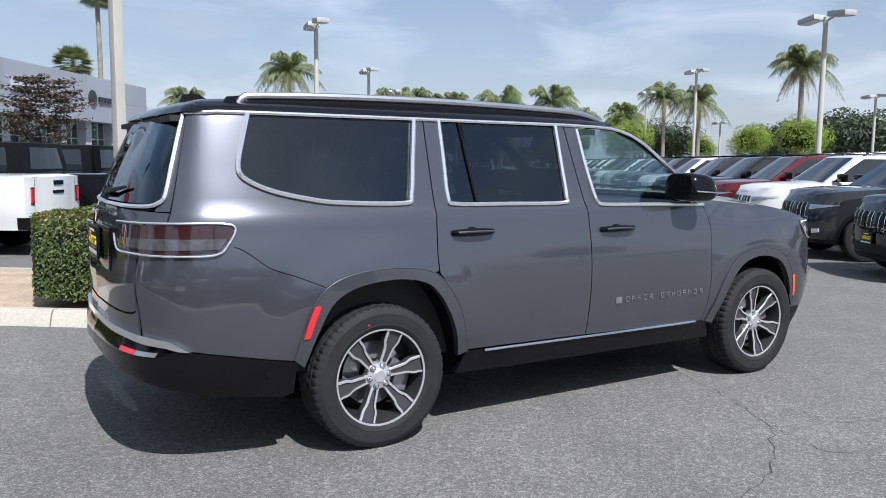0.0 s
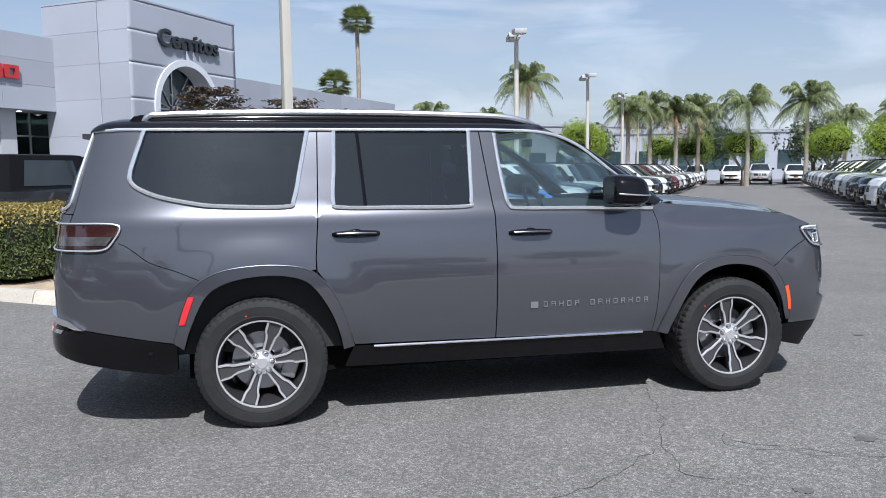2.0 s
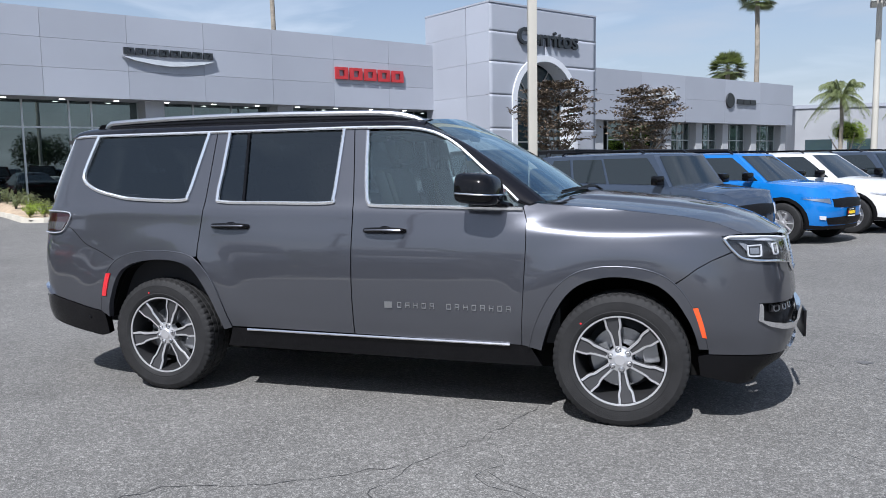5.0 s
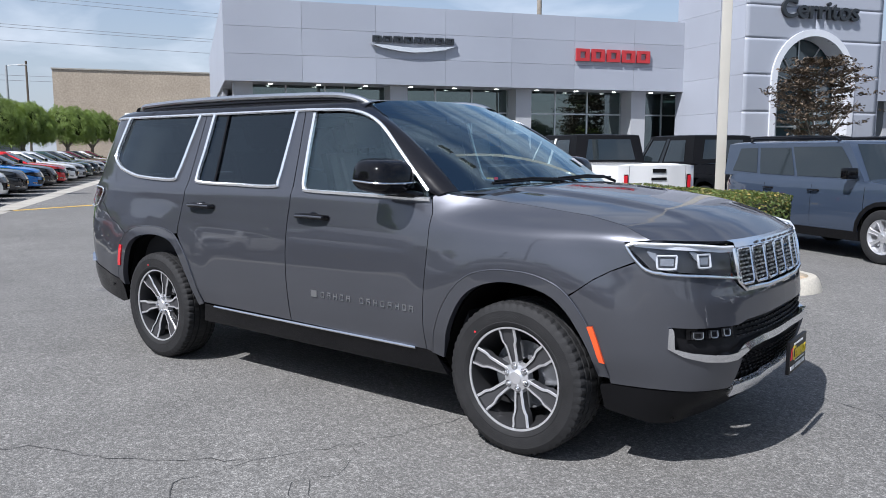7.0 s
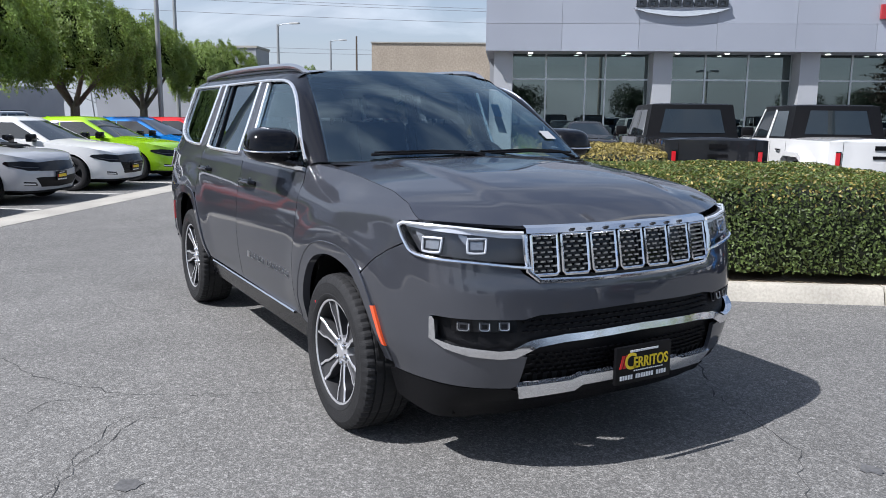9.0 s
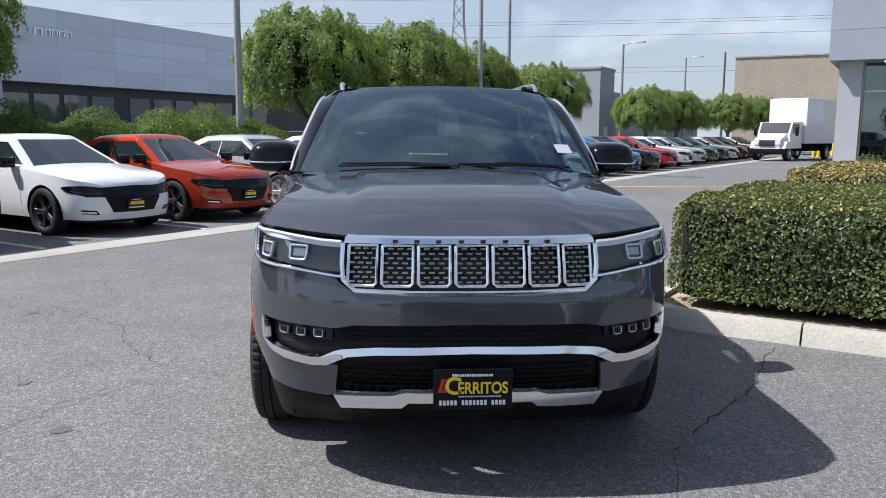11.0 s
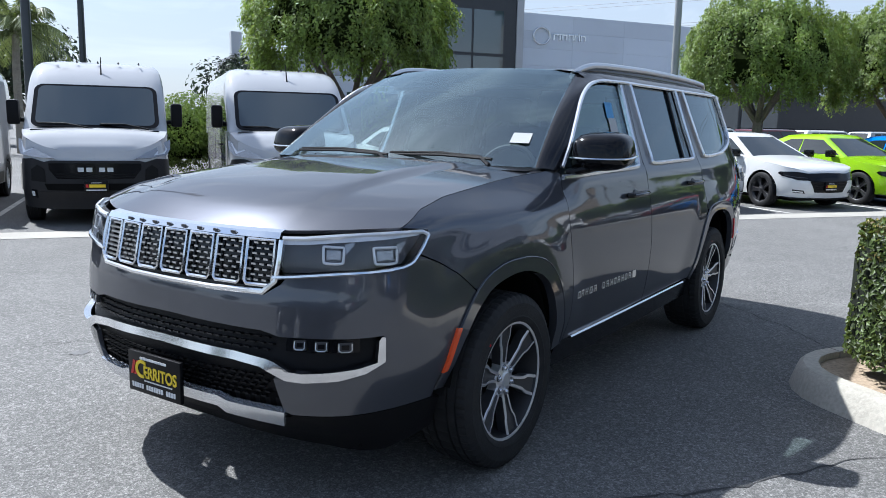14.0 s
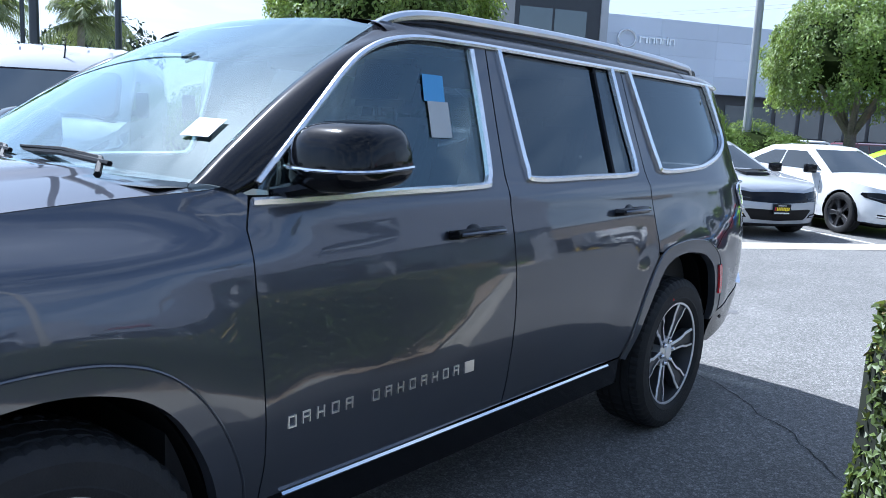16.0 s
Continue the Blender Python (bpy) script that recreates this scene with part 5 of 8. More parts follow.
let_light_through(LEAF_PALM, (0.20, 0.25, 0.06), 0.3)
LEAF_DARK = mk("dark_tree_leaf", (0.035, 0.055, 0.022), rough=0.6, var=0.3, vs=0.5, isl=0.5)
# near-black that paints the shade behind the hedge leaves
HEDGE_SHADE = mk("hedge_shade", (0.012, 0.016, 0.008), rough=1.0, var=0.3)
BARK = mk("tree_bark", (0.20, 0.17, 0.14), rough=0.9, var=0.25, vs=5, bump=0.7, bs=25, fine=0.25)
PALM_BARK = mk("palm_bark", (0.26, 0.23, 0.19), rough=0.9, var=0.25, vs=3, bump=0.6, bs=20, fine=0.2)

def leaf_mesh(name, pos, nor, size, mat, rg, aspect=0.5, droop=0.0, fold=0.25):
    """Many small folded leaves, one at each place, facing roughly along nor."""
    n = len(pos)
    pos, nor = np.asarray(pos, float), np.asarray(nor, float)
    nor = nor + rg.normal(0, .45, (n, 3))
    nor /= np.linalg.norm(nor, axis=1)[:, None] + 1e-9
    rnd = rg.normal(0, 1, (n, 3)); rnd[:, 2] -= droop
    t = rnd - nor * (rnd * nor).sum(1)[:, None]
    t /= np.linalg.norm(t, axis=1)[:, None] + 1e-9
    b = np.cross(nor, t)
    sz = size * rg.uniform(.65, 1.3, (n, 1))
    p0, p2 = pos - t * sz * .5, pos + t * sz * .5
    mid = pos + nor * sz * fold * .35
    p1, p3 = mid + b * sz * aspect * .5, mid - b * sz * aspect * .5
    vs = np.stack([p0, p1, p2, p3], 1).reshape(-1, 3)
    i = np.arange(n) * 4
    fs = np.concatenate([np.stack([i, i + 1, i + 2], 1), np.stack([i, i + 2, i + 3], 1)])
    me = bpy.data.meshes.new(name)
    me.from_pydata(vs.tolist(), [], fs.tolist())
    me.materials.append(mat)
    me.update()
    return me

def hedge(s0, s1, r0, r1, z0, z1, seed, label, size=.05, dens=900, dry=.35):
    """A clipped box hedge with rounded, uneven faces; dry sets the share of yellow leaves."""
    rg = np.random.default_rng(seed)
    t = thing("box_hedge", label, "hedge", "clipped hedges")
    # added dark box behind the leaves, shade put into its colour
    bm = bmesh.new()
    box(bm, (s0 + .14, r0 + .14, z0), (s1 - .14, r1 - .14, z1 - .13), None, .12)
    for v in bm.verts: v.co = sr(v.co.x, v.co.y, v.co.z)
    part("hedge_core", bm, HEDGE_SHADE, t)
    P, N_ = [], []
    ls, lr, lz = s1 - s0, r1 - r0, z1 - z0
    faces = [(ls * lr, "t"), (lr * lz, "s0"), (lr * lz, "s1"), (ls * lz, "r0"), (ls * lz, "r1")]
    for area, f in faces:
        n = int(area * dens)
        a, b = rg.uniform(0, 1, n), rg.uniform(0, 1, n)
        dpt = np.abs(rg.normal(0, .045, n))
        if f == "t": q = np.stack([s0 + a * ls, r0 + b * lr, z1 - dpt], 1); m = (0, 0, 1)
        elif f == "s0": q = np.stack([s0 + dpt, r0 + a * lr, z0 + .03 + b * (lz - .03)], 1); m = (-1, 0, .3)
        elif f == "s1": q = np.stack([s1 - dpt, r0 + a * lr, z0 + .03 + b * (lz - .03)], 1); m = (1, 0, .3)
        elif f == "r0": q = np.stack([s0 + a * ls, r0 + dpt, z0 + .03 + b * (lz - .03)], 1); m = (0, -1, .3)
        else: q = np.stack([s0 + a * ls, r1 - dpt, z0 + .03 + b * (lz - .03)], 1); m = (0, 1, .3)
        P.append(q); N_.append(np.tile(m, (n, 1)))
    P, N_ = np.concatenate(P), np.concatenate(N_).astype(float)
    # round the edges and make the faces bulge
    c = np.array([(s0 + s1) / 2, (r0 + r1) / 2, z0 + lz * .35]); h = np.array([ls / 2, lr / 2, lz * .65])
    e = np.abs((P - c) / h)
    over = np.clip(np.sort(e, axis=1)[:, -2] - .72, 0, None)[:, None]
    P = c + (P - c) * (1 - over * np.array([.34, .34, .20]))
    wob = np.array([noise.noise(Vector(p) * 1.6) + .5 * noise.noise(Vector(p) * 4.5) for p in P])[:, None]
    P = P + N_ * wob * .05
    W = P[:, :1] * np.array(FV) + P[:, 1:2] * np.array(RV) + P[:, 2:3] * np.array((0, 0, 1.0))
    NW = N_[:, :1] * np.array(FV) + N_[:, 1:2] * np.array(RV) + N_[:, 2:3] * np.array((0, 0, 1.0))
    # more yellow leaves towards the top of the hedge
    yellowed = (rg.uniform(0, 1, len(P)) < dry * np.clip((P[:, 2] - (z1 - .35)) / .3, 0, 1))
    for nm, sel, mat in (("green_leaves", ~yellowed, LEAF_HEDGE), ("dry_leaves", yellowed, LEAF_YELLOW)):
        if sel.sum() > 3:
            o = new(nm, leaf_mesh(nm, W[sel], NW[sel], size, mat, rg, .55)); o.parent = t
            o["kind"] = "stuff"
    return t
hedge(1.19, 4.95, 1.55, 4.72, .18, 1.06, 1, "clipped green box hedge in a kerbed planting island", .036, 2700, .22)
hedge(1.32, 3.35, 6.75, 11.5, .16, 1.10, 2, "clipped hedge with sunburnt yellow top in a planting island", .042, 1700, 1.1)

def showroom_bed():
    """A kerbed bed running out from the showroom's end, its soil banked up to the building."""
    da = radians(55.5)
    dv, nv = Vector((math.cos(da), math.sin(da), 0)), Vector((-math.sin(da), math.cos(da), 0))
    at = lambda u, c, z=0.0: dv * u + nv * c + Vector((0, 0, z))
    t = thing("planting_bed", "pale kerbed planting bed beside the showroom", "planter", kind="structure")
    line = [(1.13, 28.5), (1.1, 26.5), (1.06, 24.5), (1.0, 22.6), (.98, 21.8), (1.1, 21.35), (1.5, 21.15), (2.0, 21.2), (2.35, 21.45), (2.45, 21.9), (2.46, 23.6), (2.46, 25.4), (2.46, 27.2), (2.46, 28.5)]
    mid = (1.75, 24.5)
    lift = lambda c: .30 * smooth01((c - 22.5) / 5.5)
    for (ua, ca), (ub, cb) in zip(line, line[1:]):
        bm = bmesh.new()
        rows = []
        for k, (u, c) in ((.006, (ua, ca)), (.994, (ub, cb))):
            u, c = ua + (ub - ua) * k, ca + (cb - ca) * k
            inn = Vector((mid[0] - u, (22.3 - c) if c < 22 else 0, 0)).normalized()
            rows.append([bm.verts.new(at(u + inn.x * d, c + inn.y * d, z)) for d, z in ((0, -.02), (.03, .12), (.05, .15), (.16, .15), (.16, .0))])
        for k in range(4): bm.faces.new((rows[0][k], rows[0][k + 1], rows[1][k + 1], rows[1][k]))
        bm.faces.new(rows[0]); bm.faces.new(rows[1][::-1])
        bmesh.ops.recalc_face_normals(bm, faces=bm.faces)
        part("kerb_stone", bm, KERB, t)
    def mound(a, b):
        u, c = 1.12 + 1.22 * a, 21.3 + 8.0 * b
        k = 1 - (2 * a - 1) ** 4
        return at(u, c, .09 + lift(c) * k + .03 * noise.noise(Vector((u * 3, c * 3, 0))))
    bm = grid(bmesh.new(), mound, np.linspace(0, 1, 9), np.linspace(0, 1, 30))
    bmesh.ops.recalc_face_normals(bm, faces=bm.faces)
    if sum(f.normal.z for f in bm.faces) < 0: bmesh.ops.reverse_faces(bm, faces=bm.faces)
    part("soil", bm, SOIL, t)
    for k, (u, c, h, w, kind) in enumerate(((1.75, 22.2, .55, .42, 0), (1.45, 23.0, .42, .34, 0), (2.05, 22.9, .62, .40, 1), (1.7, 23.9, .50, .38, 0), (1.95, 24.9, .60, .42, 1), (1.5, 25.6, .50, .40, 1), (1.95, 26.6, .60, .45, 1), (1.55, 27.5, .62, .45, 1))):
        rg = np.random.default_rng(60 + k)
        q = mound((u - 1.12) / 1.22, (c - 21.3) / 8.0)
        sh_ = thing("low_shrub", "low leafy green shrub in a planting bed" if kind == 0 else "low grey-green shrub in a planting bed", "shrub", "shrubs in the showroom bed")
        sh_.location = q
        bm = bmesh.new()
        n, P, N_ = 26, [], []
        for i in range(n):
            a, lean = rg.uniform(0, 2 * math.pi), rg.uniform(.05, 1.0) ** .7
            tip = Vector((math.cos(a) * w * lean, math.sin(a) * w * lean, h * (1 - .45 * lean * lean) * rg.uniform(.75, 1.05)))
            bend = Vector((tip.x * .35, tip.y * .35, tip.z * .65))
            tube(bm, [(tip.x * .06, tip.y * .06, -.02), bend, tip], [.005, .004, .002], 4)
            for j in range(24):
                f = rg.uniform(.25, 1.0)
                p = bend * (2 * f * (1 - f)) + tip * f * f + Vector(rg.normal(0, .028, 3))
                P.append(p); N_.append(Vector((p.x, p.y, .35)).normalized())
        part("stems", bm, BARK, sh_)
        o = new("leaves", leaf_mesh("leaves", P, N_, .060, LEAF_LIME if kind == 0 else LEAF_PALM, rg, .5)); o.parent = sh_
        o["kind"] = "stuff"
showroom_bed()

def tree_crown(name, seed, rx, rz, n, size, mat, weep=0.5, lumps=14):
    """Leaf clumps hung on a lumpy, uneven crown."""
    rg = np.random.default_rng(seed)
    P, N_ = [], []
    lobes = []
    for k in range(lumps):
        d = rg.normal(0, 1, 3); d /= np.linalg.norm(d)
        if d[2] < -.35: d[2] = -d[2] * .5
        lobes.append((d * np.array([rx, rx, rz]) * rg.uniform(.45, .72), rg.uniform(.38, .60) * rx))
    per = n // lumps
    for c, r in lobes:
        v = rg.normal(0, 1, (per, 3)); v /= np.linalg.norm(v, axis=1)[:, None]
        rad = r * rg.uniform(.55, 1.0, (per, 1)) ** .5
        p = c + v * rad * np.array([1, 1, rz / rx * 1.05])
        fall = (rg.uniform(0, 1, per) < weep) & (v[:, 2] < .35)
        p[fall, 2] -= np.abs(rg.normal(0, .45, fall.sum())) * rz * .6
        P.append(p); N_.append(v + np.array([0, 0, .35]))
    return leaf_mesh(name, np.concatenate(P), np.concatenate(N_), size, mat, rg, .45, weep * 2)

def tree(kind, label, x, y, trunk_h, crown_z, me, leaf_name="crown", r=.16, lean=0, turn=0, scale=1.0, limbs=5, group="", bark=None, z0=0.0, inner=None):
    t = thing("tree", label, "tree", group, m=pose(x, y, z0))
    bm = bmesh.new()
    rg = random.Random(int(x * 10 + y * 7))
    tube(bm, [(0, 0, -.05), (.03, 0, trunk_h * .5), (0, .02, trunk_h)], [r * 1.3, r, r * .85], 10)
    for k in range(limbs):
        a = 2 * math.pi * k / limbs + rg.uniform(-.4, .4)
        L = (crown_z - trunk_h) * rg.uniform(.65, .95) + .3
        tube(bm, [(0, 0, trunk_h * .92), (.45 * L * math.cos(a), .45 * L * math.sin(a), trunk_h + L * .5), (.75 * L * math.cos(a), .75 * L * math.sin(a), trunk_h + L)], [r * .6, r * .4, r * .15], 6)
    part("trunk", bm, bark or BARK, t)
    o = new(leaf_name, me); o.parent = t
    o.matrix_basis = pose(0, 0, crown_z, 0, 0, turn) @ Matrix.Scale(scale, 4)
    o["kind"] = "stuff"
    # solid dark blob that paints the shade inside the crown
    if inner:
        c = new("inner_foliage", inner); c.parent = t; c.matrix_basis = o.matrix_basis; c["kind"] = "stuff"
    return t

def weeping_crown(name, seed, rx, rz, tufts, size, mat):
    """A dome of overlapping tufts, each a cascade of hanging leafy twigs, with dark gaps between."""
    rg = np.random.default_rng(seed)
    P, N_ = [], []
    for k in range(tufts):
        e = math.asin(-.62 + 1.60 * (k + .5) / tufts)
        a = k * 2.39996 + rg.uniform(-.3, .3)
        out, side = np.array([math.cos(a), math.sin(a), 0]), np.array([-math.sin(a), math.cos(a), 0])
        rad = rg.uniform(.86, 1.08) * (1 + .06 * math.sin(3 * a + seed))
        up = np.array([math.cos(e) * math.cos(a), math.cos(e) * math.sin(a), math.sin(e)])
        top = up * np.array([rx, rx, rz]) * rad
        sz = rg.uniform(.7, 1.2)
        for _ in range(26):
            b, r = rg.uniform(0, 2 * math.pi), rg.uniform(0, 1) ** .5
            o = top + (side * math.cos(b) * .30 + np.array([0, 0, 1]) * math.sin(b) * .20) * r * sz - up * (.22 * r * r + rg.uniform(0, .10))
            ln = rg.uniform(.15, .42) * sz
            n = int(ln / .042) + 3
            t = np.linspace(0, 1, n)[:, None]
            q = o + (out * .12 + side * rg.uniform(-.06, .06)) * np.sin(t * 1.7) * sz - np.array([0, 0, 1]) * ln * t ** 1.4 + rg.normal(0, .028, (n, 3))
            P.append(q); N_.append(np.tile(out * .8 + np.array([0, 0, .6]), (n, 1)))
    return leaf_mesh(name, np.concatenate(P), np.concatenate(N_), size, mat, rg, .45, 1.6)
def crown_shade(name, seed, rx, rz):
    """A dark solid blob inside a crown; its colour stands in for shade."""
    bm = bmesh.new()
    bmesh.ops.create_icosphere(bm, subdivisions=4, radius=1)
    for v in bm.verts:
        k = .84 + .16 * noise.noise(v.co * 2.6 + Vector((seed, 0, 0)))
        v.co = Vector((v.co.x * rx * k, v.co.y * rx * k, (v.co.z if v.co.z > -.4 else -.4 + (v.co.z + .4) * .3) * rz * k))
    return to_mesh(name, bm, CORE_SHADE)
# near-black green: the crown's inner shade put into a colour
CORE_SHADE = mk("crown_core_shade", (0.020, 0.028, 0.010), rough=1.0, var=0.4, vs=6, bump=1.0, bs=14, spec=0.0)
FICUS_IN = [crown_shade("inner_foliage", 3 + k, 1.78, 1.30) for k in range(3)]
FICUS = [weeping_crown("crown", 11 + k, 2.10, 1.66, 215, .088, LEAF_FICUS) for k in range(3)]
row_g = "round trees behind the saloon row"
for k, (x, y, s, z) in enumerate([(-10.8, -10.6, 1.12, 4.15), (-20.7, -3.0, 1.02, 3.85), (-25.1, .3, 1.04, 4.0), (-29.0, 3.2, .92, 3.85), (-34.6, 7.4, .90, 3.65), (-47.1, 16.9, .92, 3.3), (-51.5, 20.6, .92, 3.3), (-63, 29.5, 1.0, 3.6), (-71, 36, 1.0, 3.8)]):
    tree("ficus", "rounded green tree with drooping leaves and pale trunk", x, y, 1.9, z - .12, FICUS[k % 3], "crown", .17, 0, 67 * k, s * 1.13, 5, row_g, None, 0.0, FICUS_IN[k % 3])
# tall shrubs behind the saloons
SHRUB = [tree_crown("foliage", 31 + k, 1.5, .92, 26000, .075, LEAF_JUNIPER, .1, 17) for k in range(2)]
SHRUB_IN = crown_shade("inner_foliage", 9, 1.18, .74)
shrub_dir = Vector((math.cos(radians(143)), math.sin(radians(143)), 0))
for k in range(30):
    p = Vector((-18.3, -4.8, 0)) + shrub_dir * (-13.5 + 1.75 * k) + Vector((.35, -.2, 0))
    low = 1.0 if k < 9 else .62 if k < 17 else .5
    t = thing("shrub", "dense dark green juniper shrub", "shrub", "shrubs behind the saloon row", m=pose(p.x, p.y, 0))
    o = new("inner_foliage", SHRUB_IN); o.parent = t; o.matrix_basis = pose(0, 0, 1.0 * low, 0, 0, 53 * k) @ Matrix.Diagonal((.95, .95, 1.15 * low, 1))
    o = new("foliage", SHRUB[k % 2]); o.parent = t; o["kind"] = "stuff"
    o.matrix_basis = pose(0, 0, 1.05 * low, 0, 0, 53 * k) @ Matrix.Diagonal((.95, .95, (1.2 + .12 * math.sin(k * 2.1)) * low, 1))
    bm = bmesh.new(); tube(bm, [(0, 0, -.02), (.05, 0, .5), (0, .1, 1.1 * low)], [.07, .06, .03], 6)
    part("stem", bm, BARK, t)
bm = bmesh.new()
pa, pb = Vector((-18.3, -4.8, 0)) - shrub_dir * 16, Vector((-18.3, -4.8, 0)) + shrub_dir * 55
nrm = Vector((shrub_dir.y, -shrub_dir.x, 0))
if nrm.dot(FV) < 0: nrm = -nrm
for off, w in ((1.35, .15),):
    q = [pa + nrm * off, pb + nrm * off, pb + nrm * (off - w), pa + nrm * (off - w)]
    prism(bm, [(p.x, p.y) for p in q], 2, -.02, .15)
tagged(part("planter_kerb", bm, KERB), "pale kerb along the planted strip", "kerb", kind="structure")

# copper-leaved trees by the showroom
def tiered_crown(name, seed, rx, rz, sprays, size, mat):
    """Flat layered sprays of small leaves on level twigs."""
    rg = np.random.default_rng(seed)
    P, N_ = [], []
    for _ in range(sprays):
        z = rg.uniform(-1, 1)
        r = rx * math.sqrt(max(.05, 1 - .8 * z * z)) * rg.uniform(.35, 1.0)
        a = rg.uniform(0, 2 * math.pi)
        n = 34
        t = rg.uniform(0, 1, (n, 1))
        d = np.array([math.cos(a), math.sin(a), .12])
        sd = np.array([-math.sin(a), math.cos(a), 0])
        P.append(d * (r * .45 + r * .62 * t) + sd * rg.normal(0, .16, (n, 1)) + np.array([0, 0, z * rz]) + rg.normal(0, .03, (n, 3)))
        N_.append(np.tile((.1, 0, 1.0), (n, 1)))
    return leaf_mesh(name, np.concatenate(P), np.concatenate(N_), size, mat, rg, .5, .3)
COPPER = tiered_crown("crown", 51, 1.95, 1.35, 190, .15, LEAF_RED)
for k, (x, y) in enumerate([(-.3, 34.7), (-3.9, 29.7)]):
    tree("copper", "small tree with sparse copper-brown leaves", x, y, 1.6, 3.5, COPPER, "crown", .06, 0, 80 * k, 1.15, 9, "copper trees by the showroom")
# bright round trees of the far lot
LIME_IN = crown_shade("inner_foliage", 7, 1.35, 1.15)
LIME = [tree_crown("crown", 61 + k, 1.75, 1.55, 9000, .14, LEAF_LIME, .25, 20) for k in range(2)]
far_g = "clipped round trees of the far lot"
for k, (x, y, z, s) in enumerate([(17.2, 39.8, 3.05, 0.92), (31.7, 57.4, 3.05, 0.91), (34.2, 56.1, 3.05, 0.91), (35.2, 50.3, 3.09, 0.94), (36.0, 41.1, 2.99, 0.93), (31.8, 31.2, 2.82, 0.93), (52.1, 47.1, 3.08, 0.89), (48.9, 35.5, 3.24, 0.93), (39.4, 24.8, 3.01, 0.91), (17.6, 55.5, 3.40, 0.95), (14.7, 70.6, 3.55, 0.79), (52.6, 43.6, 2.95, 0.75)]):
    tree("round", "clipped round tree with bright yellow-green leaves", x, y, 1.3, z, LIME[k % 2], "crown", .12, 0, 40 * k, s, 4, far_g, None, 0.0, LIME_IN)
DARK = tree_crown("crown", 71, 3.2, 2.6, 4000, .34, LEAF_DARK, .1, 16)
for k, (x, y, z, s) in enumerate([(58, 32, 3.4, 1.1), (64, 36, 3.6, 1.2), (66, 28, 3.2, 1.0), (52, 47, 3.2, 1.0), (46, 56, 3.4, 1.0), (40, 64, 3.6, 1.0), (60, 42, 3.0, 1.0), (30, 70, 3.6, 1.0), (70, 20, 3.6, 1.2), (74, 12, 3.6, 1.2), (76, 3, 3.6, 1.2), (-30, -36, 3.5, 1), (-7.5, -45, 4, 1.1), (5, -50, 4, 1.2), (20, -48, 4, 1.3), (36, -42, 4, 1.3), (52, -32, 4, 1.3), (64, -18, 4, 1.3), (-19, -41, 4, 1.1)]):
    tree("dark", "dark green leafy tree at the edge of the lot", x, y, 1.8, z, DARK, "crown", .2, 0, 31 * k, s, 4, "trees at the edge of the lot")

# palms
def feather_crown(name, seed, n, L, mat, droop=1.0):
    rg = np.random.default_rng(seed)
    bm = bmesh.new()
    for k in range(n):
        a = 2 * math.pi * k / n * 2.618 + rg.uniform(-.2, .2)
        el = rg.uniform(-.25, 1.45)
        ln = L * rg.uniform(.8, 1.1)
        pts = []
        for j in range(9):
            t = j / 8
            out = ln * (t * math.cos(el) * (1 - .15 * t) + .02)
            z = ln * (t * math.sin(el) - droop * (.34 * t * t + .22 * t ** 3))
            pts.append(Vector((out * math.cos(a), out * math.sin(a), z)))
        side = Vector((-math.sin(a), math.cos(a), 0))
        for j in range(8):
            for s in (-1, 1):
                for h in range(4):
                    p = pts[j].lerp(pts[j + 1], h / 4)
                    d = (pts[j + 1] - pts[j]).normalized()
                    w = ln * .20 * math.sin(math.pi * (.12 + .82 * (j + h / 4) / 8))
                    q = p + side * s * w * .8 + d * w * .5 + Vector((0, 0, -w * rg.uniform(.5, 1.3)))
                    e = d * .034
                    bm.faces.new((bm.verts.new(p - e), bm.verts.new(p + e), bm.verts.new(q)))
        for j in range(8):
            o = Vector((0, 0, .035 * (1 - j / 9)))
            bm.faces.new((bm.verts.new(pts[j] - o), bm.verts.new(pts[j] + o), bm.verts.new(pts[j + 1] + o * .8), bm.verts.new(pts[j + 1] - o * .8)))
    return to_mesh(name, bm, mat, False)
def fan_crown(name, seed, n, L, mat):
    rg = np.random.default_rng(seed)
    bm = bmesh.new()
    for k in range(n):
        a = 2.4 * k; el = rg.uniform(-.6, 1.3)
        c = Vector((math.cos(a) * math.cos(el), math.sin(a) * math.cos(el), math.sin(el)))
        stem = c * L * .55
        side = c.cross(Vector((0, 0, 1))).normalized(); up = side.cross(c)
        bm.faces.new((bm.verts.new(side * .02), bm.verts.new(-side * .02), bm.verts.new(stem)))
        for j in range(13):
            b = -1.5 + 3.0 * j / 12
            tip = stem + (c * math.cos(b) + side * math.sin(b)) * L * .55 * rg.uniform(.85, 1.1) + Vector((0, 0, -L * .10))
            w = side * math.cos(b) * .045 - c * math.sin(b) * .045
            m1 = stem.lerp(tip, .5)
            bm.faces.new((bm.verts.new(stem), bm.verts.new(m1 + w), bm.verts.new(tip), bm.verts.new(m1 - w)))
    return to_mesh(name, bm, mat, False)
QUEEN = [feather_crown("fronds", 3 + k, 40, 3.1, LEAF_PALM, 1.0) for k in range(2)]
FAN = fan_crown("fronds", 8, 95, 1.4, LEAF_PALM)
SKIRT = feather_crown("dead_fronds", 9, 16, 2.2, LEAF_DEAD, 2.4)
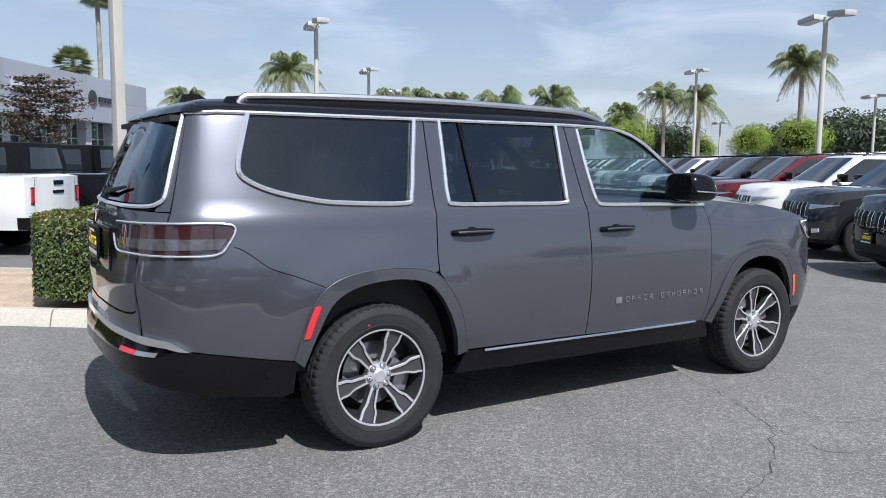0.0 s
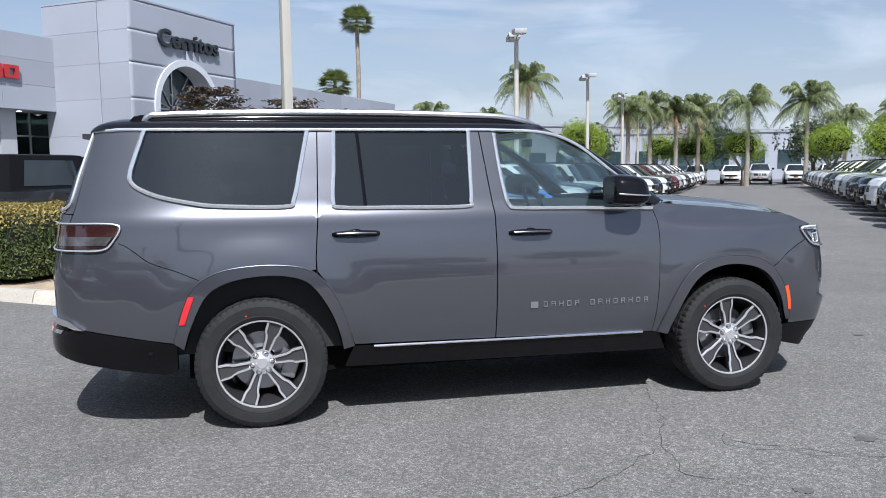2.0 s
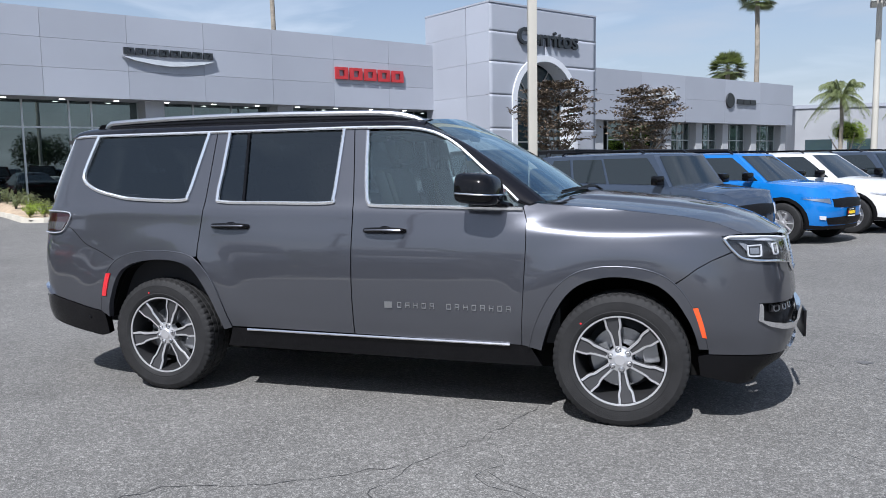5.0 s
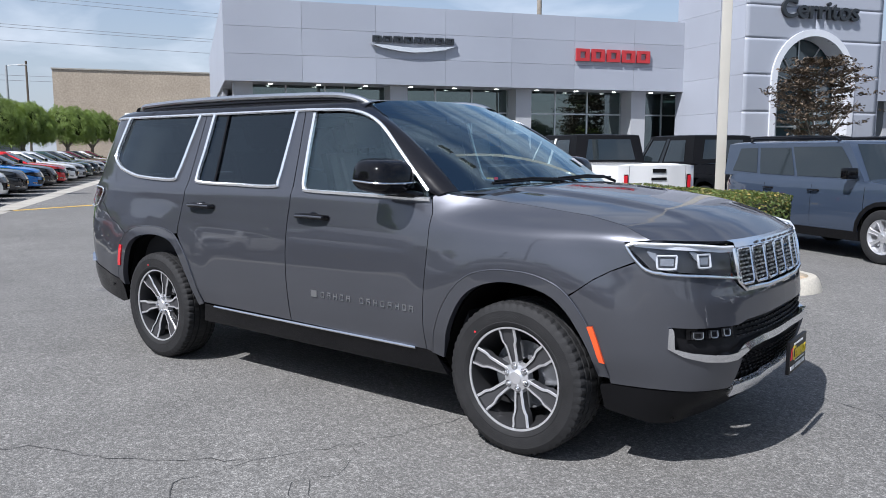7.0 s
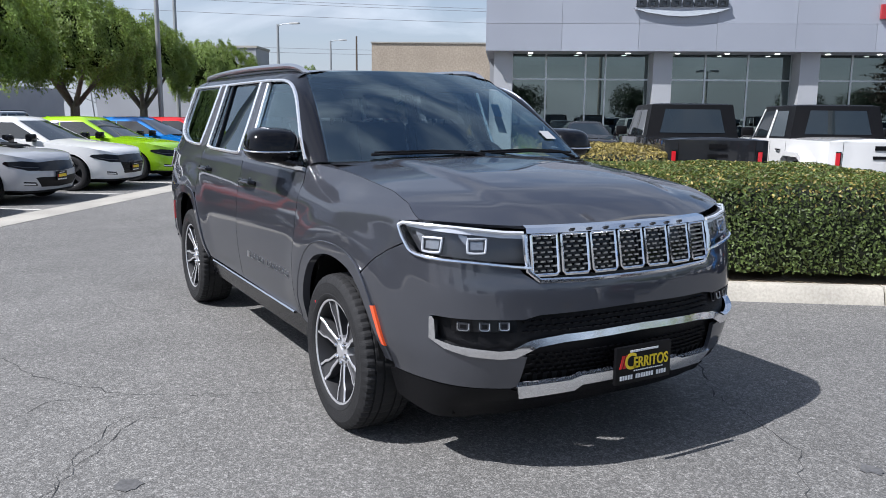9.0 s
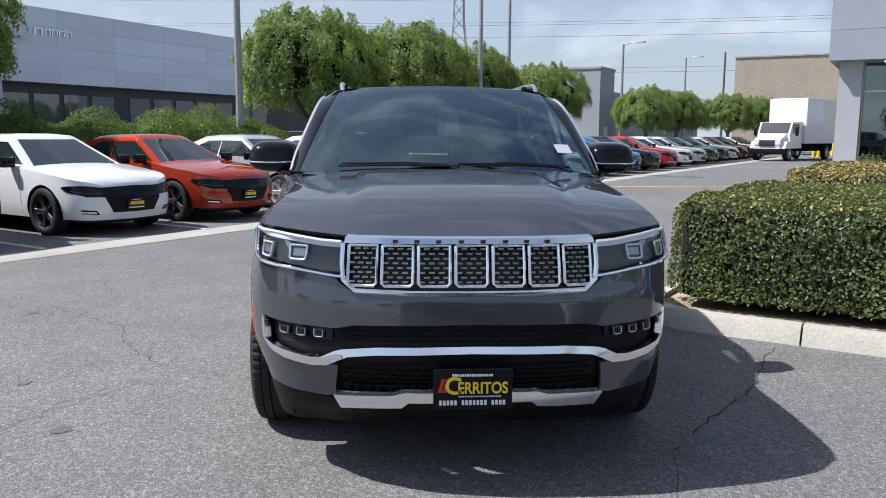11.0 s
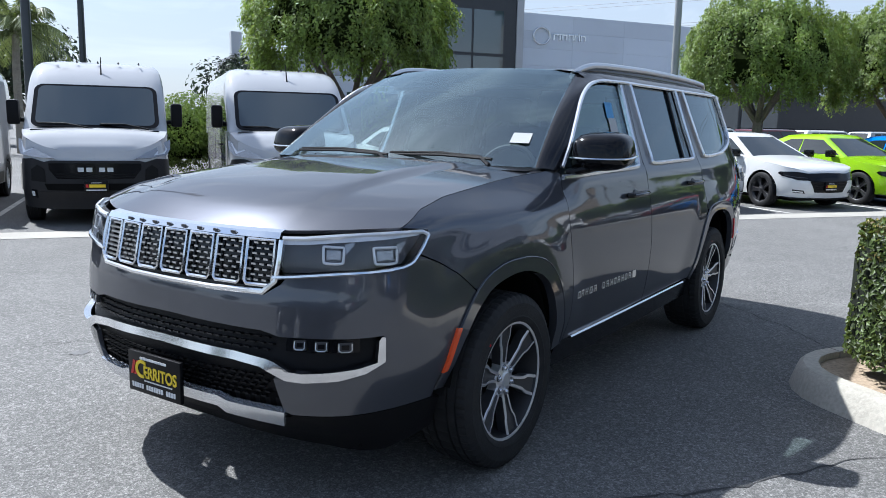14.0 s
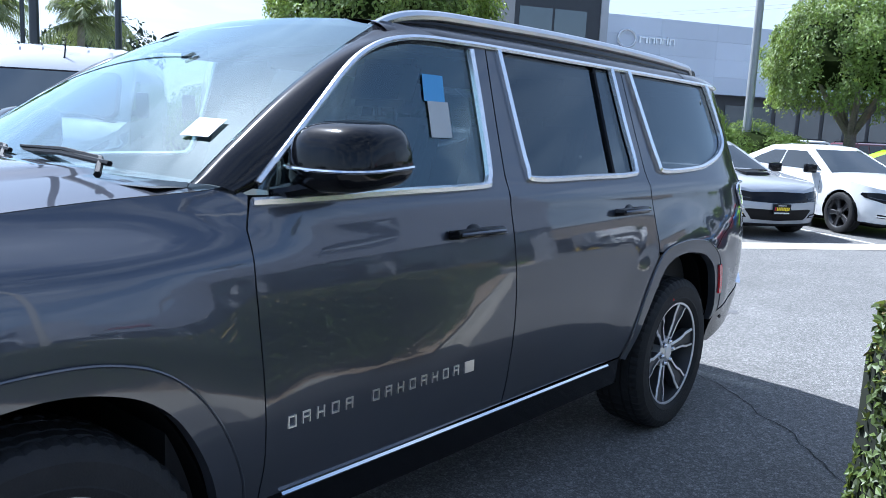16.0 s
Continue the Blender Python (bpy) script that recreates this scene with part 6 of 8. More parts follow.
def palm(x, y, h, me, label, r=.18, s=1.0, skirt=False, turn=0):
    t = thing("palm_tree", label, "palm tree", "palms", m=pose(x, y, 0))
    bm = bmesh.new()
    tube(bm, [(0, 0, -.05), (.06, 0, h * .3), (.1, .05, h * .7), (0, 0, h)], [r * 1.35, r, r * .9, r * .8], 10)
    part("trunk", bm, PALM_BARK, t)
    o = new("fronds", me); o.parent = t; o.matrix_basis = pose(0, 0, h, 0, 0, turn) @ Matrix.Scale(s, 4); o["kind"] = "stuff"
    if skirt:
        o = new("dead_fronds", SKIRT); o.parent = t; o.matrix_basis = pose(0, 0, h - .4, 0, 0, turn) @ Matrix.Scale(.7 * s, 4); o["kind"] = "stuff"
qp, fp = "queen palm with drooping feathery fronds", "tall slender fan palm with a tufted crown"
palm(7.24, 72.2, 15.9, FAN, fp, .24, 1.25)
palm(4.7, 68.7, 9.4, FAN, fp, .24, 1.25, False, 40)
palm(-35, 60, 21, FAN, fp, .24, 1.25, False, 80)
for k, (x, y, h, s, sk) in enumerate([(21.4, 62.7, 9.4, 1.20, True), (26.1, 52.0, 6.0, 1.00, True), (28.5, 53.0, 6.3, 1.00, True), (30.3, 52.1, 5.8, 0.95, True), (32.8, 53.0, 6.1, 1.00, True), (34.9, 49.3, 6.3, 1.10, False), (38.3, 46.9, 6.4, 1.10, False), (47.5, 43.3, 7.2, 0.95, True), (49.4, 41.2, 6.8, 1.00, True), (39.3, 24.8, 7.4, 0.85, True), (13.8, 68.7, 6.7, 1.00, False), (19.7, 69.4, 6.3, 0.90, False), (47.8, 48.6, 5.8, 0.90, False), (46.5, 52.8, 5.5, 0.90, False), (49.5, 50.1, 5.7, 0.90, False), (-10, -33, 5.2, 1.0, False), (-13, -30.5, 5.0, .9, False)]):
    palm(x, y, h, QUEEN[k % 2], qp, .17, s, sk, 50 * k)

# ---- buildings ----
PANEL = mk("grey_metal_panel", (0.33, 0.35, 0.40), rough=0.45, var=0.05, vs=0.3, bump=0.03, bs=3, rnd=0.05)
PANEL_W = mk("pale_metal_panel", (0.60, 0.64, 0.71), rough=0.45, var=0.05, vs=0.3, rnd=0.05)
SOFFIT = mk("soffit", (0.28, 0.29, 0.32), rough=0.7, var=0.08)
COLUMN = mk("column_cladding", (0.40, 0.41, 0.43), rough=0.5, var=0.06, vs=0.6)
MULLION = mk("aluminium_mullion", (0.55, 0.57, 0.58), rough=0.35, metal=0.7, var=0.05)
SHOWGLASS = glass("showroom_glass", (0.20, 0.26, 0.25), 0.14, 0.0, (.86, 1.0, .98))
DARKGLASS = mk("dark_window_glass", (0.035, 0.058, 0.068), rough=0.03, var=0.1, vs=0.5, spec=1.0, coat=0.7)
DARKCLAD = mk("dark_cladding", (0.025, 0.027, 0.032), rough=0.4, var=0.1)
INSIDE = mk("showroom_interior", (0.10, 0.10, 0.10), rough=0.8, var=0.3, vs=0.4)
SHOWFLOOR = mk("showroom_floor", (0.22, 0.21, 0.20), rough=0.3, var=0.1)
ARCHW = mk("white_arch_trim", (0.60, 0.62, 0.66), rough=0.5, var=0.04)
SIGN_DARK = mk("dark_sign_metal", (0.05, 0.055, 0.06), rough=0.3, metal=0.6, var=0.05)
SIGN_RED = mk("red_sign", (0.42, 0.03, 0.035), rough=0.4, var=0.05)
SIGN_STEEL = mk("bright_sign_metal", (0.72, 0.74, 0.76), rough=0.25, metal=0.5, var=0.03)
LAMPGLOW = bpy.data.materials.new("downlight_glow"); LAMPGLOW.use_nodes = True
LAMPGLOW.node_tree.nodes["Principled BSDF"].inputs["Emission Color"].default_value = (1, .95, .85, 1)
LAMPGLOW.node_tree.nodes["Principled BSDF"].inputs["Emission Strength"].default_value = 4.0
TAN = mk("split_face_block", (0.40, 0.335, 0.26), rough=0.9, var=0.10, vs=0.5, bump=0.8, bs=5, fine=0.22, rnd=0.05)
STUCCO = mk("grey_stucco", (0.30, 0.31, 0.33), rough=0.85, var=0.1, vs=0.4, bump=0.2, bs=30)

DEALER = pose(0, 0, 0, 0, 0, 55.5)
dealer = thing("showroom_building", "grey panelled car showroom with glass front and arched tower", "building", m=DEALER)
CF, ZF, ZP = 28.0, 4.34, 7.62
def wall_box(name, lo, hi, mat, host=dealer, label="", bevel=0.0):
    bm = bmesh.new(); box(bm, lo, hi, None, bevel)
    return part(name, bm, mat, host, label)
# fascia panels in three courses; the last stretch stands beyond the tower
def fascia(u0, u1, c, z0, z1, n, host, mat, courses=3, depth=.08):
    for i in range(n):
        for j in range(courses):
            a, b = u0 + (u1 - u0) * i / n, u0 + (u1 - u0) * (i + 1) / n
            za, zb = z0 + (z1 - z0) * j / courses, z0 + (z1 - z0) * (j + 1) / courses
            bm = bmesh.new(); box(bm, (a + .005, c, za + .005), (b - .005, c + depth, zb - .005))
            part("panel", bm, mat, host)
fa = wall_box("fascia", (.05, CF + .07, ZF), (24.9, CF + 9, ZP - .02), SOFFIT)
fascia(0, 25.0, CF, ZF, ZP, 8, fa, PANEL)
wall_box("side_fascia", (0, CF + .2, ZF + .02), (.07, CF + 22, ZP), PANEL)
fb = wall_box("fascia", (29.2, CF + .07, 4.14), (57.3, CF + 9, 7.24), SOFFIT)
fascia(29.0, 57.4, CF, 4.12, 7.26, 6, fb, PANEL, 2)
wall_box("side_fascia", (57.25, CF + .1, 4.14), (57.45, CF + 20, 7.25), PANEL)
# glass line set back under the fascia
GC = CF + 1.6
for u in (.35, 7.0, 12.95, 19.0):
    wall_box("column", (u, CF + .55, 0), (u + .78, CF + 1.5, ZF + .05), COLUMN)
for a, b, cuts in ((1.13, 7.0, (2.6, 4.3, 5.15)), (7.78, 12.95, (9.37, 11.15)), (13.73, 19.0, (15.43, 17.15)), (19.78, 25.2, (21.35, 23.14))):
    w = part("window", box(bmesh.new(), (a, GC, .12), (b, GC + .012, ZF)), SHOWGLASS, dealer)
    for u in (a, *cuts, b):
        part("mullion", box(bmesh.new(), (u - .035, GC - .05, .1), (u + .035, GC - .004, ZF)), MULLION, w)
    for z in (.14, 3.27):
        part("transom", box(bmesh.new(), (a, GC - .045, z - .035), (b, GC - .006, z + .035)), MULLION, w)
    wall_box("sill_wall", (a, GC - .06, 0), (b, GC + .1, .10), COLUMN)
for a, b in ((29.4, 34.6), (36.5, 41.6), (43.2, 45.3), (45.9, 48.6), (49.5, 52.4), (53.6, 56.8)):
    w = part("window", box(bmesh.new(), (a, CF + 1.2, .4), (b, CF + 1.212, 4.1)), SHOWGLASS, dealer)
    for u in np.linspace(a, b, 4):
        part("mullion", box(bmesh.new(), (u - .04, CF + 1.14, .3), (u + .04, CF + 1.196, 4.12)), MULLION, w)
    part("transom", box(bmesh.new(), (a, CF + 1.15, 2.9), (b, CF + 1.194, 2.98)), MULLION, w)
for u in (34.7, 41.7, 45.35, 48.65, 52.5, 56.8):
    wall_box("column", (u, CF + .6, 0), (u + .75, CF + 1.6, 4.15), COLUMN)
wall_box("showroom_floor", (.3, GC + .2, .0), (57, CF + 10, .10), SHOWFLOOR)
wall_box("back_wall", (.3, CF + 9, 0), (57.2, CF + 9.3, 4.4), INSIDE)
wall_box("side_wall", (.1, CF + 4.5, 0), (.3, CF + 9.2, 4.4), STUCCO)
for k in range(12):
    bm = bmesh.new(); bmesh.ops.create_cone(bm, cap_ends=True, segments=12, radius1=.10, radius2=.10, depth=.02)
    bmesh.ops.transform(bm, matrix=pose(1.9 + 2.05 * k, CF + 1.0, ZF - .012), verts=bm.verts)
    part("downlight", bm, LAMPGLOW, dealer)
# tower with arched entrance
TU0, TU1, TC, TZ = 21.5, 28.95, 23.6, 9.06
tower = wall_box("tower", (TU0 + .07, TC + 1.2, 0), (TU1 - .07, TC + 5.0, TZ - .02), SOFFIT)
AC, AR, AZ = 25.2, 2.05, 4.55
def arch_panel(z0, z1, a, b):
    """A tower panel with the arch cut away."""
    pts = [(a, z0), (b, z0), (b, z1), (a, z1)]
    bm = sheet(pts, .25, .12)
    dele = [f for f in bm.faces if ((lambda c: abs(c.x - AC) < AR if c.z < AZ else (c.x - AC) ** 2 + (c.z - AZ) ** 2 < AR * AR)(f.calc_center_median()))]
    bmesh.ops.delete(bm, geom=dele, context="FACES")
    for v in bm.verts: v.co.y = TC
    bmesh.ops.recalc_face_normals(bm, faces=bm.faces)
    if bm.faces and sum(f.normal.y for f in bm.faces) > 0: bmesh.ops.reverse_faces(bm, faces=bm.faces)
    return bm
zs = [0, 1.6, 3.2, 4.8, 6.35, 7.75, TZ]
for a, b in zip(zs, zs[1:]):
    us = [TU0, AC, TU1] if a < AZ + AR else [TU0, TU1]
    for c, d in zip(us, us[1:]):
        bm = arch_panel(a + .003, b - .003, c + .001, d - .001)
        if bm.faces: solid(part("panel", bm, PANEL, tower), .06)
        else: bm.free()
    for side in (TU0, TU1):
        for c, d in ((TC + .02, TC + 1.7), (TC + 1.72, TC + 5.0)):
            part("side_panel", box(bmesh.new(), (side - .01, c, a + .004), (side + .05, d - .02, b - .004)), PANEL, tower)
part("tower_cap", box(bmesh.new(), (TU0 - .03, TC - .03, TZ), (TU1 + .03, TC + 5.0, TZ + .08)), PANEL, tower)
bm = bmesh.new()
rows = []
path = [(AC - AR, z) for z in np.linspace(0, AZ, 6)] + [(AC + AR * math.cos(a), AZ + AR * math.sin(a)) for a in np.linspace(math.pi, 0, 28)[1:-1]] + [(AC + AR, z) for z in np.linspace(AZ, 0, 6)]
for i, (u, z) in enumerate(path):
    cu, cz = (AC, min(z, AZ)) if z <= AZ else (AC, AZ)
    d = Vector((u - cu, 0, z - cz)).normalized()
    rows.append([bm.verts.new(p) for p in (Vector((u, TC + .9, z)) - d * .06, Vector((u, TC - .09, z)) - d * .06, Vector((u, TC - .09, z)) + d * .24, Vector((u, TC + .02, z)) + d * .24)])
for a, b in zip(rows, rows[1:]):
    for k in range(3): bm.faces.new((a[k], a[k + 1], b[k + 1], b[k]))
bmesh.ops.recalc_face_normals(bm, faces=bm.faces)
part("arch_trim", bm, ARCHW, tower, "white arch surround")
part("arch_glass", box(bmesh.new(), (AC - AR, TC + 1.0, 0), (AC + AR, TC + 1.02, AZ + AR)), DARKGLASS, tower)
for a in np.linspace(math.pi * .1, math.pi * .9, 5):
    bm = tube(bmesh.new(), [(AC, TC + .95, AZ), (AC + AR * math.cos(a), TC + .95, AZ + AR * math.sin(a))], .035, 6)
    part("arch_muntin", bm, MULLION, tower)
for u in (AC - 1.1, AC, AC + 1.1):
    part("arch_muntin", box(bmesh.new(), (u - .035, TC + .92, 0), (u + .035, TC + .98, AZ)), MULLION, tower)
for z in (2.6, AZ):
    part("arch_muntin", box(bmesh.new(), (AC - AR, TC + .92, z - .035), (AC + AR, TC + .98, z + .035)), MULLION, tower)
# signs
text_mesh("Cerritos", .80, .07, SIGN_DARK, "tower_sign", tower, pose(25.35, TC - .10, 7.30, 90, 0, 0), "dark raised letters", 1.12)
def bars(name, mat, u0, u1, z0, z1, n, c, host, label, slot=True):
    """A row of block shapes in place of lettering that is not to be copied."""
    sg = thing(name, label, "sign", m=DEALER)
    w = (u1 - u0) / n
    for k in range(n):
        a, b = u0 + k * w + w * .08, u0 + (k + 1) * w - w * .08
        bm = bmesh.new()
        t = (z1 - z0) * .24
        if slot:
            box(bm, (a, c, z0), (b, c + .12, z0 + t)); box(bm, (a, c, z1 - t), (b, c + .12, z1))
            box(bm, (a, c, z0 + t), (a + w * .24, c + .12, z1 - t)); box(bm, (b - w * .24, c, z0 + t), (b, c + .12, z1 - t))
        else: box(bm, (a, c, z0), (b, c + .1, z1))
        part("sign_block", bm, mat, sg)
    return sg
bars("wall_sign", SIGN_RED, 15.6, 19.6, 5.62, 6.18, 5, CF - .14, dealer, "red block shapes of a wall sign on the showroom")
ch = bars("wall_sign", SIGN_DARK, 6.05, 9.75, 6.10, 6.36, 8, CF - .14, dealer, "grey block shapes over a silver wing on the showroom")
bm = bmesh.new()
wing = [(6.0, 6.02), (6.6, 5.98), (7.4, 5.93), (7.9, 5.90), (8.4, 5.93), (9.2, 5.98), (9.8, 6.02), (9.3, 5.86), (8.5, 5.74), (7.9, 5.70), (7.3, 5.74), (6.5, 5.86)]
prism(bm, [(u, z) for u, z in wing], 1, CF - .16, CF - .02)
part("wing_emblem", bm, SIGN_STEEL, ch)
rs = bars("wall_sign", SIGN_DARK, 49.3, 51.9, 5.55, 5.9, 3, CF - .14, dealer, "dark block shapes beside a round badge on the showroom", False)
bm = bmesh.new(); lathe(bm, [(.0005, 0), (.5, 0), (.55, .06), (.5, .12), (.0005, .12)], 20, pose(48.5, CF - .14, 5.78))
part("round_badge", bm, SIGN_DARK, rs)
bars("wall_sign", SIGN_STEEL, 38.9, 42.0, 5.5, 6.2, 4, CF - .14, dealer, "pale block shapes of a wall sign on the showroom", False)

# blue-grey showroom behind the saloons
MZ = pose(0, 0, 0, 0, 0, 148)
mz = thing("blue_grey_showroom", "long pale blue-grey panelled showroom with dark ground floor", "building", m=MZ)
MC = 42.5
body = wall_box("upper_wall", (23.75, MC + .07, 4.53), (62, MC + 18, 9.0), SOFFIT, mz)
fascia(23.7, 62, MC, 4.53, 9.06, 9, body, PANEL_W, 4)
wall_box("lower_wall", (23.8, MC + .9, 0), (62, MC + 18, 4.53), DARKCLAD, mz)
wall_box("rear_yard_wall", (62, MC + 1.2, 0), (80, MC + 1.6, 4.2), STUCCO, mz)
for k in range(11):
    u = 24.6 + 2.1 * k + (1.0 if k > 3 else 0)
    w = part("window", box(bmesh.new(), (u, MC + .86, 1.0), (u + 1.75, MC + .885, 3.9)), DARKGLASS, mz)
    part("window_frame", box(bmesh.new(), (u - .05, MC + .84, .95), (u + 1.8, MC + .858, 1.02)), MULLION, w)
wall_box("entrance_block", (17.5, MC - .6, 0), (23.2, MC + 12, 10.4), DARKCLAD, mz)
wall_box("pale_pier", (23.2, MC - .7, 0), (23.7, MC + 12, 10.6), COLUMN, mz)
for k in range(2):
    for j in range(3):
        part("window", box(bmesh.new(), (17.8 + 2.3 * k, MC - .63, .4 + 2.9 * j), (19.95 + 2.3 * k, MC - .605, 3.1 + 2.9 * j)), DARKGLASS, mz)
wall_box("low_wing", (8.2, MC + 4, 0), (17.5, MC + 16, 4.6), PANEL_W, mz)
wall_box("rear_wing", (7.9, MC + 14, 0), (17.4, MC + 26, 6.7), STUCCO, mz)
wall_box("sign_pylon", (7.1, MC + 13, 0), (7.85, MC + 13.8, 8.0), COLUMN, mz)
for k in range(2):
    part("window", box(bmesh.new(), (8.8 + 4.3 * k, MC + 3.97, 1.0), (12.4 + 4.3 * k, MC + 3.995, 3.6)), DARKGLASS, mz)
sg = thing("wall_sign", "silver oval badge and block shapes on a wall", "sign", m=MZ)
bm = bmesh.new()
tube(bm, [(25.45 + .62 * math.cos(a), MC - .08, 7.62 + .55 * math.sin(a)) for a in np.linspace(0, 2 * math.pi, 29)], .07, 6)
part("oval_badge", bm, SIGN_STEEL, sg)
for k, (w, tall) in enumerate([(.62, 0), (.42, 0), (.42, 0), (.45, .12), (.42, 0)]):
    u = 26.35 + [0, .7, 1.2, 1.68, 2.2][k]
    bm = bmesh.new()
    box(bm, (u, MC - .1, 7.42), (u + w * .22, MC - .01, 7.82)); box(bm, (u + w * .78, MC - .1, 7.42), (u + w, MC - .01, 7.82 + tall)); box(bm, (u + w * .22, MC - .1, 7.74), (u + w * .78, MC - .01, 7.82))
    part("sign_block", bm, SIGN_STEEL, sg)

# far side: tan block wall, grey workshop, low sheds
tan = thing("tan_block_building", "tan split-face block building with wide dark doorway", "building", m=pose(-86.8, 40.3, 0, 0, 0, 58))
for lo, hi in (((0, 0, 0), (9.0, 16, 10.7)), ((19, 0, 0), (46, 16, 10.7)), ((9.0, 0, 5.2), (19, 16, 10.7))):
    wall_box("wall", lo, hi, TAN, tan)
wall_box("doorway_back", (9, 8, 0), (19, 8.3, 5.2), DARKCLAD, tan)
wall_box("parapet_cap", (-.1, -.12, 10.7), (46, 16, 10.85), CONCRETE, tan)
wk = thing("grey_workshop", "plain grey stucco workshop with parapet", "building", m=pose(-51.5, 14.8, 0, 0, 0, 146))
wall_box("wall", (0, 0, 0), (3.2, 12, 6.35), STUCCO, wk)
wall_box("wall", (3.2, .5, 0), (34, 12, 4.9), STUCCO, wk)
wall_box("parapet_cap", (-.08, -.08, 6.35), (3.28, 12, 6.5), CONCRETE, wk)
part("door", box(bmesh.new(), (.9, -.04, 0), (1.9, -.005, 2.2)), MULLION, wk, "pale steel door")
for k, (x, y, w, dd, h, a) in enumerate([(12, 84, 34, 10, 6.6, 5), (36, 82, 24, 8, 5.4, -20), (-12, 92, 22, 12, 7.4, 40)]):
    b = thing("far_building", "low grey building beyond the lot", "building", "far buildings", m=pose(x, y, 0, 0, 0, a))
    wall_box("wall", (0, 0, 0), (w, dd, h), STUCCO if k != 1 else PANEL, b)
    wall_box("roof_edge", (-.15, -.15, h), (w + .15, dd + .15, h + .35), PANEL, b)
    for j in range(int(w / 4)):
        part("window", box(bmesh.new(), (1 + 4 * j, -.03, 1.2), (3.6 + 4 * j, -.004, 3.4)), DARKGLASS, b)

# ---- poles ----
POLE = mk("painted_pole", (0.46, 0.44, 0.39), rough=0.6, var=0.1, vs=1.0, bump=0.1, bs=20)
POLE_G = mk("galvanised_pole", (0.30, 0.31, 0.31), rough=0.5, metal=0.3, var=0.12, vs=1.5)
LUM = mk("lamp_head_metal", (0.42, 0.42, 0.41), rough=0.5, var=0.08)
DIFF = mk("lamp_diffuser", (0.62, 0.62, 0.58), rough=0.3, var=0.05)
def lamp_post(x, y, h, r, label, heads=2, turn=0.0, mat=None, group="lamp posts of the lot", square=False):
    t = thing("street_lamp", label, "street lamp", group, m=pose(x, y, 0, 0, 0, turn))
    bm = bmesh.new()
    if square: box(bm, (-r, -r, .5), (r, r, h), None, .012)
    else: tube(bm, [(0, 0, .5), (0, 0, h * .5), (0, 0, h)], [r * 1.1, r, r * .85], 12)
    part("pole", bm, mat or POLE, t)
    bm = bmesh.new(); lathe(bm, [(.0005, .55), (.26, .55), (.27, .5), (.27, 0)], 18, pose(0, 0, 0, 90, 0, 0))
    part("footing", bm, CONCRETE, t)
    if heads:
        dirs = [(1, 0), (-1, 0)] if heads == 2 else [(1, 0)]
        for dx, dy in dirs:
            bm = bmesh.new(); tube(bm, [(0, 0, h - .12), (dx * .28, dy * .28, h - .05)], .035, 6)
            part("bracket", bm, LUM, t)
            bm = bmesh.new(); box(bm, (-.36, -.22, -.07), (.36, .22, .09), pose(dx * .62, dy * .62, h, 0, 6 * dx, 0), .03)
            hd = part("lamp_head", bm, LUM, t)
            bm = bmesh.new(); box(bm, (-.3, -.18, -.09), (.3, .18, -.072), pose(dx * .62, dy * .62, h, 0, 6 * dx, 0))
            part("diffuser", bm, DIFF, hd)
    return t
lp = "pale lamp post with twin flat box heads"
lamp_post(-1.1, 10.0, 13.0, .085, "tall square cream-painted steel pole on a round footing", 2, 20, None, "", True)
for x, y, h in ((7.2, 21.4, 6.25), (14.4, 32.1, 6.12), (20.7, 41.4, 6.05), (27.0, 52.0, 6.0)):
    lamp_post(x, y, h, .09, lp, 2, 82)
for x, y, h in ((19.1, 10.15, 6.0), (34.0, 28.1, 7.0), (43.9, 41.8, 7.2), (44.0, 23.0, 5.7), (54.7, 43.3, 5.2)):
    lamp_post(x, y, h, .085, lp, 2, 75)
def arm_lamp(x, y, h, turn, r=.075):
    t = thing("street_lamp", "slim grey lamp post with one curved arm", "street lamp", "lamp posts of the lot", m=pose(x, y, 0, 0, 0, turn))
    part("pole", tube(bmesh.new(), [(0, 0, 0), (0, 0, h * .6), (0, 0, h)], [r, r * .85, r * .7], 10), POLE_G, t)
    part("arm", tube(bmesh.new(), [(0, 0, h - .1), (.5, 0, h + .02), (1.1, 0, h + .05)], .03, 6), POLE_G, t)
    part("lamp_head", box(bmesh.new(), (1.0, -.14, h - .02), (1.75, .14, h + .09), None, .03), LUM, t)
arm_lamp(-50.8, 16.2, 8.0, 40, .12); arm_lamp(-31.9, 5.2, 8.9, 40, .10); arm_lamp(-70, 28, 9.0, 40, .12)
lamp_post(-18.3, -4.85, 9.5, .10, "grey lamp post standing in the planted strip", 2, 53, POLE_G)
lamp_post(-24.2, 3.0, 9.5, .08, "grey lamp post standing in the planted strip", 2, 53, POLE_G)
for x, y, h in ((-8.5, -18.5, 6.4), (-10.5, -30, 7.2), (-14.5, -45, 7.0), (-4.5, -14.0, 9.5), (-25, -60, 7.5)):
    lamp_post(x, y, h, .09, "dark lamp post with twin flat heads beyond the vans", 2, 60, SIGN_DARK)
WOOD = mk("utility_pole_wood", (0.10, 0.08, 0.06), rough=0.9, var=0.2, vs=2)
t = thing("utility_pole", "dark wooden utility pole with crossarm", "pole", m=pose(-128, 56.5, 0))
part("pole", tube(bmesh.new(), [(0, 0, 0), (0, 0, 15.8)], [.22, .16], 8), WOOD, t)
part("crossarm", box(bmesh.new(), (-.1, -1.3, 6.6), (.1, 1.3, 6.85)), WOOD, t)
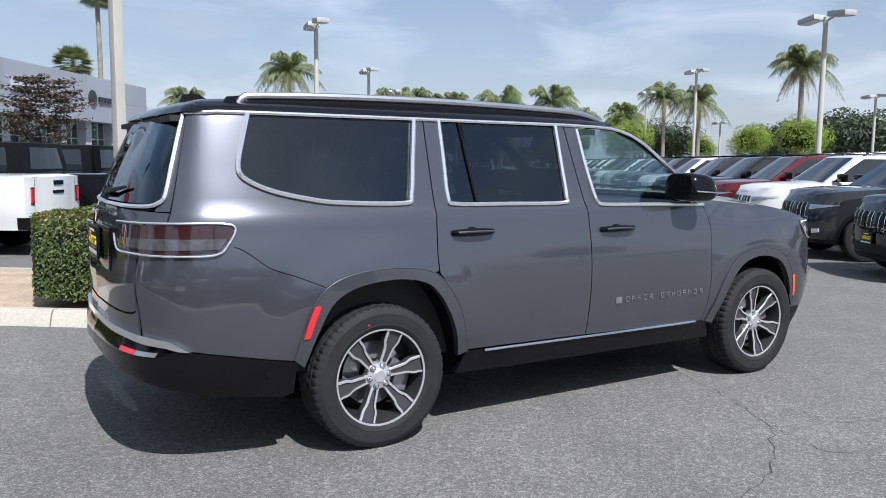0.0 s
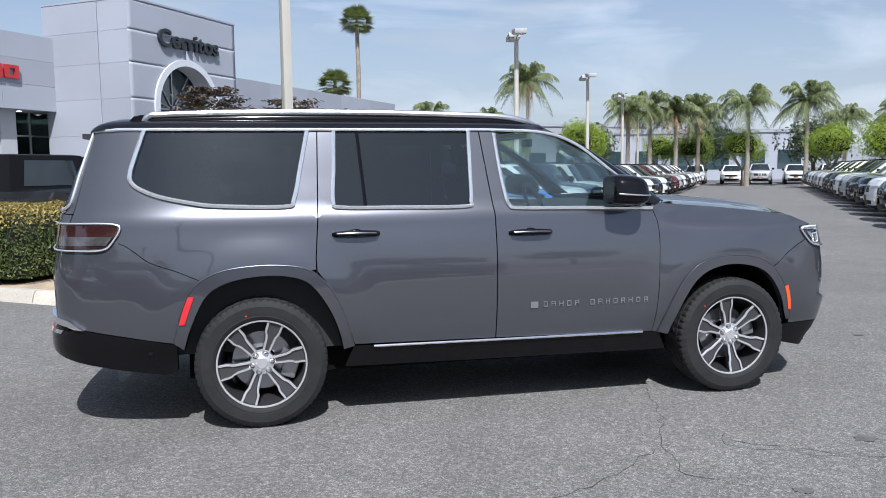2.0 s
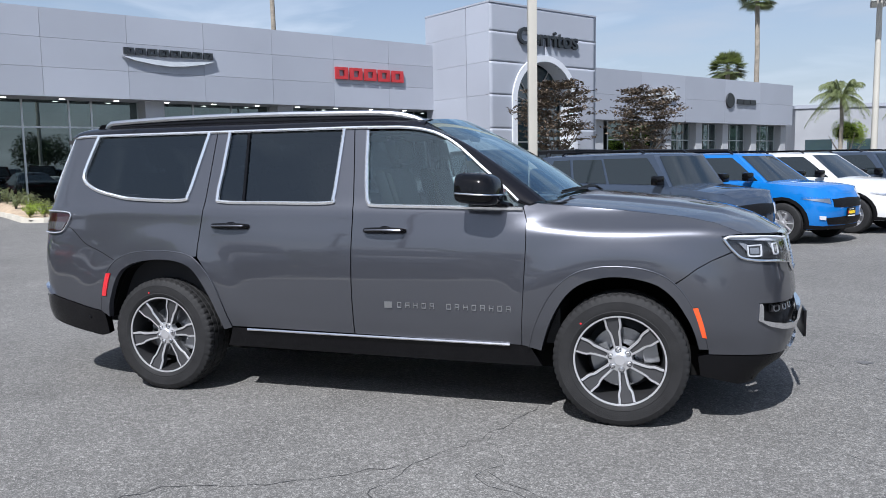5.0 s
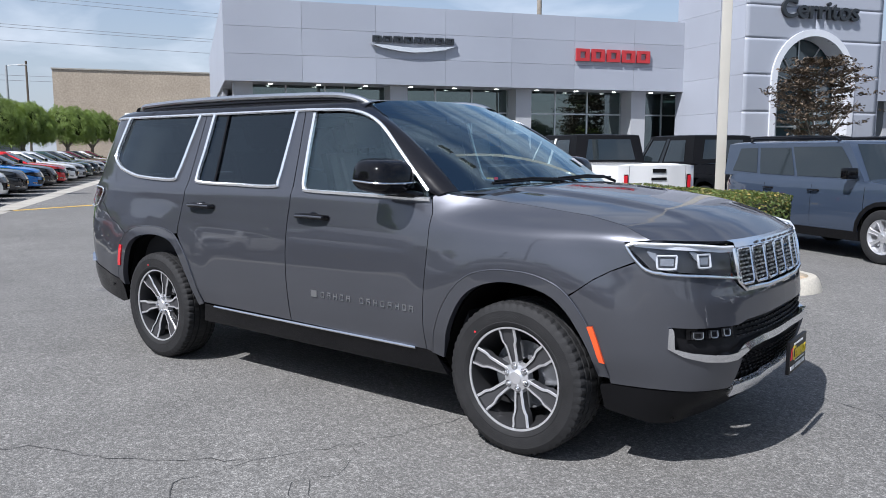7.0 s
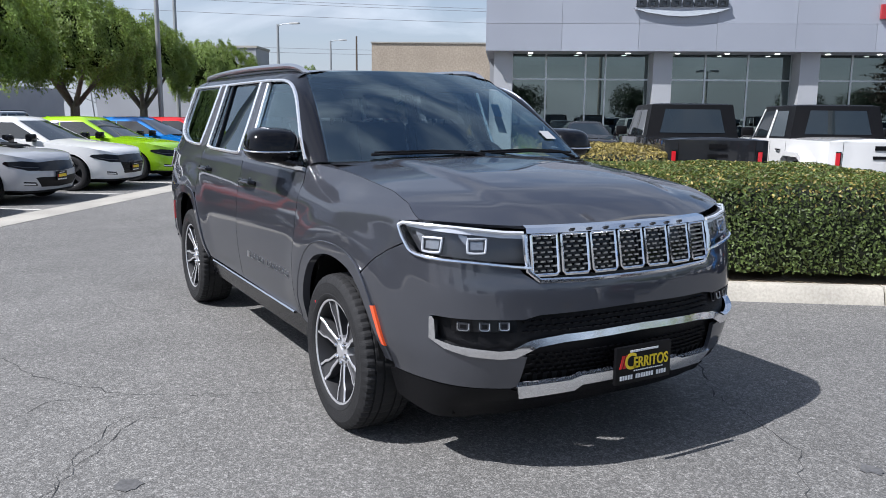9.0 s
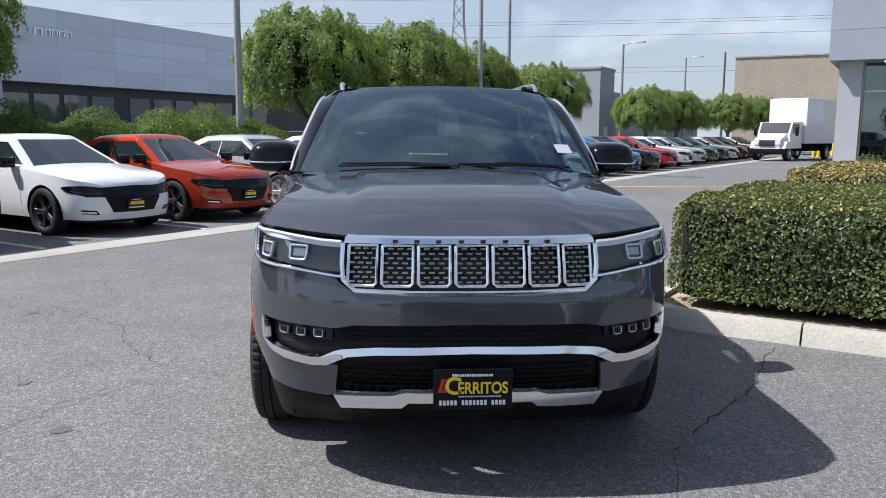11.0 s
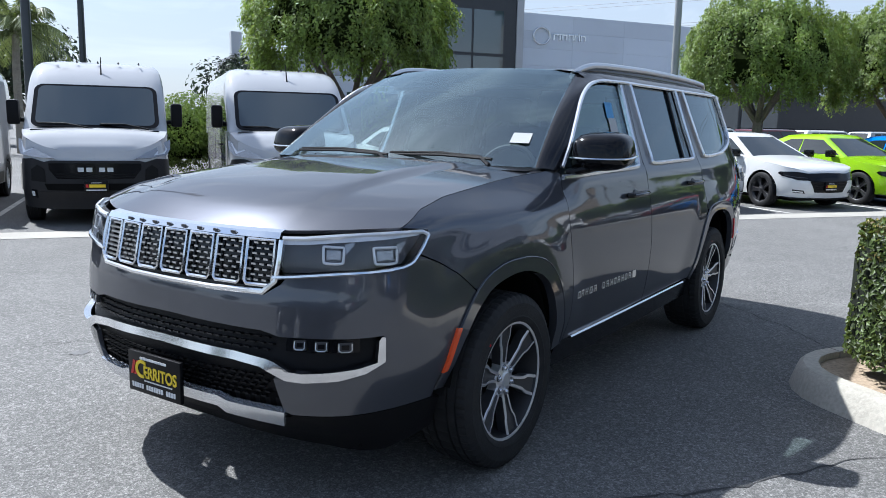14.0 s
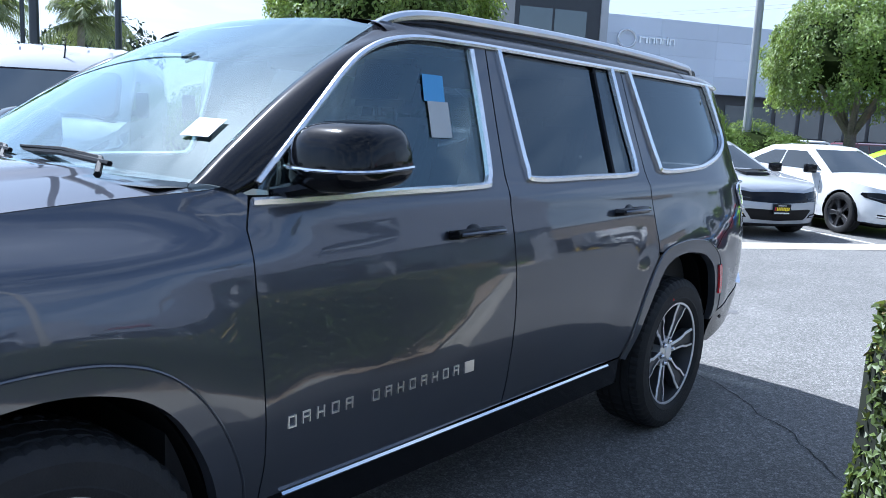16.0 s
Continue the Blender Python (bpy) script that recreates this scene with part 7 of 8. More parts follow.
WIRE = mk("power_line", (0.22, 0.22, 0.23), rough=0.6, var=0)
for k, (z, off) in enumerate([(30, 0), (28.6, 4), (23.5, 9), (22.6, 12), (16, -4), (14.8, 0), (20, 16)]):
    pts = [Vector((-190 + off, -150, z + 4)).lerp(Vector((-120 + off, 190, z + 4)), u) - Vector((0, 0, 5 * 4 * u * (1 - u))) for u in np.linspace(0, 1, 24)]
    tagged(part("power_line", tube(bmesh.new(), pts, .035, 5), WIRE), "thin overhead power line", "cable", "overhead power lines")
t = thing("transmission_tower", "grey steel lattice transmission tower far away", "pylon", m=pose(-190, 16, 0))
for sx in (-1, 1):
    for sy in (-1, 1):
        part("leg", tube(bmesh.new(), [(sx * 4, sy * 4, 0), (sx * 1.3, sy * 1.3, 28), (sx * .9, sy * .9, 42)], .16, 5), POLE_G, t)
for z in np.arange(4, 42, 3.2):
    w = lerp([(0, 4), (28, 1.3), (42, .9)], z); w2 = lerp([(0, 4), (28, 1.3), (42, .9)], z + 3.2)
    for a, b in (((-w, -w, z), (w2, -w2, z + 3.2)), ((w, -w, z), (-w2, -w2, z + 3.2)), ((w, -w, z), (w2, w2, z + 3.2)), ((w, w, z), (w2, -w2, z + 3.2))):
        part("brace", tube(bmesh.new(), [a, b], .09, 4), POLE_G, t)
YB = mk("yellow_bollard_paint", (0.75, 0.50, 0.02), rough=0.5, var=0.12)
for k in range(7):
    t = thing("bollard", "yellow painted steel bollard", "bollard", "yellow bollards by the doorway", m=pose(-53.5 - 1.0 * k, 32.3 + .95 * k, 0))
    part("post", lathe(bmesh.new(), [(.0005, 1.5), (.10, 1.5), (.13, 1.45), (.13, 0)], 12, pose(0, 0, 0, 90, 0, 0) @ Matrix.Scale(-1, 4, (0, 1, 0)) if False else pose(0, 0, 0, 90, 0, 0)), YB, t)
VEND = mk("red_vending_front", (0.25, 0.02, 0.02), rough=0.4, var=0.1)
t = thing("vending_machine", "dark red vending machine behind the showroom glass", "vending machine", m=DEALER @ pose(2.2, GC + 1.2, .1))
part("cabinet", box(bmesh.new(), (0, 0, 0), (.95, .8, 1.85), None, .02), VEND, t)
part("front_stripe", box(bmesh.new(), (.25, -.012, .3), (.55, -.002, 1.6)), WHITE, t)

# ---- parked vehicles ----
GL_VAN = mk("van_windscreen_glass", (0.040, 0.055, 0.068), rough=0.03, var=0.0, spec=0.9)
DUSTY_BLACK = mk("dusty_black_plastic", (0.013, 0.013, 0.015), spec=0.3, rough=0.5, var=0.2, vs=5)
def dealer_mark(host, x, z):
    """Small black dealer plate with a yellow bar and white bars under it."""
    pl = part("plate", box(bmesh.new(), (x - .008, -.16, z - .08), (x + .008, .16, z + .08), None, .004), PLATE, host, "black dealer plate with a yellow bar")
    part("yellow_bar", box(bmesh.new(), (x + .009, -.09, z - .012), (x + .012, .12, z + .032)), YELLOW, pl)
    part("red_bar", box(bmesh.new(), (x + .009, -.135, z - .012), (x + .012, -.10, z + .032)), REDSTRIPE, pl)
    part("white_bar", box(bmesh.new(), (x + .009, -.13, z - .055), (x + .012, .13, z - .040)), WHITE, pl)
    part("white_bar", box(bmesh.new(), (x + .009, -.07, z + .050), (x + .012, .07, z + .058)), WHITE, pl)
GL_CAR = mk("parked_car_glass", (0.016, 0.022, 0.026), rough=0.03, var=0.0, spec=0.75)
# the vans take a darker white than the other white vehicles
PAINTS = {n: paint(n + "_paint", c, f) for n, c, f in (
    ("white", (0.72, 0.72, 0.71), 0.0), ("grey_white", (0.48, 0.485, 0.50), 0.0), ("black", (0.006, 0.006, 0.007), 0.0), ("charcoal", (0.024, 0.026, 0.030), 0.3), ("orange", (0.33, 0.030, 0.010), 0.45),
    ("silver", (0.42, 0.43, 0.45), 0.5), ("lime", (0.30, 0.55, 0.010), 0.05), ("blue", (0.012, 0.16, 0.50), 0.15), ("red", (0.50, 0.012, 0.014), 0.05),
    ("slate", (0.040, 0.055, 0.085), 0.3), ("maroon", (0.10, 0.008, 0.014), 0.2), ("teal", (0.02, 0.20, 0.28), 0.1), ("green", (0.02, 0.045, 0.035), 0.2))}
WHITE_BODY = PAINTS["white"]
WHEEL_BLACK = wheel_meshes(.355, .255, .24, 5, ALLOY_DARK, GLOSS_BLACK, True)
WHEEL_BRIGHT = wheel_meshes(.355, .255, .24, 5, ALLOY, ALLOY_DARK, True)
WHEEL_SUV = wheel_meshes(.37, .235, .24, 7, ALLOY, ALLOY_DARK, False)
WHEEL_VAN = wheel_meshes(.345, .20, .22, 8, SATIN, ALLOY_DARK, False)
WHEEL_OFF = wheel_meshes(.405, .22, .26, 5, ALLOY_DARK, GLOSS_BLACK, False)

class Auto:
    """One kind of parked vehicle; nose towards +x, wheels on z = 0."""
    def __init__(self, name, label, cat, xf, xr, hw, zb, top, wx, wr, wheel, belt=None, glass=None, corner=.55, arch=1.13, track=None, cladding=0.0, nose=None, tailin=None, paint_mat=None, sidein=None):
        self.t = thing(name, label, cat)
        self.name, self.top, self.hw, self.xf, self.xr, self.zb = name, top, hw, xf, xr, zb
        k = corner
        plan = [(xf, 0), (xf - .015, hw * .35), (xf - .07 * k / .55, hw * .62), (xf - .20 * k / .55, hw * .84), (xf - .45 * k / .55, hw * .95), (xf - .95, hw), (0, hw), (xr + .8, hw * .995), (xr + .35 * k / .55, hw * .94), (xr + .14 * k / .55, hw * .82), (xr + .05, hw * .6), (xr + .01, hw * .3), (xr, 0)]
        zt = max(z for _, z in top)
        sidein = sidein or [(zb, .05), (zb + .2, .01), (zb + .45, 0), (zt - .22, .01), (zt - .06, .035), (zt, .07)]
        nose = nose or [(zb, .08), (zb + .15, .02), (zb + .35, 0), (top[0][1] - .1, .03), (top[0][1], .09), (zt, .3)]
        tailin = tailin or [(zb, .10), (zb + .2, .02), (zb + .45, 0), (zt - .2, .02), (zt, .08)]
        self.s = Shell(plan, sidein, nose, tailin)
        s = self.s
        ztop = lambda x: lerp(sorted(top), x)
        self.ztop = ztop
        for flip in (True, False):
            n = 44
            up = [(u, ztop(s.at(u, zb + .3).x)) for u in np.linspace(0, s.end, n)]
            low = []
            for cx in (wx[1], wx[0]):
                R = wr * arch
                low.append([(s.sx(cx + R * math.cos(a)), max(zb, wr + R * math.sin(a))) for a in np.linspace(math.pi + .25, -.25, 15)])
            poly = up + [(s.end, zb)] + low[0] + low[1] + [(0, zb)]
            clean = [poly[0]]
            for p in poly[1:]:
                if (p[0] - clean[-1][0]) ** 2 + (p[1] - clean[-1][1]) ** 2 > 1e-5: clean.append(p)
            bm = s.skin(clean, flip, 0, .14, .10)
            part("body_side", bm, PAINTS["white"], self.t)
            for cx in wx:
                bm = bmesh.new(); R = wr * arch
                sg = -1 if flip else 1
                pts = [(cx + R * math.cos(a), max(zb, wr + R * math.sin(a))) for a in np.linspace(math.pi + .25, -.25, 15)]
                rows = [[bm.verts.new((x, sg * y, z)) for y in (hw - .03, hw - .42)] for x, z in pts]
                for a, b in zip(rows, rows[1:]): bm.faces.new((a[0], b[0], b[1], a[1]))
                bm.faces.new([r[1] for r in rows])
                part("wheel_well", bm, WELL, self.t)
                if cladding:
                    R2 = R + cladding
                    pts = [(cx + q * math.cos(a), max(zb, wr + q * math.sin(a))) for a in np.linspace(math.pi + .2, -.2, 13) for q in (R, R2)]
                    bm = bmesh.new(); vs = []
                    for x, z in pts:
                        q = s.at(s.sx(x), z, .012); vs.append(bm.verts.new((q.x, sg * q.y, q.z)))
                    for i in range(0, len(vs) - 2, 2): bm.faces.new((vs[i], vs[i + 1], vs[i + 3], vs[i + 2]))
                    bmesh.ops.recalc_face_normals(bm, faces=bm.faces)
                    part("arch_cladding", bm, BLACK, self.t)
        def cap(u, v):
            q = s.at(u, ztop(s.at(u, zb + .3).x))
            return (q.x, q.y * v, q.z + .045 * (1 - abs(v) ** 2.2) * min(1, q.y / .4))
        bm = grid(bmesh.new(), cap, np.linspace(.02, s.end - .02, 44), np.linspace(-1, 1, 11))
        bmesh.ops.recalc_face_normals(bm, faces=bm.faces)
        part("bonnet_and_deck", bm, PAINTS["white"], self.t)
        part("underbody", box(bmesh.new(), (xr + .3, -hw + .35, zb - .04), (xf - .35, hw - .35, zb + .3)), WELL, self.t)
        for cx in wx:
            for right in (True, False):
                y = (hw - .115 if track is None else track)
                put_wheel(wheel, cx, -y if right else y, wr, self.t, 20 if cx > 0 else 50, right)
    def panel(self, name, pts, mat, out=.006, both=True, tail=False, label=""):
        """pts as (y or x, z): y on the nose or tail, x when over the flank ("x", x, z)."""
        s = self.s
        poly = [(s.sx(p[1]), p[2]) if p[0] == "x" else (s.sy(p[0], tail), p[1]) for p in pts]
        for flip in ((True, False) if both else (True,)):
            part(name, s.skin(poly, flip, out, .12, .08, .02), mat, self.t, label)
    def house(self, base, roof, yb, yr, crown=.05, mat=None, zbase=None):
        """Cabin: base and roof outlines as (rear x, front x); returns the four face corners."""
        xb0, xb1, zb0, zb1 = base
        xr0, xr1, zr0, zr1 = roof
        B = lambda x, y: Vector((x, y, zb0 + (zb1 - zb0) * (x - xb0) / (xb1 - xb0)))
        Rf = lambda x, y: Vector((x, y, zr0 + (zr1 - zr0) * (x - xr0) / (xr1 - xr0)))
        bm = bmesh.new()
        n = 9
        rings = []
        for k in range(n):
            t = k / (n - 1)
            # ease near the roof for a rounded shoulder
            e = t if t < .8 else .8 + (t - .8) * .9
            ring = []
            for i in range(14): ring.append(B(xb0 + (xb1 - xb0) * i / 13, -yb).lerp(Rf(xr0 + (xr1 - xr0) * i / 13, -yr), t))
            for i in range(1, 8): ring.append(B(xb1, -yb + 2 * yb * i / 8).lerp(Rf(xr1, -yr + 2 * yr * i / 8), t) + Vector((.06 * (1 - (i / 4 - 1) ** 2), 0, 0)))
            for i in range(14): ring.append(B(xb1 + (xb0 - xb1) * i / 13, yb).lerp(Rf(xr1 + (xr0 - xr1) * i / 13, yr), t))
            for i in range(1, 8): ring.append(B(xb0, yb - 2 * yb * i / 8).lerp(Rf(xr0, yr - 2 * yr * i / 8), t) - Vector((.04 * (1 - (i / 4 - 1) ** 2), 0, 0)))
            rings.append([bm.verts.new(p) for p in ring])
        m = len(rings[0])
        for a, b in zip(rings, rings[1:]):
            for i in range(m): bm.faces.new((a[i], a[(i + 1) % m], b[(i + 1) % m], b[i]))
        c = Vector((0, 0, 0))
        for v in rings[-1]: c += v.co / m
        mid = [bm.verts.new(v.co.lerp(c, .12) + Vector((0, 0, crown * .6))) for v in rings[-1]]
        inn = [bm.verts.new(v.co.lerp(c, .5) + Vector((0, 0, crown))) for v in rings[-1]]
        for a, b in ((rings[-1], mid), (mid, inn)):
            for i in range(m): bm.faces.new((a[i], a[(i + 1) % m], b[(i + 1) % m], b[i]))
        bm.faces.new(inn)
        bmesh.ops.recalc_face_normals(bm, faces=bm.faces)
        part("cabin", bm, mat or PAINTS["white"], self.t, angle=50)
        self.q = {"right": (B(xb0, -yb), B(xb1, -yb), Rf(xr1, -yr), Rf(xr0, -yr)), "left": (B(xb0, yb), B(xb1, yb), Rf(xr1, yr), Rf(xr0, yr)),
                  "front": (B(xb1, -yb), B(xb1, yb), Rf(xr1, yr), Rf(xr1, -yr)), "rear": (B(xb0, -yb), B(xb0, yb), Rf(xr0, yr), Rf(xr0, -yr))}
    def pane(self, face, pts, name="window", mat=None, out=.008):
        for fc in (("right", "left") if face == "side" else (face,)):
            a, b, c, d = self.q[fc]
            nrm = (b - a).cross(d - a).normalized()
            mid = (a + b + c + d) / 4
            if nrm.dot(mid - Vector((mid.x * (.3 if fc in ("right", "left") else 0), 0, mid.z))) < 0: nrm = -nrm
            if fc == "front": nrm = nrm if nrm.x > 0 else -nrm
            if fc == "rear": nrm = nrm if nrm.x < 0 else -nrm
            bm = sheet(pts, .12, .3)
            for v in bm.verts:
                u, w = v.co.x, v.co.z
                p = a.lerp(b, u).lerp(d.lerp(c, u), w)
                bow = (.06 if fc == "front" else (-.04 if fc == "rear" else 0)) * (1 - (2 * u - 1) ** 2)
                v.co = p + Vector((bow, 0, 0)) + nrm * out
            bmesh.ops.recalc_face_normals(bm, faces=bm.faces)
            if bm.faces[:] and bm.faces[:][0].normal.dot(nrm) < 0: bmesh.ops.reverse_faces(bm, faces=bm.faces)
            part(name, bm, mat or GL_CAR, self.t)
    def mirrors(self, x, y, z, mat=None, s=1.0):
        for sg in (-1, 1):
            bm = bmesh.new()
            box(bm, (x - .07 * s, sg * y - .02 + (0 if sg > 0 else -.20 * s + .04), z - .07 * s), (x + .07 * s, sg * y + .02 + (.20 * s - .04 if sg > 0 else 0), z + .09 * s), None, .035 * s)
            part("door_mirror", bm, mat or GLOSS_BLACK, self.t)
    def badge_plate(self, x, z, sgn=1):
        plate(x, z, sgn, self.t)
    def handles(self, xs, z, out=.02, mat=None):
        for x in xs:
            for sg in (-1, 1):
                y = self.s.at(self.s.sx(x), z).y
                bm = bmesh.new(); tube(bm, [(x - .11, sg * (y + .005), z), (x - .08, sg * (y + .03), z), (x + .08, sg * (y + .03), z), (x + .11, sg * (y + .005), z)], .014, 6)
                part("door_handle", bm, mat or GLOSS_BLACK, self.t)
    def seams(self, xs, z0, z1):
        for x in xs:
            for flip in (True, False):
                bm = bmesh.new()
                q = [self.s.at(self.s.sx(x), z, -.0005) for z in np.linspace(z0, z1, 6)]
                tube(bm, [(p.x, -p.y if flip else p.y, p.z) for p in q], .004, 4)
                part("door_gap", bm, WELL, self.t)

def recolour(t, p):
    for o in t.children_recursive:
        if o.type == "MESH" and o.data.materials and o.data.materials[0] is WHITE_BODY:
            o.material_slots[0].link = "OBJECT"
            o.material_slots[0].material = PAINTS[p]

def saloon(name, scoop, wheel, label):
    a = Auto(name, label, "car", 2.42, -2.60, .95, .20, [(2.42, .72), (2.30, .80), (1.9, .885), (1.3, .955), (.95, 1.0), (.2, 1.03), (-.8, 1.06), (-1.7, 1.10), (-2.3, 1.08), (-2.60, 1.0)], (1.52, -1.53), .355, wheel, corner=.6)
    a.house((-1.95, 1.02, 1.07, .985), (-1.10, .15, 1.405, 1.425), .81, .58, .085)
    a.pane("front", [(.05, .04), (.95, .04), (.92, .95), (.08, .95)], "windscreen")
    a.pane("rear", [(.06, .08), (.94, .08), (.90, .92), (.10, .92)], "rear_screen")
    a.pane("side", [(.54, .10), (.96, .10), (.95, .5), (.925, .87), (.54, .89)])
    a.pane("side", [(.16, .14), (.52, .10), (.52, .89), (.26, .87), (.18, .55)])
    a.panel("headlamp", [(.50, .585), (.72, .592), (.84, .615), ("x", 2.02, .665), ("x", 1.93, .715), ("x", 1.97, .745), (.84, .755), (.66, .742), (.50, .722)], GLOSS_BLACK)
    a.panel("headlamp_strip", [(.53, .628), (.8, .648), ("x", 2.08, .680), ("x", 2.08, .686), (.8, .660), (.53, .640)], ALLOY_DARK, .012)
    a.panel("grille", [(0, .56), (.505, .58), (.505, .722), (0, .735)], GLOSS_BLACK, .004)
    if scoop:
        a.panel("lower_grille", [(0, .28), (.48, .30), (.60, .46), (.52, .47), (0, .45)], BLACK, .004)
    else:
        a.panel("lower_grille", [(0, .34), (.36, .35), (.47, .55), (.46, .575), (0, .555)], BLACK, .004)
        for z0 in (.40, .46, .52): a.panel("grille_bar", [(0, z0), (.36 + (z0 - .36) * .4, z0 + .005), (.36 + (z0 - .36) * .4, z0 + .015), (0, z0 + .01)], GLOSS_BLACK, .010)
    a.panel("fog_recess", [(.56, .325), (.84, .345), (.84, .405), (.60, .385)], BLACK, .003)
    a.panel("fog_lamp", [(.61, .345), (.80, .36), (.80, .378), (.61, .363)], WHITE_LAMP, .008)
    a.panel("splitter", [(0, .195), (.7, .205), ("x", 2.0, .235), ("x", 2.0, .255), (.7, .235), (0, .225)], BLACK, .02)
    a.panel("tail_lamp", [(0, .84), (.8, .86), ("x", -2.35, .90), ("x", -2.35, .98), (.8, .98), (0, .96)], LENS_RED, .006, True, True)
    a.badge_plate(2.435, .47)
    a.mirrors(.78, .93, 1.06)
    a.handles((.05, -1.0), .88)
    a.seams((.98, -.12, -1.15), .32, .98)
    bm = bmesh.new(); prism(bm, [(-.95, 1.44), (-1.15, 1.43), (-1.13, 1.50), (-1.05, 1.49)], 1, -.02, .02)
    part("aerial_fin", bm, PAINTS["white"], a.t)
    if scoop:
        bm = bmesh.new(); prism(bm, [(1.75, .965), (1.35, 1.02), (1.30, 1.035), (1.72, 1.0)], 1, -.22, .22)
        part("bonnet_scoop", bm, BLACK, a.t)
        for sg in (-1, 1):
            bm = bmesh.new(); box(bm, (1.1, sg * .4 - .08, 1.012), (1.32, sg * .4 + .08, 1.035), None, .005)
            part("bonnet_vent", bm, BLACK, a.t)
    return a

def van():
    a = Auto("cargo_van", "white high-roof cargo van with black lower nose", "van", 2.95, -3.05, 1.0, .30, [(2.95, 1.00), (2.90, 1.10), (2.72, 1.22), (2.45, 1.32), (2.2, 1.35), (0, 1.30), (-3.05, 1.30)], (2.02, -2.02), .345, WHEEL_VAN, corner=.40, cladding=.07, sidein=[(.3, .02), (.5, 0), (1.3, .01)], nose=[(.3, .06), (.5, 0), (.9, .02), (1.10, .07), (1.3, .22)], tailin=[(.3, .02), (1.3, .0)])
    levels = [(1.26, 2.38, .985), (1.5, 2.15, .978), (1.8, 1.87, .966), (2.02, 1.66, .952), (2.12, 1.54, .94), (2.22, 1.40, .92), (2.30, 1.26, .885), (2.36, 1.08, .83), (2.40, .80, .72), (2.425, .3, .50)]
    bm = bmesh.new()
    rings = []
    for z, x1, w in levels:
        c = .10
        ring = [(x1 - c + .06 * (1 - (y / w) ** 2), y) for y in np.linspace(-w + .03, w - .03, 17)]
        ring = [(x + c * (1 - (abs(y) / w) ** 8), y) for x, y in ring]
        ring += [(x, w) for x in np.linspace(x1 - c - .04, -2.94, 12)] + [(-3.02, w * t) for t in (.9, .4, -.4, -.9)] + [(x, -w) for x in np.linspace(-2.94, x1 - c - .04, 12)]
        rings.append([bm.verts.new((x, y, z)) for x, y in ring])
    for p, q in zip(rings, rings[1:]):
        for k in range(len(p)): bm.faces.new((p[k], p[(k + 1) % len(p)], q[(k + 1) % len(p)], q[k]))
    bm.faces.new(rings[-1])
    bmesh.ops.recalc_face_normals(bm, faces=bm.faces)
    part("cabin", bm, PAINTS["white"], a.t, angle=50)
    fz, fx, fw = (1.28, 2.02), (2.36, 1.66), (.985, .952)
    low = [Vector((x, y, fz[0])) for x, y in ((-3.0, -fw[0]), (fx[0], -fw[0]), (fx[0], fw[0]), (-3.0, fw[0]))]
    top = [Vector((x, y, fz[1])) for x, y in ((-3.0, -fw[1]), (fx[1], -fw[1]), (fx[1], fw[1]), (-3.0, fw[1]))]
    a.q = {"right": (low[0], low[1], top[1], top[0]), "left": (low[3], low[2], top[2], top[3]), "front": (low[1], low[2], top[2], top[1]), "rear": (low[0], low[3], top[3], top[0])}
    rounded = lambda x0, x1, z0, z1, r: [(cx + r * .5 * math.cos(t), cz + r * math.sin(t)) for cx, cz, t0 in ((x1 - r * .5, z1 - r, 0), (x0 + r * .5, z1 - r, 90), (x0 + r * .5, z0 + r, 180), (x1 - r * .5, z0 + r, 270)) for t in np.radians(np.linspace(t0, t0 + 90, 5))]
    a.pane("front", rounded(.055, .945, .10, .955, .13), "windscreen_border", GLOSS_BLACK, .030)
    a.pane("front", rounded(.085, .915, .15, .915, .10), "windscreen", GL_VAN, .036)
    a.pane("side", [(.80, .10), (.955, .10), (.945, .50), (.90, .86), (.80, .90)])
    a.panel("nose_cladding", [(0, .24), (.6, .24), ("x", 2.45, .30), ("x", 2.40, .84), ("x", 2.55, .93), (.86, .95), (.66, .90), (.58, .92), (0, .92)], DUSTY_BLACK, .012)
    a.panel("upper_grille", [(0, .66), (.50, .67), (.60, .80), (.60, .88), (0, .885)], GLOSS_BLACK, .018)
    for z0 in (.68, .72): a.panel("grille_bar", [(0, z0), (.51, z0 + .01), (.53, z0 + .022), (0, z0 + .012)], BLACK, .028)
    a.panel("lower_intake", [(0, .50), (.62, .51), (.66, .60), (0, .60)], WELL, .016)
    a.panel("bumper_lip", [(0, .455), (.72, .46), (.72, .485), (0, .48)], DUSTY_BLACK, .026)
    a.panel("bumper_shoulder", [(.64, .62), (.92, .64), (.92, .80), (.74, .86), (.66, .80)], BLACK, .020)
    for y0 in (.03, .14): a.panel("badge_bar", [(y0 + .012, .765), (y0 + .09, .765), (y0 + .09, .825), (y0 + .012, .825)], SATIN, .03)
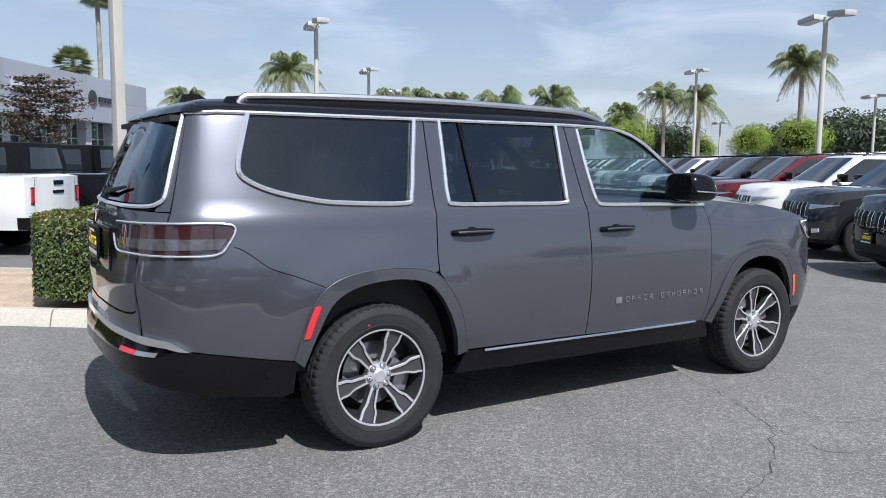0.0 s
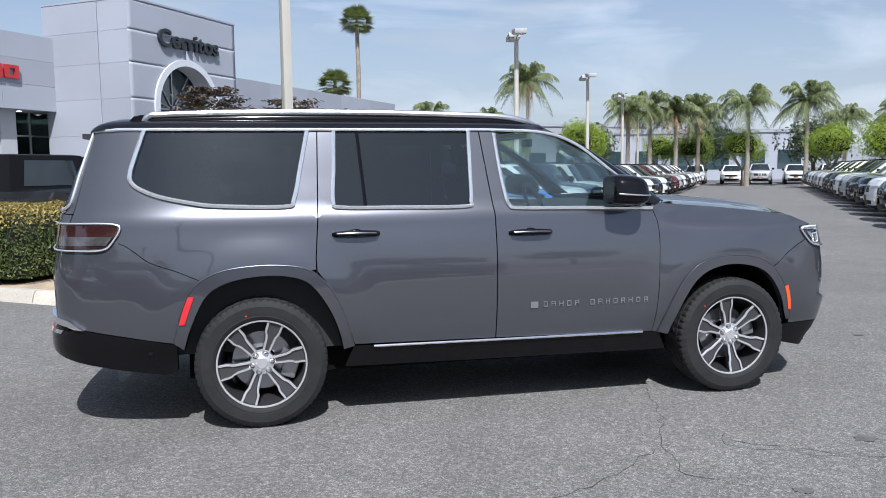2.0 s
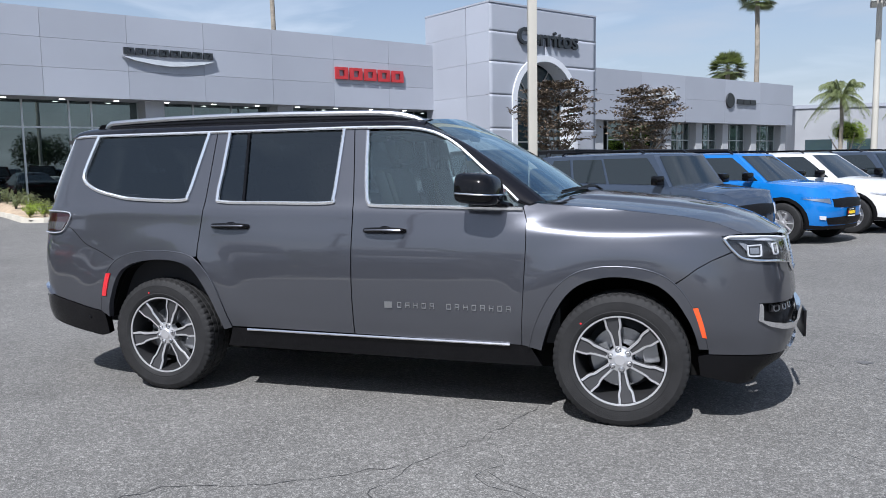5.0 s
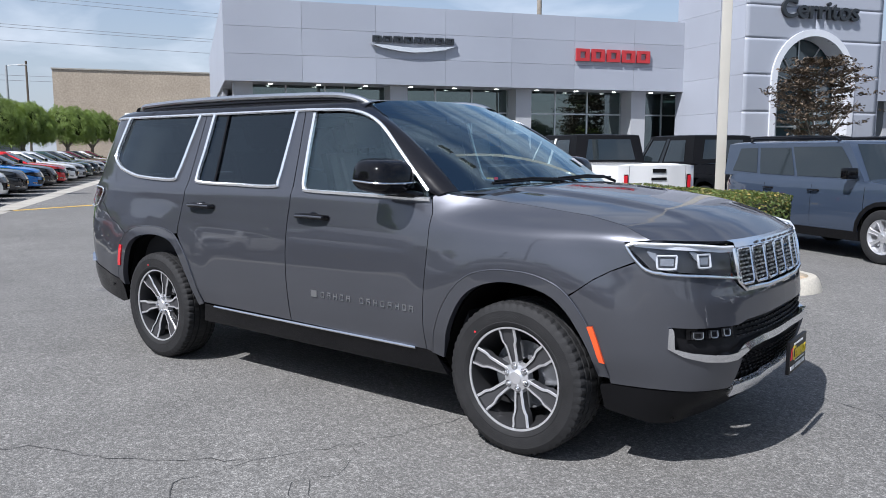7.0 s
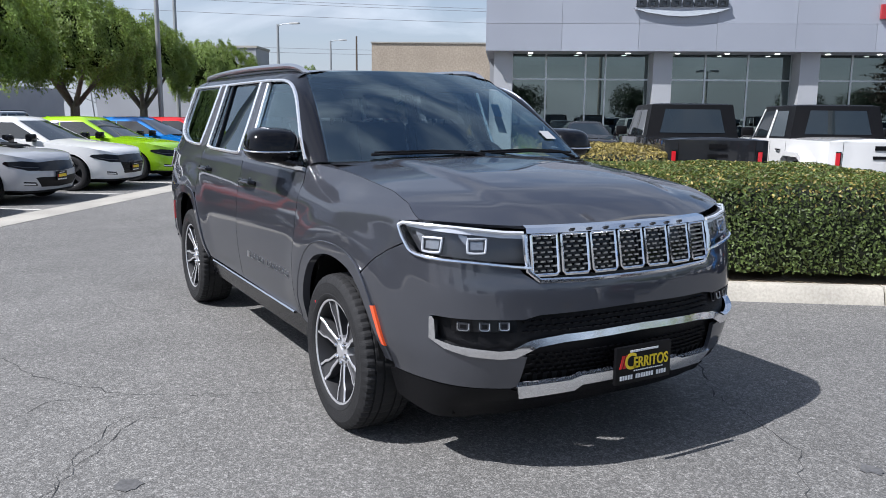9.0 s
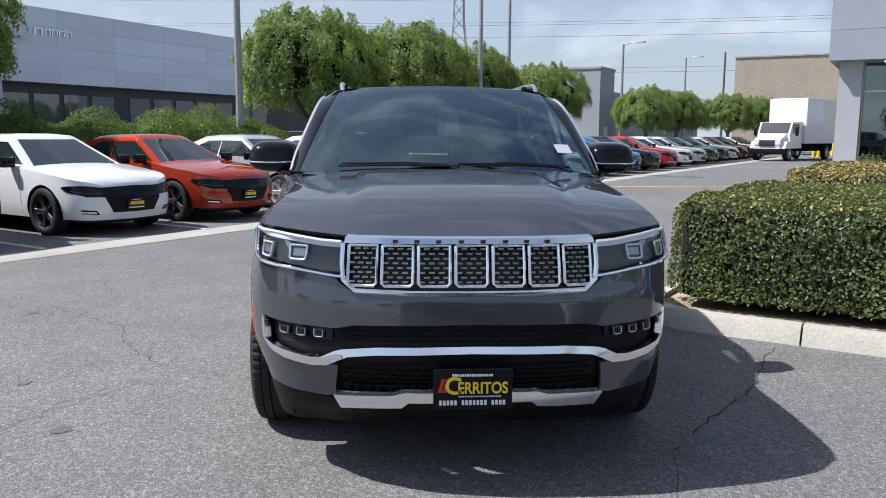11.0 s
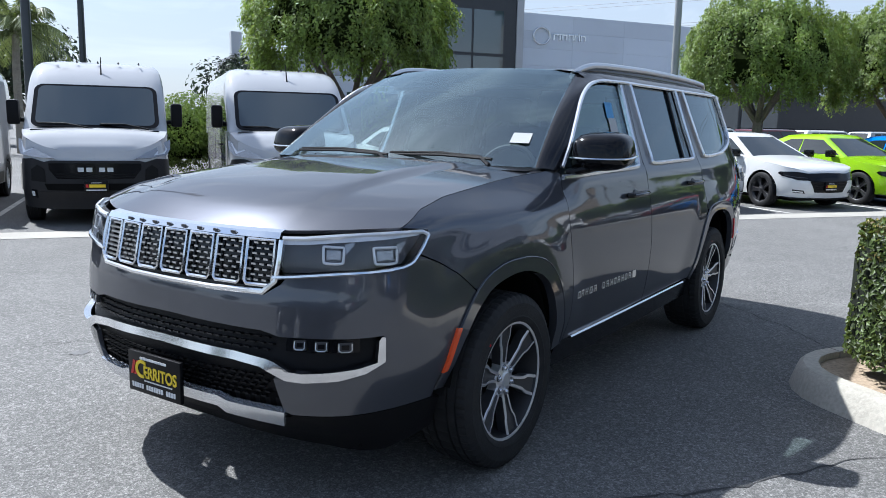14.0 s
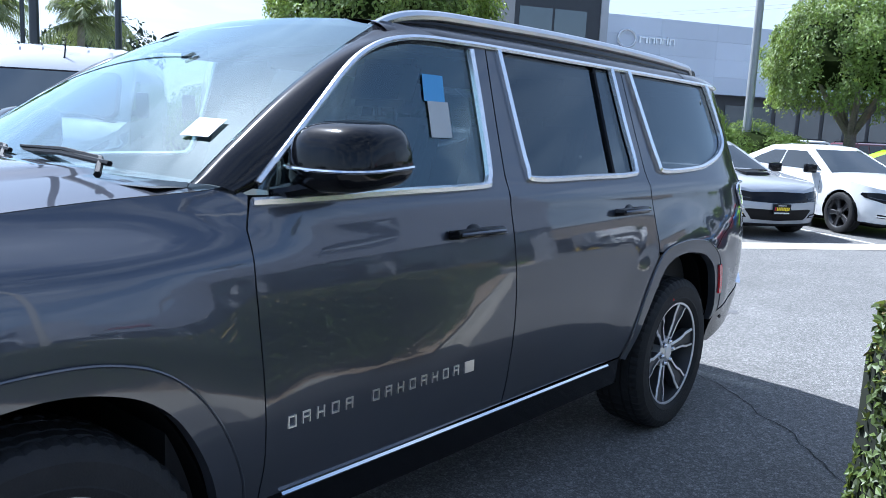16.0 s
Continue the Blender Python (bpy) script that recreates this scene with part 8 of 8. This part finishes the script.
    for sg in (-1, 1):
        lamp = [Vector(p) for p in ((2.935, .52, .945), (2.87, .74, .955), (2.72, .945, .99), (2.50, 1.0, 1.07), (2.40, 1.005, 1.21), (2.60, .93, 1.175), (2.80, .76, 1.075))]
        mid = sum(lamp, Vector()) / len(lamp)
        hl = None
        for nm, k, out, mat in (("headlamp", 1.0, .018, LAMP_GREY), ("headlamp_reflector", .72, .026, WHITE_LAMP), ("headlamp_lens", .99, .036, LENS)):
            bm = bmesh.new()
            nrm = Vector((.80, .42, .43)).normalized()
            ring = [mid + (p - mid) * k + nrm * out for p in lamp]
            front = [bm.verts.new((p.x, sg * p.y, p.z)) for p in ring]
            back = [bm.verts.new((p.x - .06, sg * (p.y - .03), p.z - .02)) for p in ring] if nm != "headlamp_lens" else None
            bm.faces.new(front)
            if back:
                for q in range(len(ring)): bm.faces.new((front[q], front[(q + 1) % len(ring)], back[(q + 1) % len(ring)], back[q]))
            bmesh.ops.recalc_face_normals(bm, faces=bm.faces)
            o = part(nm, bm, mat, hl or a.t)
            hl = hl or o
    a.panel("fog_recess", [(.76, .40), (.90, .41), (.90, .52), (.76, .51)], GLOSS_BLACK, .016)
    a.panel("fog_lamp", [(.79, .425), (.865, .43), (.865, .495), (.79, .49)], WHITE_LAMP, .022)
    a.panel("side_guard", [("x", 1.5, .32), ("x", -1.5, .32), ("x", -1.5, .52), ("x", 1.5, .52)], BLACK, .008)
    a.panel("tail_lamp", [("x", -2.96, .9), ("x", -3.03, .9), ("x", -3.03, 1.25), ("x", -2.96, 1.25)], LENS_RED, .01)
    dealer_mark(a.t, 2.985, .56)
    for sg in (-1, 1):
        bm = bmesh.new(); box(bm, (1.86, sg * 1.13 - .085, 1.40), (2.0, sg * 1.13 + .085, 1.76), None, .045)
        mi = part("door_mirror", bm, BLACK, a.t, "tall black door mirror")
        bm = bmesh.new(); tube(bm, [(1.86, sg * .96, 1.46), (1.90, sg * 1.08, 1.48)], .035, 8)
        part("mirror_arm", bm, BLACK, mi)
    a.handles((1.15, .85), 1.12)
    a.seams((1.05, 2.1, -.3), .55, 1.28)
    bm = bmesh.new(); tube(bm, [(1.50, .05, 2.14), (1.49, .05, 2.20), (1.36, .05, 2.46)], [.045, .012, .006], 8)
    part("aerial", bm, BLACK, a.t)
    for k in range(5):
        bm = bmesh.new(); tube(bm, [(1.20, -.6 + .3 * k, 2.375), (1.27, -.6 + .3 * k, 2.385)], [.016, .010], 8)
        part("marker_lamp", bm, DUSTY_BLACK, a.t)
    for y0, y1 in ((-.05, -.78), (.72, .05)):
        bm = bmesh.new(); tube(bm, [(2.42, y0, 1.36), (2.37, (y0 + y1) / 2, 1.43), (2.34, y1, 1.43)], .014, 5)
        part("wiper", bm, BLACK, a.t)
    bm = bmesh.new(); box(bm, (2.34, -.86, 1.315), (2.46, .86, 1.345), None, .012)
    part("scuttle", bm, BLACK, a.t)
    return a

def suv(name, label, box_y, hood, roof_z, wheel, grille, length=4.6, hw=.94, clad=.06):
    xf, xr = length * .47, -length * .53
    a = Auto(name, label, "car", xf, xr, hw, .27, [(xf, hood - .16), (xf - .12, hood - .06), (xf - .5, hood - .01), (.95, hood + .05), (.3, hood + .07), (-1, hood + .09), (xr + .3, hood + .10), (xr, hood + .06)], (length * .295, -length * .295), .37, wheel, corner=.45 if box_y else .55, cladding=clad)
    rk = .12 if box_y else .42
    a.house((xr + .12, 1.0 if not box_y else .85, hood + .07, hood + .04), (xr + rk, .28 if not box_y else .45, roof_z - .05, roof_z - .04), hw - .09, hw - (.18 if box_y else .26), .05)
    a.pane("front", [(.05, .05), (.95, .05), (.92, .95), (.08, .95)], "windscreen")
    a.pane("rear", [(.08, .12), (.92, .12), (.88, .92), (.12, .92)], "rear_screen")
    a.pane("side", [(.58, .08), (.965, .08), (.955, .6), (.94, .90), (.58, .90)])
    a.pane("side", [(.30, .09), (.56, .08), (.56, .88), (.30, .88)])
    a.pane("side", [(.07, .14), (.275, .10), (.275, .88), (.12, .86)])
    zt = hood - .16
    if grille == "slots":
        for k in range(4):
            y = .06 + .13 * k if k else .0
            a.panel("grille_slot", [(max(0, y - .045), zt - .26), (y + .045, zt - .26), (y + .045, zt - .06), (max(0, y - .045), zt - .06)], BLACK, .008)
            a.panel("slot_rim", [(y + .045, zt - .27), (y + .06, zt - .27), (y + .06, zt - .05), (y + .045, zt - .05)], CHROME, .012)
    else:
        a.panel("grille", [(0, zt - .24), (.5, zt - .22), (.52, zt - .08), (0, zt - .06)], BLACK, .008)
    if grille == "round":
        a.panel("headlamp", [(.55, zt - .25), (.74, zt - .25), (.74, zt - .07), (.55, zt - .07)], WHITE_LAMP, .012)
        a.panel("indicator", [("x", xf - .30, zt - .20), ("x", xf - .38, zt - .20), ("x", xf - .38, zt - .08), ("x", xf - .30, zt - .08)], LENS_AMBER, .012)
    else:
        a.panel("headlamp", [(.56, zt - .17), (.84, zt - .13), ("x", xf - .48, zt - .08), ("x", xf - .46, zt - .03), (.56, zt - .06)], LENS, .012)
        a.panel("headlamp_bowl", [(.58, zt - .16), (.84, zt - .12), ("x", xf - .44, zt - .075), (.58, zt - .07)], SATIN, .004)
    a.panel("lower_grille", [(0, .34), (.6, .36), (.66, .48), (0, .50)], BLACK, .006)
    a.panel("lower_cladding", [(0, .265), (.7, .27), ("x", xf - .5, .28), ("x", xf - .5, .36), (.7, .33), (0, .33)], BLACK, .012)
    a.panel("sill_cladding", [("x", .85, .27), ("x", -.85, .27), ("x", -.85, .40), ("x", .85, .40)], BLACK, .012)
    a.panel("fog_lamp", [(.66, .44), (.78, .46), (.78, .52), (.66, .51)], WHITE_LAMP, .012)
    a.panel("tail_lamp", [("x", xr + .36, hood - .10), ("x", xr + .10, hood - .12), (.62, hood - .12), (.62, hood + .03), ("x", xr + .10, hood + .03)], LENS_RED, .008, True, True)
    a.panel("rear_bumper", [(0, .32), (.7, .32), ("x", xr + .4, .34), ("x", xr + .4, .46), (.7, .50), (0, .50)], BLACK, .012, True, True)
    a.badge_plate(xf + .012, .56)
    a.mirrors(.72, hw - .02, hood + .15)
    a.handles((.0, -.95), hood - .10)
    a.seams((.92, -.05, -1.05), .42, hood - .02)
    for sg in (-1, 1):
        bm = bmesh.new(); tube(bm, [(.2, sg * (hw - .27), roof_z - .02), (.1, sg * (hw - .27), roof_z + .035), (xr + .65, sg * (hw - .27), roof_z + .035), (xr + .55, sg * (hw - .27), roof_z - .02)], .018, 6)
        part("roof_rail", bm, GLOSS_BLACK, a.t)
    return a

def pickup():
    a = Auto("pickup_truck", "boxy pickup truck with dark hard top and tailgate", "pickup truck", 2.45, -3.05, .88, .42, [(2.45, 1.10), (2.35, 1.18), (.9, 1.22), (-1.1, 1.25), (-3.05, 1.25)], (1.72, -1.77), .405, WHEEL_OFF, corner=.22, arch=1.2, sidein=[(.42, .03), (.7, 0), (1.25, .01)], nose=[(.42, .03), (1.2, .02)], tailin=[(.42, .02), (1.25, 0)])
    a.house((-1.25, .95, 1.24, 1.21), (-1.15, .50, 1.84, 1.84), .82, .72, .03, BLACK)
    a.pane("front", [(.05, .1), (.95, .1), (.93, .93), (.07, .93)], "windscreen")
    a.pane("rear", [(.14, .16), (.86, .16), (.83, .86), (.17, .86)], "rear_screen")
    a.pane("side", [(.60, .08), (.93, .08), (.90, .85), (.60, .85)], "window")
    a.pane("side", [(.14, .08), (.50, .08), (.50, .85), (.17, .85)], "window")
    a.pane("side", [(.52, .02), (.58, .02), (.58, .9), (.52, .9)], "door_frame", PAINTS["white"], .01)
    a.pane("side", [(.955, .02), (.995, .02), (.97, .93), (.93, .93)], "screen_pillar", PAINTS["white"], .012)
    a.panel("tail_lamp", [(.645, .84), (.81, .84), (.81, 1.07), (.645, 1.07)], REFL_RED, .02, True, True)
    a.panel("lamp_bezel", [(.625, .82), (.825, .82), (.825, 1.09), (.625, 1.09)], BLACK, .012, True, True)
    a.panel("tailgate_handle", [(0, 1.12), (.14, 1.12), (.14, 1.19), (0, 1.19)], BLACK, .014, True, True)
    a.panel("tailgate_seam", [(.60, .62), (.606, .62), (.606, 1.24), (.60, 1.24)], WELL, .002, True, True)
    a.panel("badge_bar", [(0, .98), (.16, .98), (.16, 1.03), (0, 1.03)], BLACK, .012, True, True)
    a.panel("rear_bumper", [(0, .42), (.8, .42), ("x", -2.85, .44), ("x", -2.85, .62), (.8, .62), (0, .62)], BLACK, .06, True, True)
    for k in range(4):
        y = 0 if not k else .09 * k
        a.panel("grille_slot", [(max(0, y - .028), .78), (y + .028, .78), (y + .028, 1.04), (max(0, y - .028), 1.04)], BLACK, .01)
    a.panel("headlamp", [(.44, .84), (.62, .84), (.62, 1.02), (.44, 1.02)], WHITE_LAMP, .015)
    a.panel("front_bumper", [(0, .44), (.8, .44), (.8, .64), (0, .64)], BLACK, .10)
    a.mirrors(.80, .88, 1.34, BLACK, 1.1)
    a.seams((.62, -.35, -1.2), .5, 1.2)
    a.handles((.2, -.85), 1.05)
    a.badge_plate(-3.115, .56, -1)
    for sg in (-1, 1):
        for cx in (1.72, -1.77):
            bm = bmesh.new(); prism(bm, [(cx - .62, .62), (cx - .50, .98), (cx - .35, 1.04), (cx + .35, 1.04), (cx + .50, .98), (cx + .62, .62), (cx + .55, .62), (cx + .45, .90), (cx + .33, .96), (cx - .33, .96), (cx - .45, .90), (cx - .55, .62)], 1, sg * .86, sg * .99)
            part("wing_flare", bm, PAINTS["white"], a.t)
    return a

def box_truck(m):
    t = thing("box_truck", "white delivery truck with tall square cargo box", "truck", m=m)
    W = PAINTS["white"]
    part("cargo_box", box(bmesh.new(), (-6.0, -1.25, 1.1), (-.1, 1.25, 4.05), None, .05), W, t)
    part("cab", prism(bmesh.new(), [(0, .8), (1.9, .8), (1.9, 1.75), (1.55, 2.45), (0, 2.5)], 1, -1.05, 1.05), W, t)
    part("bonnet", prism(bmesh.new(), [(1.7, .75), (2.75, .75), (2.8, 1.35), (1.8, 1.78)], 1, -.85, .85), W, t)
    part("windscreen", prism(bmesh.new(), [(1.905, 1.78), (1.58, 2.42), (1.60, 2.43), (1.93, 1.79)], 1, -.92, .92), GL_CAR, t)
    part("grille", box(bmesh.new(), (2.78, -.5, .95), (2.83, .5, 1.32), None, .01), ALLOY_DARK, t)
    part("front_bumper", box(bmesh.new(), (2.55, -1.1, .45), (2.95, 1.1, .78), None, .04), BLACK, t)
    for sg in (-1, 1):
        part("wing", prism(bmesh.new(), [(1.2, .8), (1.35, 1.2), (1.9, 1.32), (2.5, 1.2), (2.7, .8)], 1, sg * .75, sg * 1.15), W, t)
        part("headlamp", box(bmesh.new(), (2.66, sg * .68 - .14, .98), (2.80, sg * .68 + .14, 1.2), None, .02), WHITE_LAMP, t)
        part("side_window", box(bmesh.new(), (.5, sg * 1.055 - .004, 1.75), (1.5, sg * 1.055 + .004, 2.35)), GL_CAR, t)
        part("door_mirror", box(bmesh.new(), (1.5, sg * 1.35 - .1, 1.6), (1.62, sg * 1.35 + .1, 2.15), None, .03), BLACK, t)
        for cx in (1.95, -4.2): put_wheel(TRUCK_WHEEL, cx, sg * .98, .49, t, 0, sg < 0)
    part("chassis", box(bmesh.new(), (-5.9, -.8, .6), (2.3, .8, 1.1)), WELL, t)
    for k in range(5):
        part("marker_lamp", box(bmesh.new(), (-.12, -.6 + .3 * k - .05, 3.92), (-.08, -.6 + .3 * k + .05, 3.97)), LENS_AMBER, t)
TRUCK_WHEEL = wheel_meshes(.49, .30, .28, 6, SATIN, ALLOY_DARK, False)

S1 = saloon("saloon_car", False, WHEEL_BLACK, "white four-door saloon with black grille in a stall")
S2 = saloon("saloon_car", True, WHEEL_BRIGHT, "silver four-door saloon with bonnet scoop in a stall")
VAN = van()
CROSS = suv("crossover_car", "compact crossover with black cladding in a stall", False, 1.05, 1.66, WHEEL_SUV, "bar", 4.6, .92)
BOXY = suv("boxy_crossover", "small boxy crossover with round headlamps in a stall", True, 1.05, 1.68, WHEEL_SUV, "round", 4.25, .90)
SLOT = suv("slot_grille_suv", "large SUV with chrome slot grille in a stall", False, 1.14, 1.76, WHEEL_SUV, "slots", 4.95, .97)
PICK = pickup()

used = set()
NAMES = {"white": "white", "grey_white": "white", "black": "black", "charcoal": "charcoal grey", "orange": "copper orange", "silver": "silver", "lime": "bright lime green", "blue": "bright blue", "red": "bright red", "slate": "slate blue", "maroon": "dark maroon", "teal": "teal blue", "green": "dark green"}
def park(a, x, y, ang, p, what, group):
    """Sets down one vehicle; the first of a kind is the original itself."""
    m = pose(x, y, 0, 0, 0, ang)
    if a.name + str(id(a)) in used: t = copy_thing(a.t, m)
    else:
        used.add(a.name + str(id(a))); t = a.t; t.matrix_basis = m
    tagged(t, NAMES[p] + " " + what, "", group)
    return t, p
todo = []
deg = 54.5
g1 = "saloons in the row behind the gutter"
for r, a, p in ((2.80, S1, "white"), (5.17, S1, "orange"), (7.8, S2, "silver"), (10.55, S1, "white"), (13.2, S1, "lime"), (15.9, S2, "blue"), (18.7, S2, "red"), (21.5, S1, "white"), (24.3, S1, "charcoal"), (27.1, S2, "blue"), (29.9, S1, "black"), (32.7, S1, "red"), (35.5, S1, "white"), (38.3, S2, "silver"), (41.1, S1, "green"), (43.9, S1, "charcoal"), (46.7, S1, "silver"), (49.5, S1, "maroon"), (52.3, S1, "black"), (55.1, S1, "white"), (58.5, S1, "maroon")):
    q = sr(-9.62, r)
    todo.append(park(a, q.x, q.y, deg, p, "four-door saloon with black grille parked in a stall", g1))
for r in (-5.70, -2.87, 0.0):
    q = sr(-10.25, r)
    todo.append(park(VAN, q.x, q.y, deg, "grey_white", "high-roof cargo van with black nose parked in a stall", "cargo vans in the row"))
q = sr(-10.25, -8.45); todo.append(park(VAN, q.x, q.y, deg, "grey_white", "high-roof cargo van with black nose parked in a stall", "cargo vans in the row"))
G = radians(56)
FG, PG = Vector((math.cos(G), math.sin(G), 0)), Vector((math.sin(G), -math.cos(G), 0))
gl, gr = "crossovers along the showroom aisle", "SUVs facing the showroom aisle"
left = [(8.25, BOXY, "slate"), (11.0, CROSS, "blue"), (13.75, CROSS, "white"), (16.5, BOXY, "slate"), (19.25, BOXY, "white"), (22, BOXY, "charcoal"), (24.75, BOXY, "black"), (27.5, CROSS, "white"), (30.25, CROSS, "charcoal"), (33, CROSS, "white"), (35.75, CROSS, "black"), (38.5, CROSS, "maroon"), (41.25, CROSS, "silver"), (44, CROSS, "white"), (46.75, CROSS, "charcoal"), (49.5, CROSS, "white"), (52.25, CROSS, "silver"), (55, CROSS, "white"), (57.75, CROSS, "white")]
for f, a, p in left:
    q = FG * f + PG * -3.95
    todo.append(park(a, q.x, q.y, -34, p, ("small boxy crossover" if a is BOXY else "compact crossover") + " with black cladding parked in a stall", gl))
right = [(5.2, "black"), (7.95, "charcoal"), (10.7, "white"), (13.4, "maroon"), (16.1, "black"), (18.8, "charcoal"), (21.5, "white"), (24.2, "black"), (26.9, "charcoal"), (29.6, "silver"), (32.3, "white"), (35, "charcoal"), (37.7, "black"), (40.4, "white"), (43.1, "white"), (45.8, "silver"), (48.5, "white"), (51.2, "white"), (53.9, "charcoal"), (56.6, "white")]
for f, p in right:
    q = FG * f + PG * 7.45
    todo.append(park(SLOT, q.x, q.y, 146, p, "large SUV with slotted chrome grille parked in a stall", gr))
for k, (pp, p) in enumerate(((-8.5, "white"), (-5.8, "white"), (-3, "white"), (.1, "white"), (2.4, "silver"), (5.2, "white"), (8.0, "white"), (10.8, "charcoal"))):
    q = FG * 68.8 + PG * pp
    todo.append(park(SLOT if k == 4 else CROSS, q.x, q.y, 236, p, "SUV at the far end of the aisle", "SUVs closing the aisle"))
DG = radians(55.5)
DV, NV = Vector((math.cos(DG), math.sin(DG), 0)), Vector((-math.sin(DG), math.cos(DG), 0))
for u, p in ((4.25, "charcoal"), (6.8, "white"), (9.6, "black"), (12.4, "black"), (15.2, "slate"), (18.0, "white")):
    q = DV * u + NV * 10.3
    todo.append(park(PICK, q.x, q.y, 145.5, p, "boxy pickup with dark hard top, tailgate to the lot", "pickups facing the showroom"))
todo.append(park(S1, -17.2, 16.4, -34.5, "charcoal", "four-door saloon beside the showroom", ""))
todo.append(park(CROSS, -15.0, 19.6, 145.5, "white", "crossover with its tail to the lot", ""))
todo.append(park(S1, -13.4, 22.2, 145.5, "charcoal", "four-door saloon beside the showroom", ""))
for k, (s, r, p) in enumerate(((-24, 12, "black"), (-24, 15.5, "white"), (-24, 18.3, "black"), (-24, 21.5, "white"), (-24, 25, "maroon"), (-24, 6, "silver"), (-24, 2.5, "white"), (-24, 28, "white"), (-25, 33, "silver"))):
    q = sr(s, r)
    todo.append(park(CROSS, q.x, q.y, deg + 90, p, "crossover in the lot behind the trees", "cars behind the trees"))
for t, p in todo: recolour(t, p)
box_truck(pose(-45.1, 25.7, 0, 0, 0, -50))
q_ = copy_thing(PICK.t, pose(-62, 36.5, 0, 0, 0, -30)); tagged(q_, "white pickup truck behind yellow bollards", "", "pickups facing the showroom"); recolour(q_, "white")
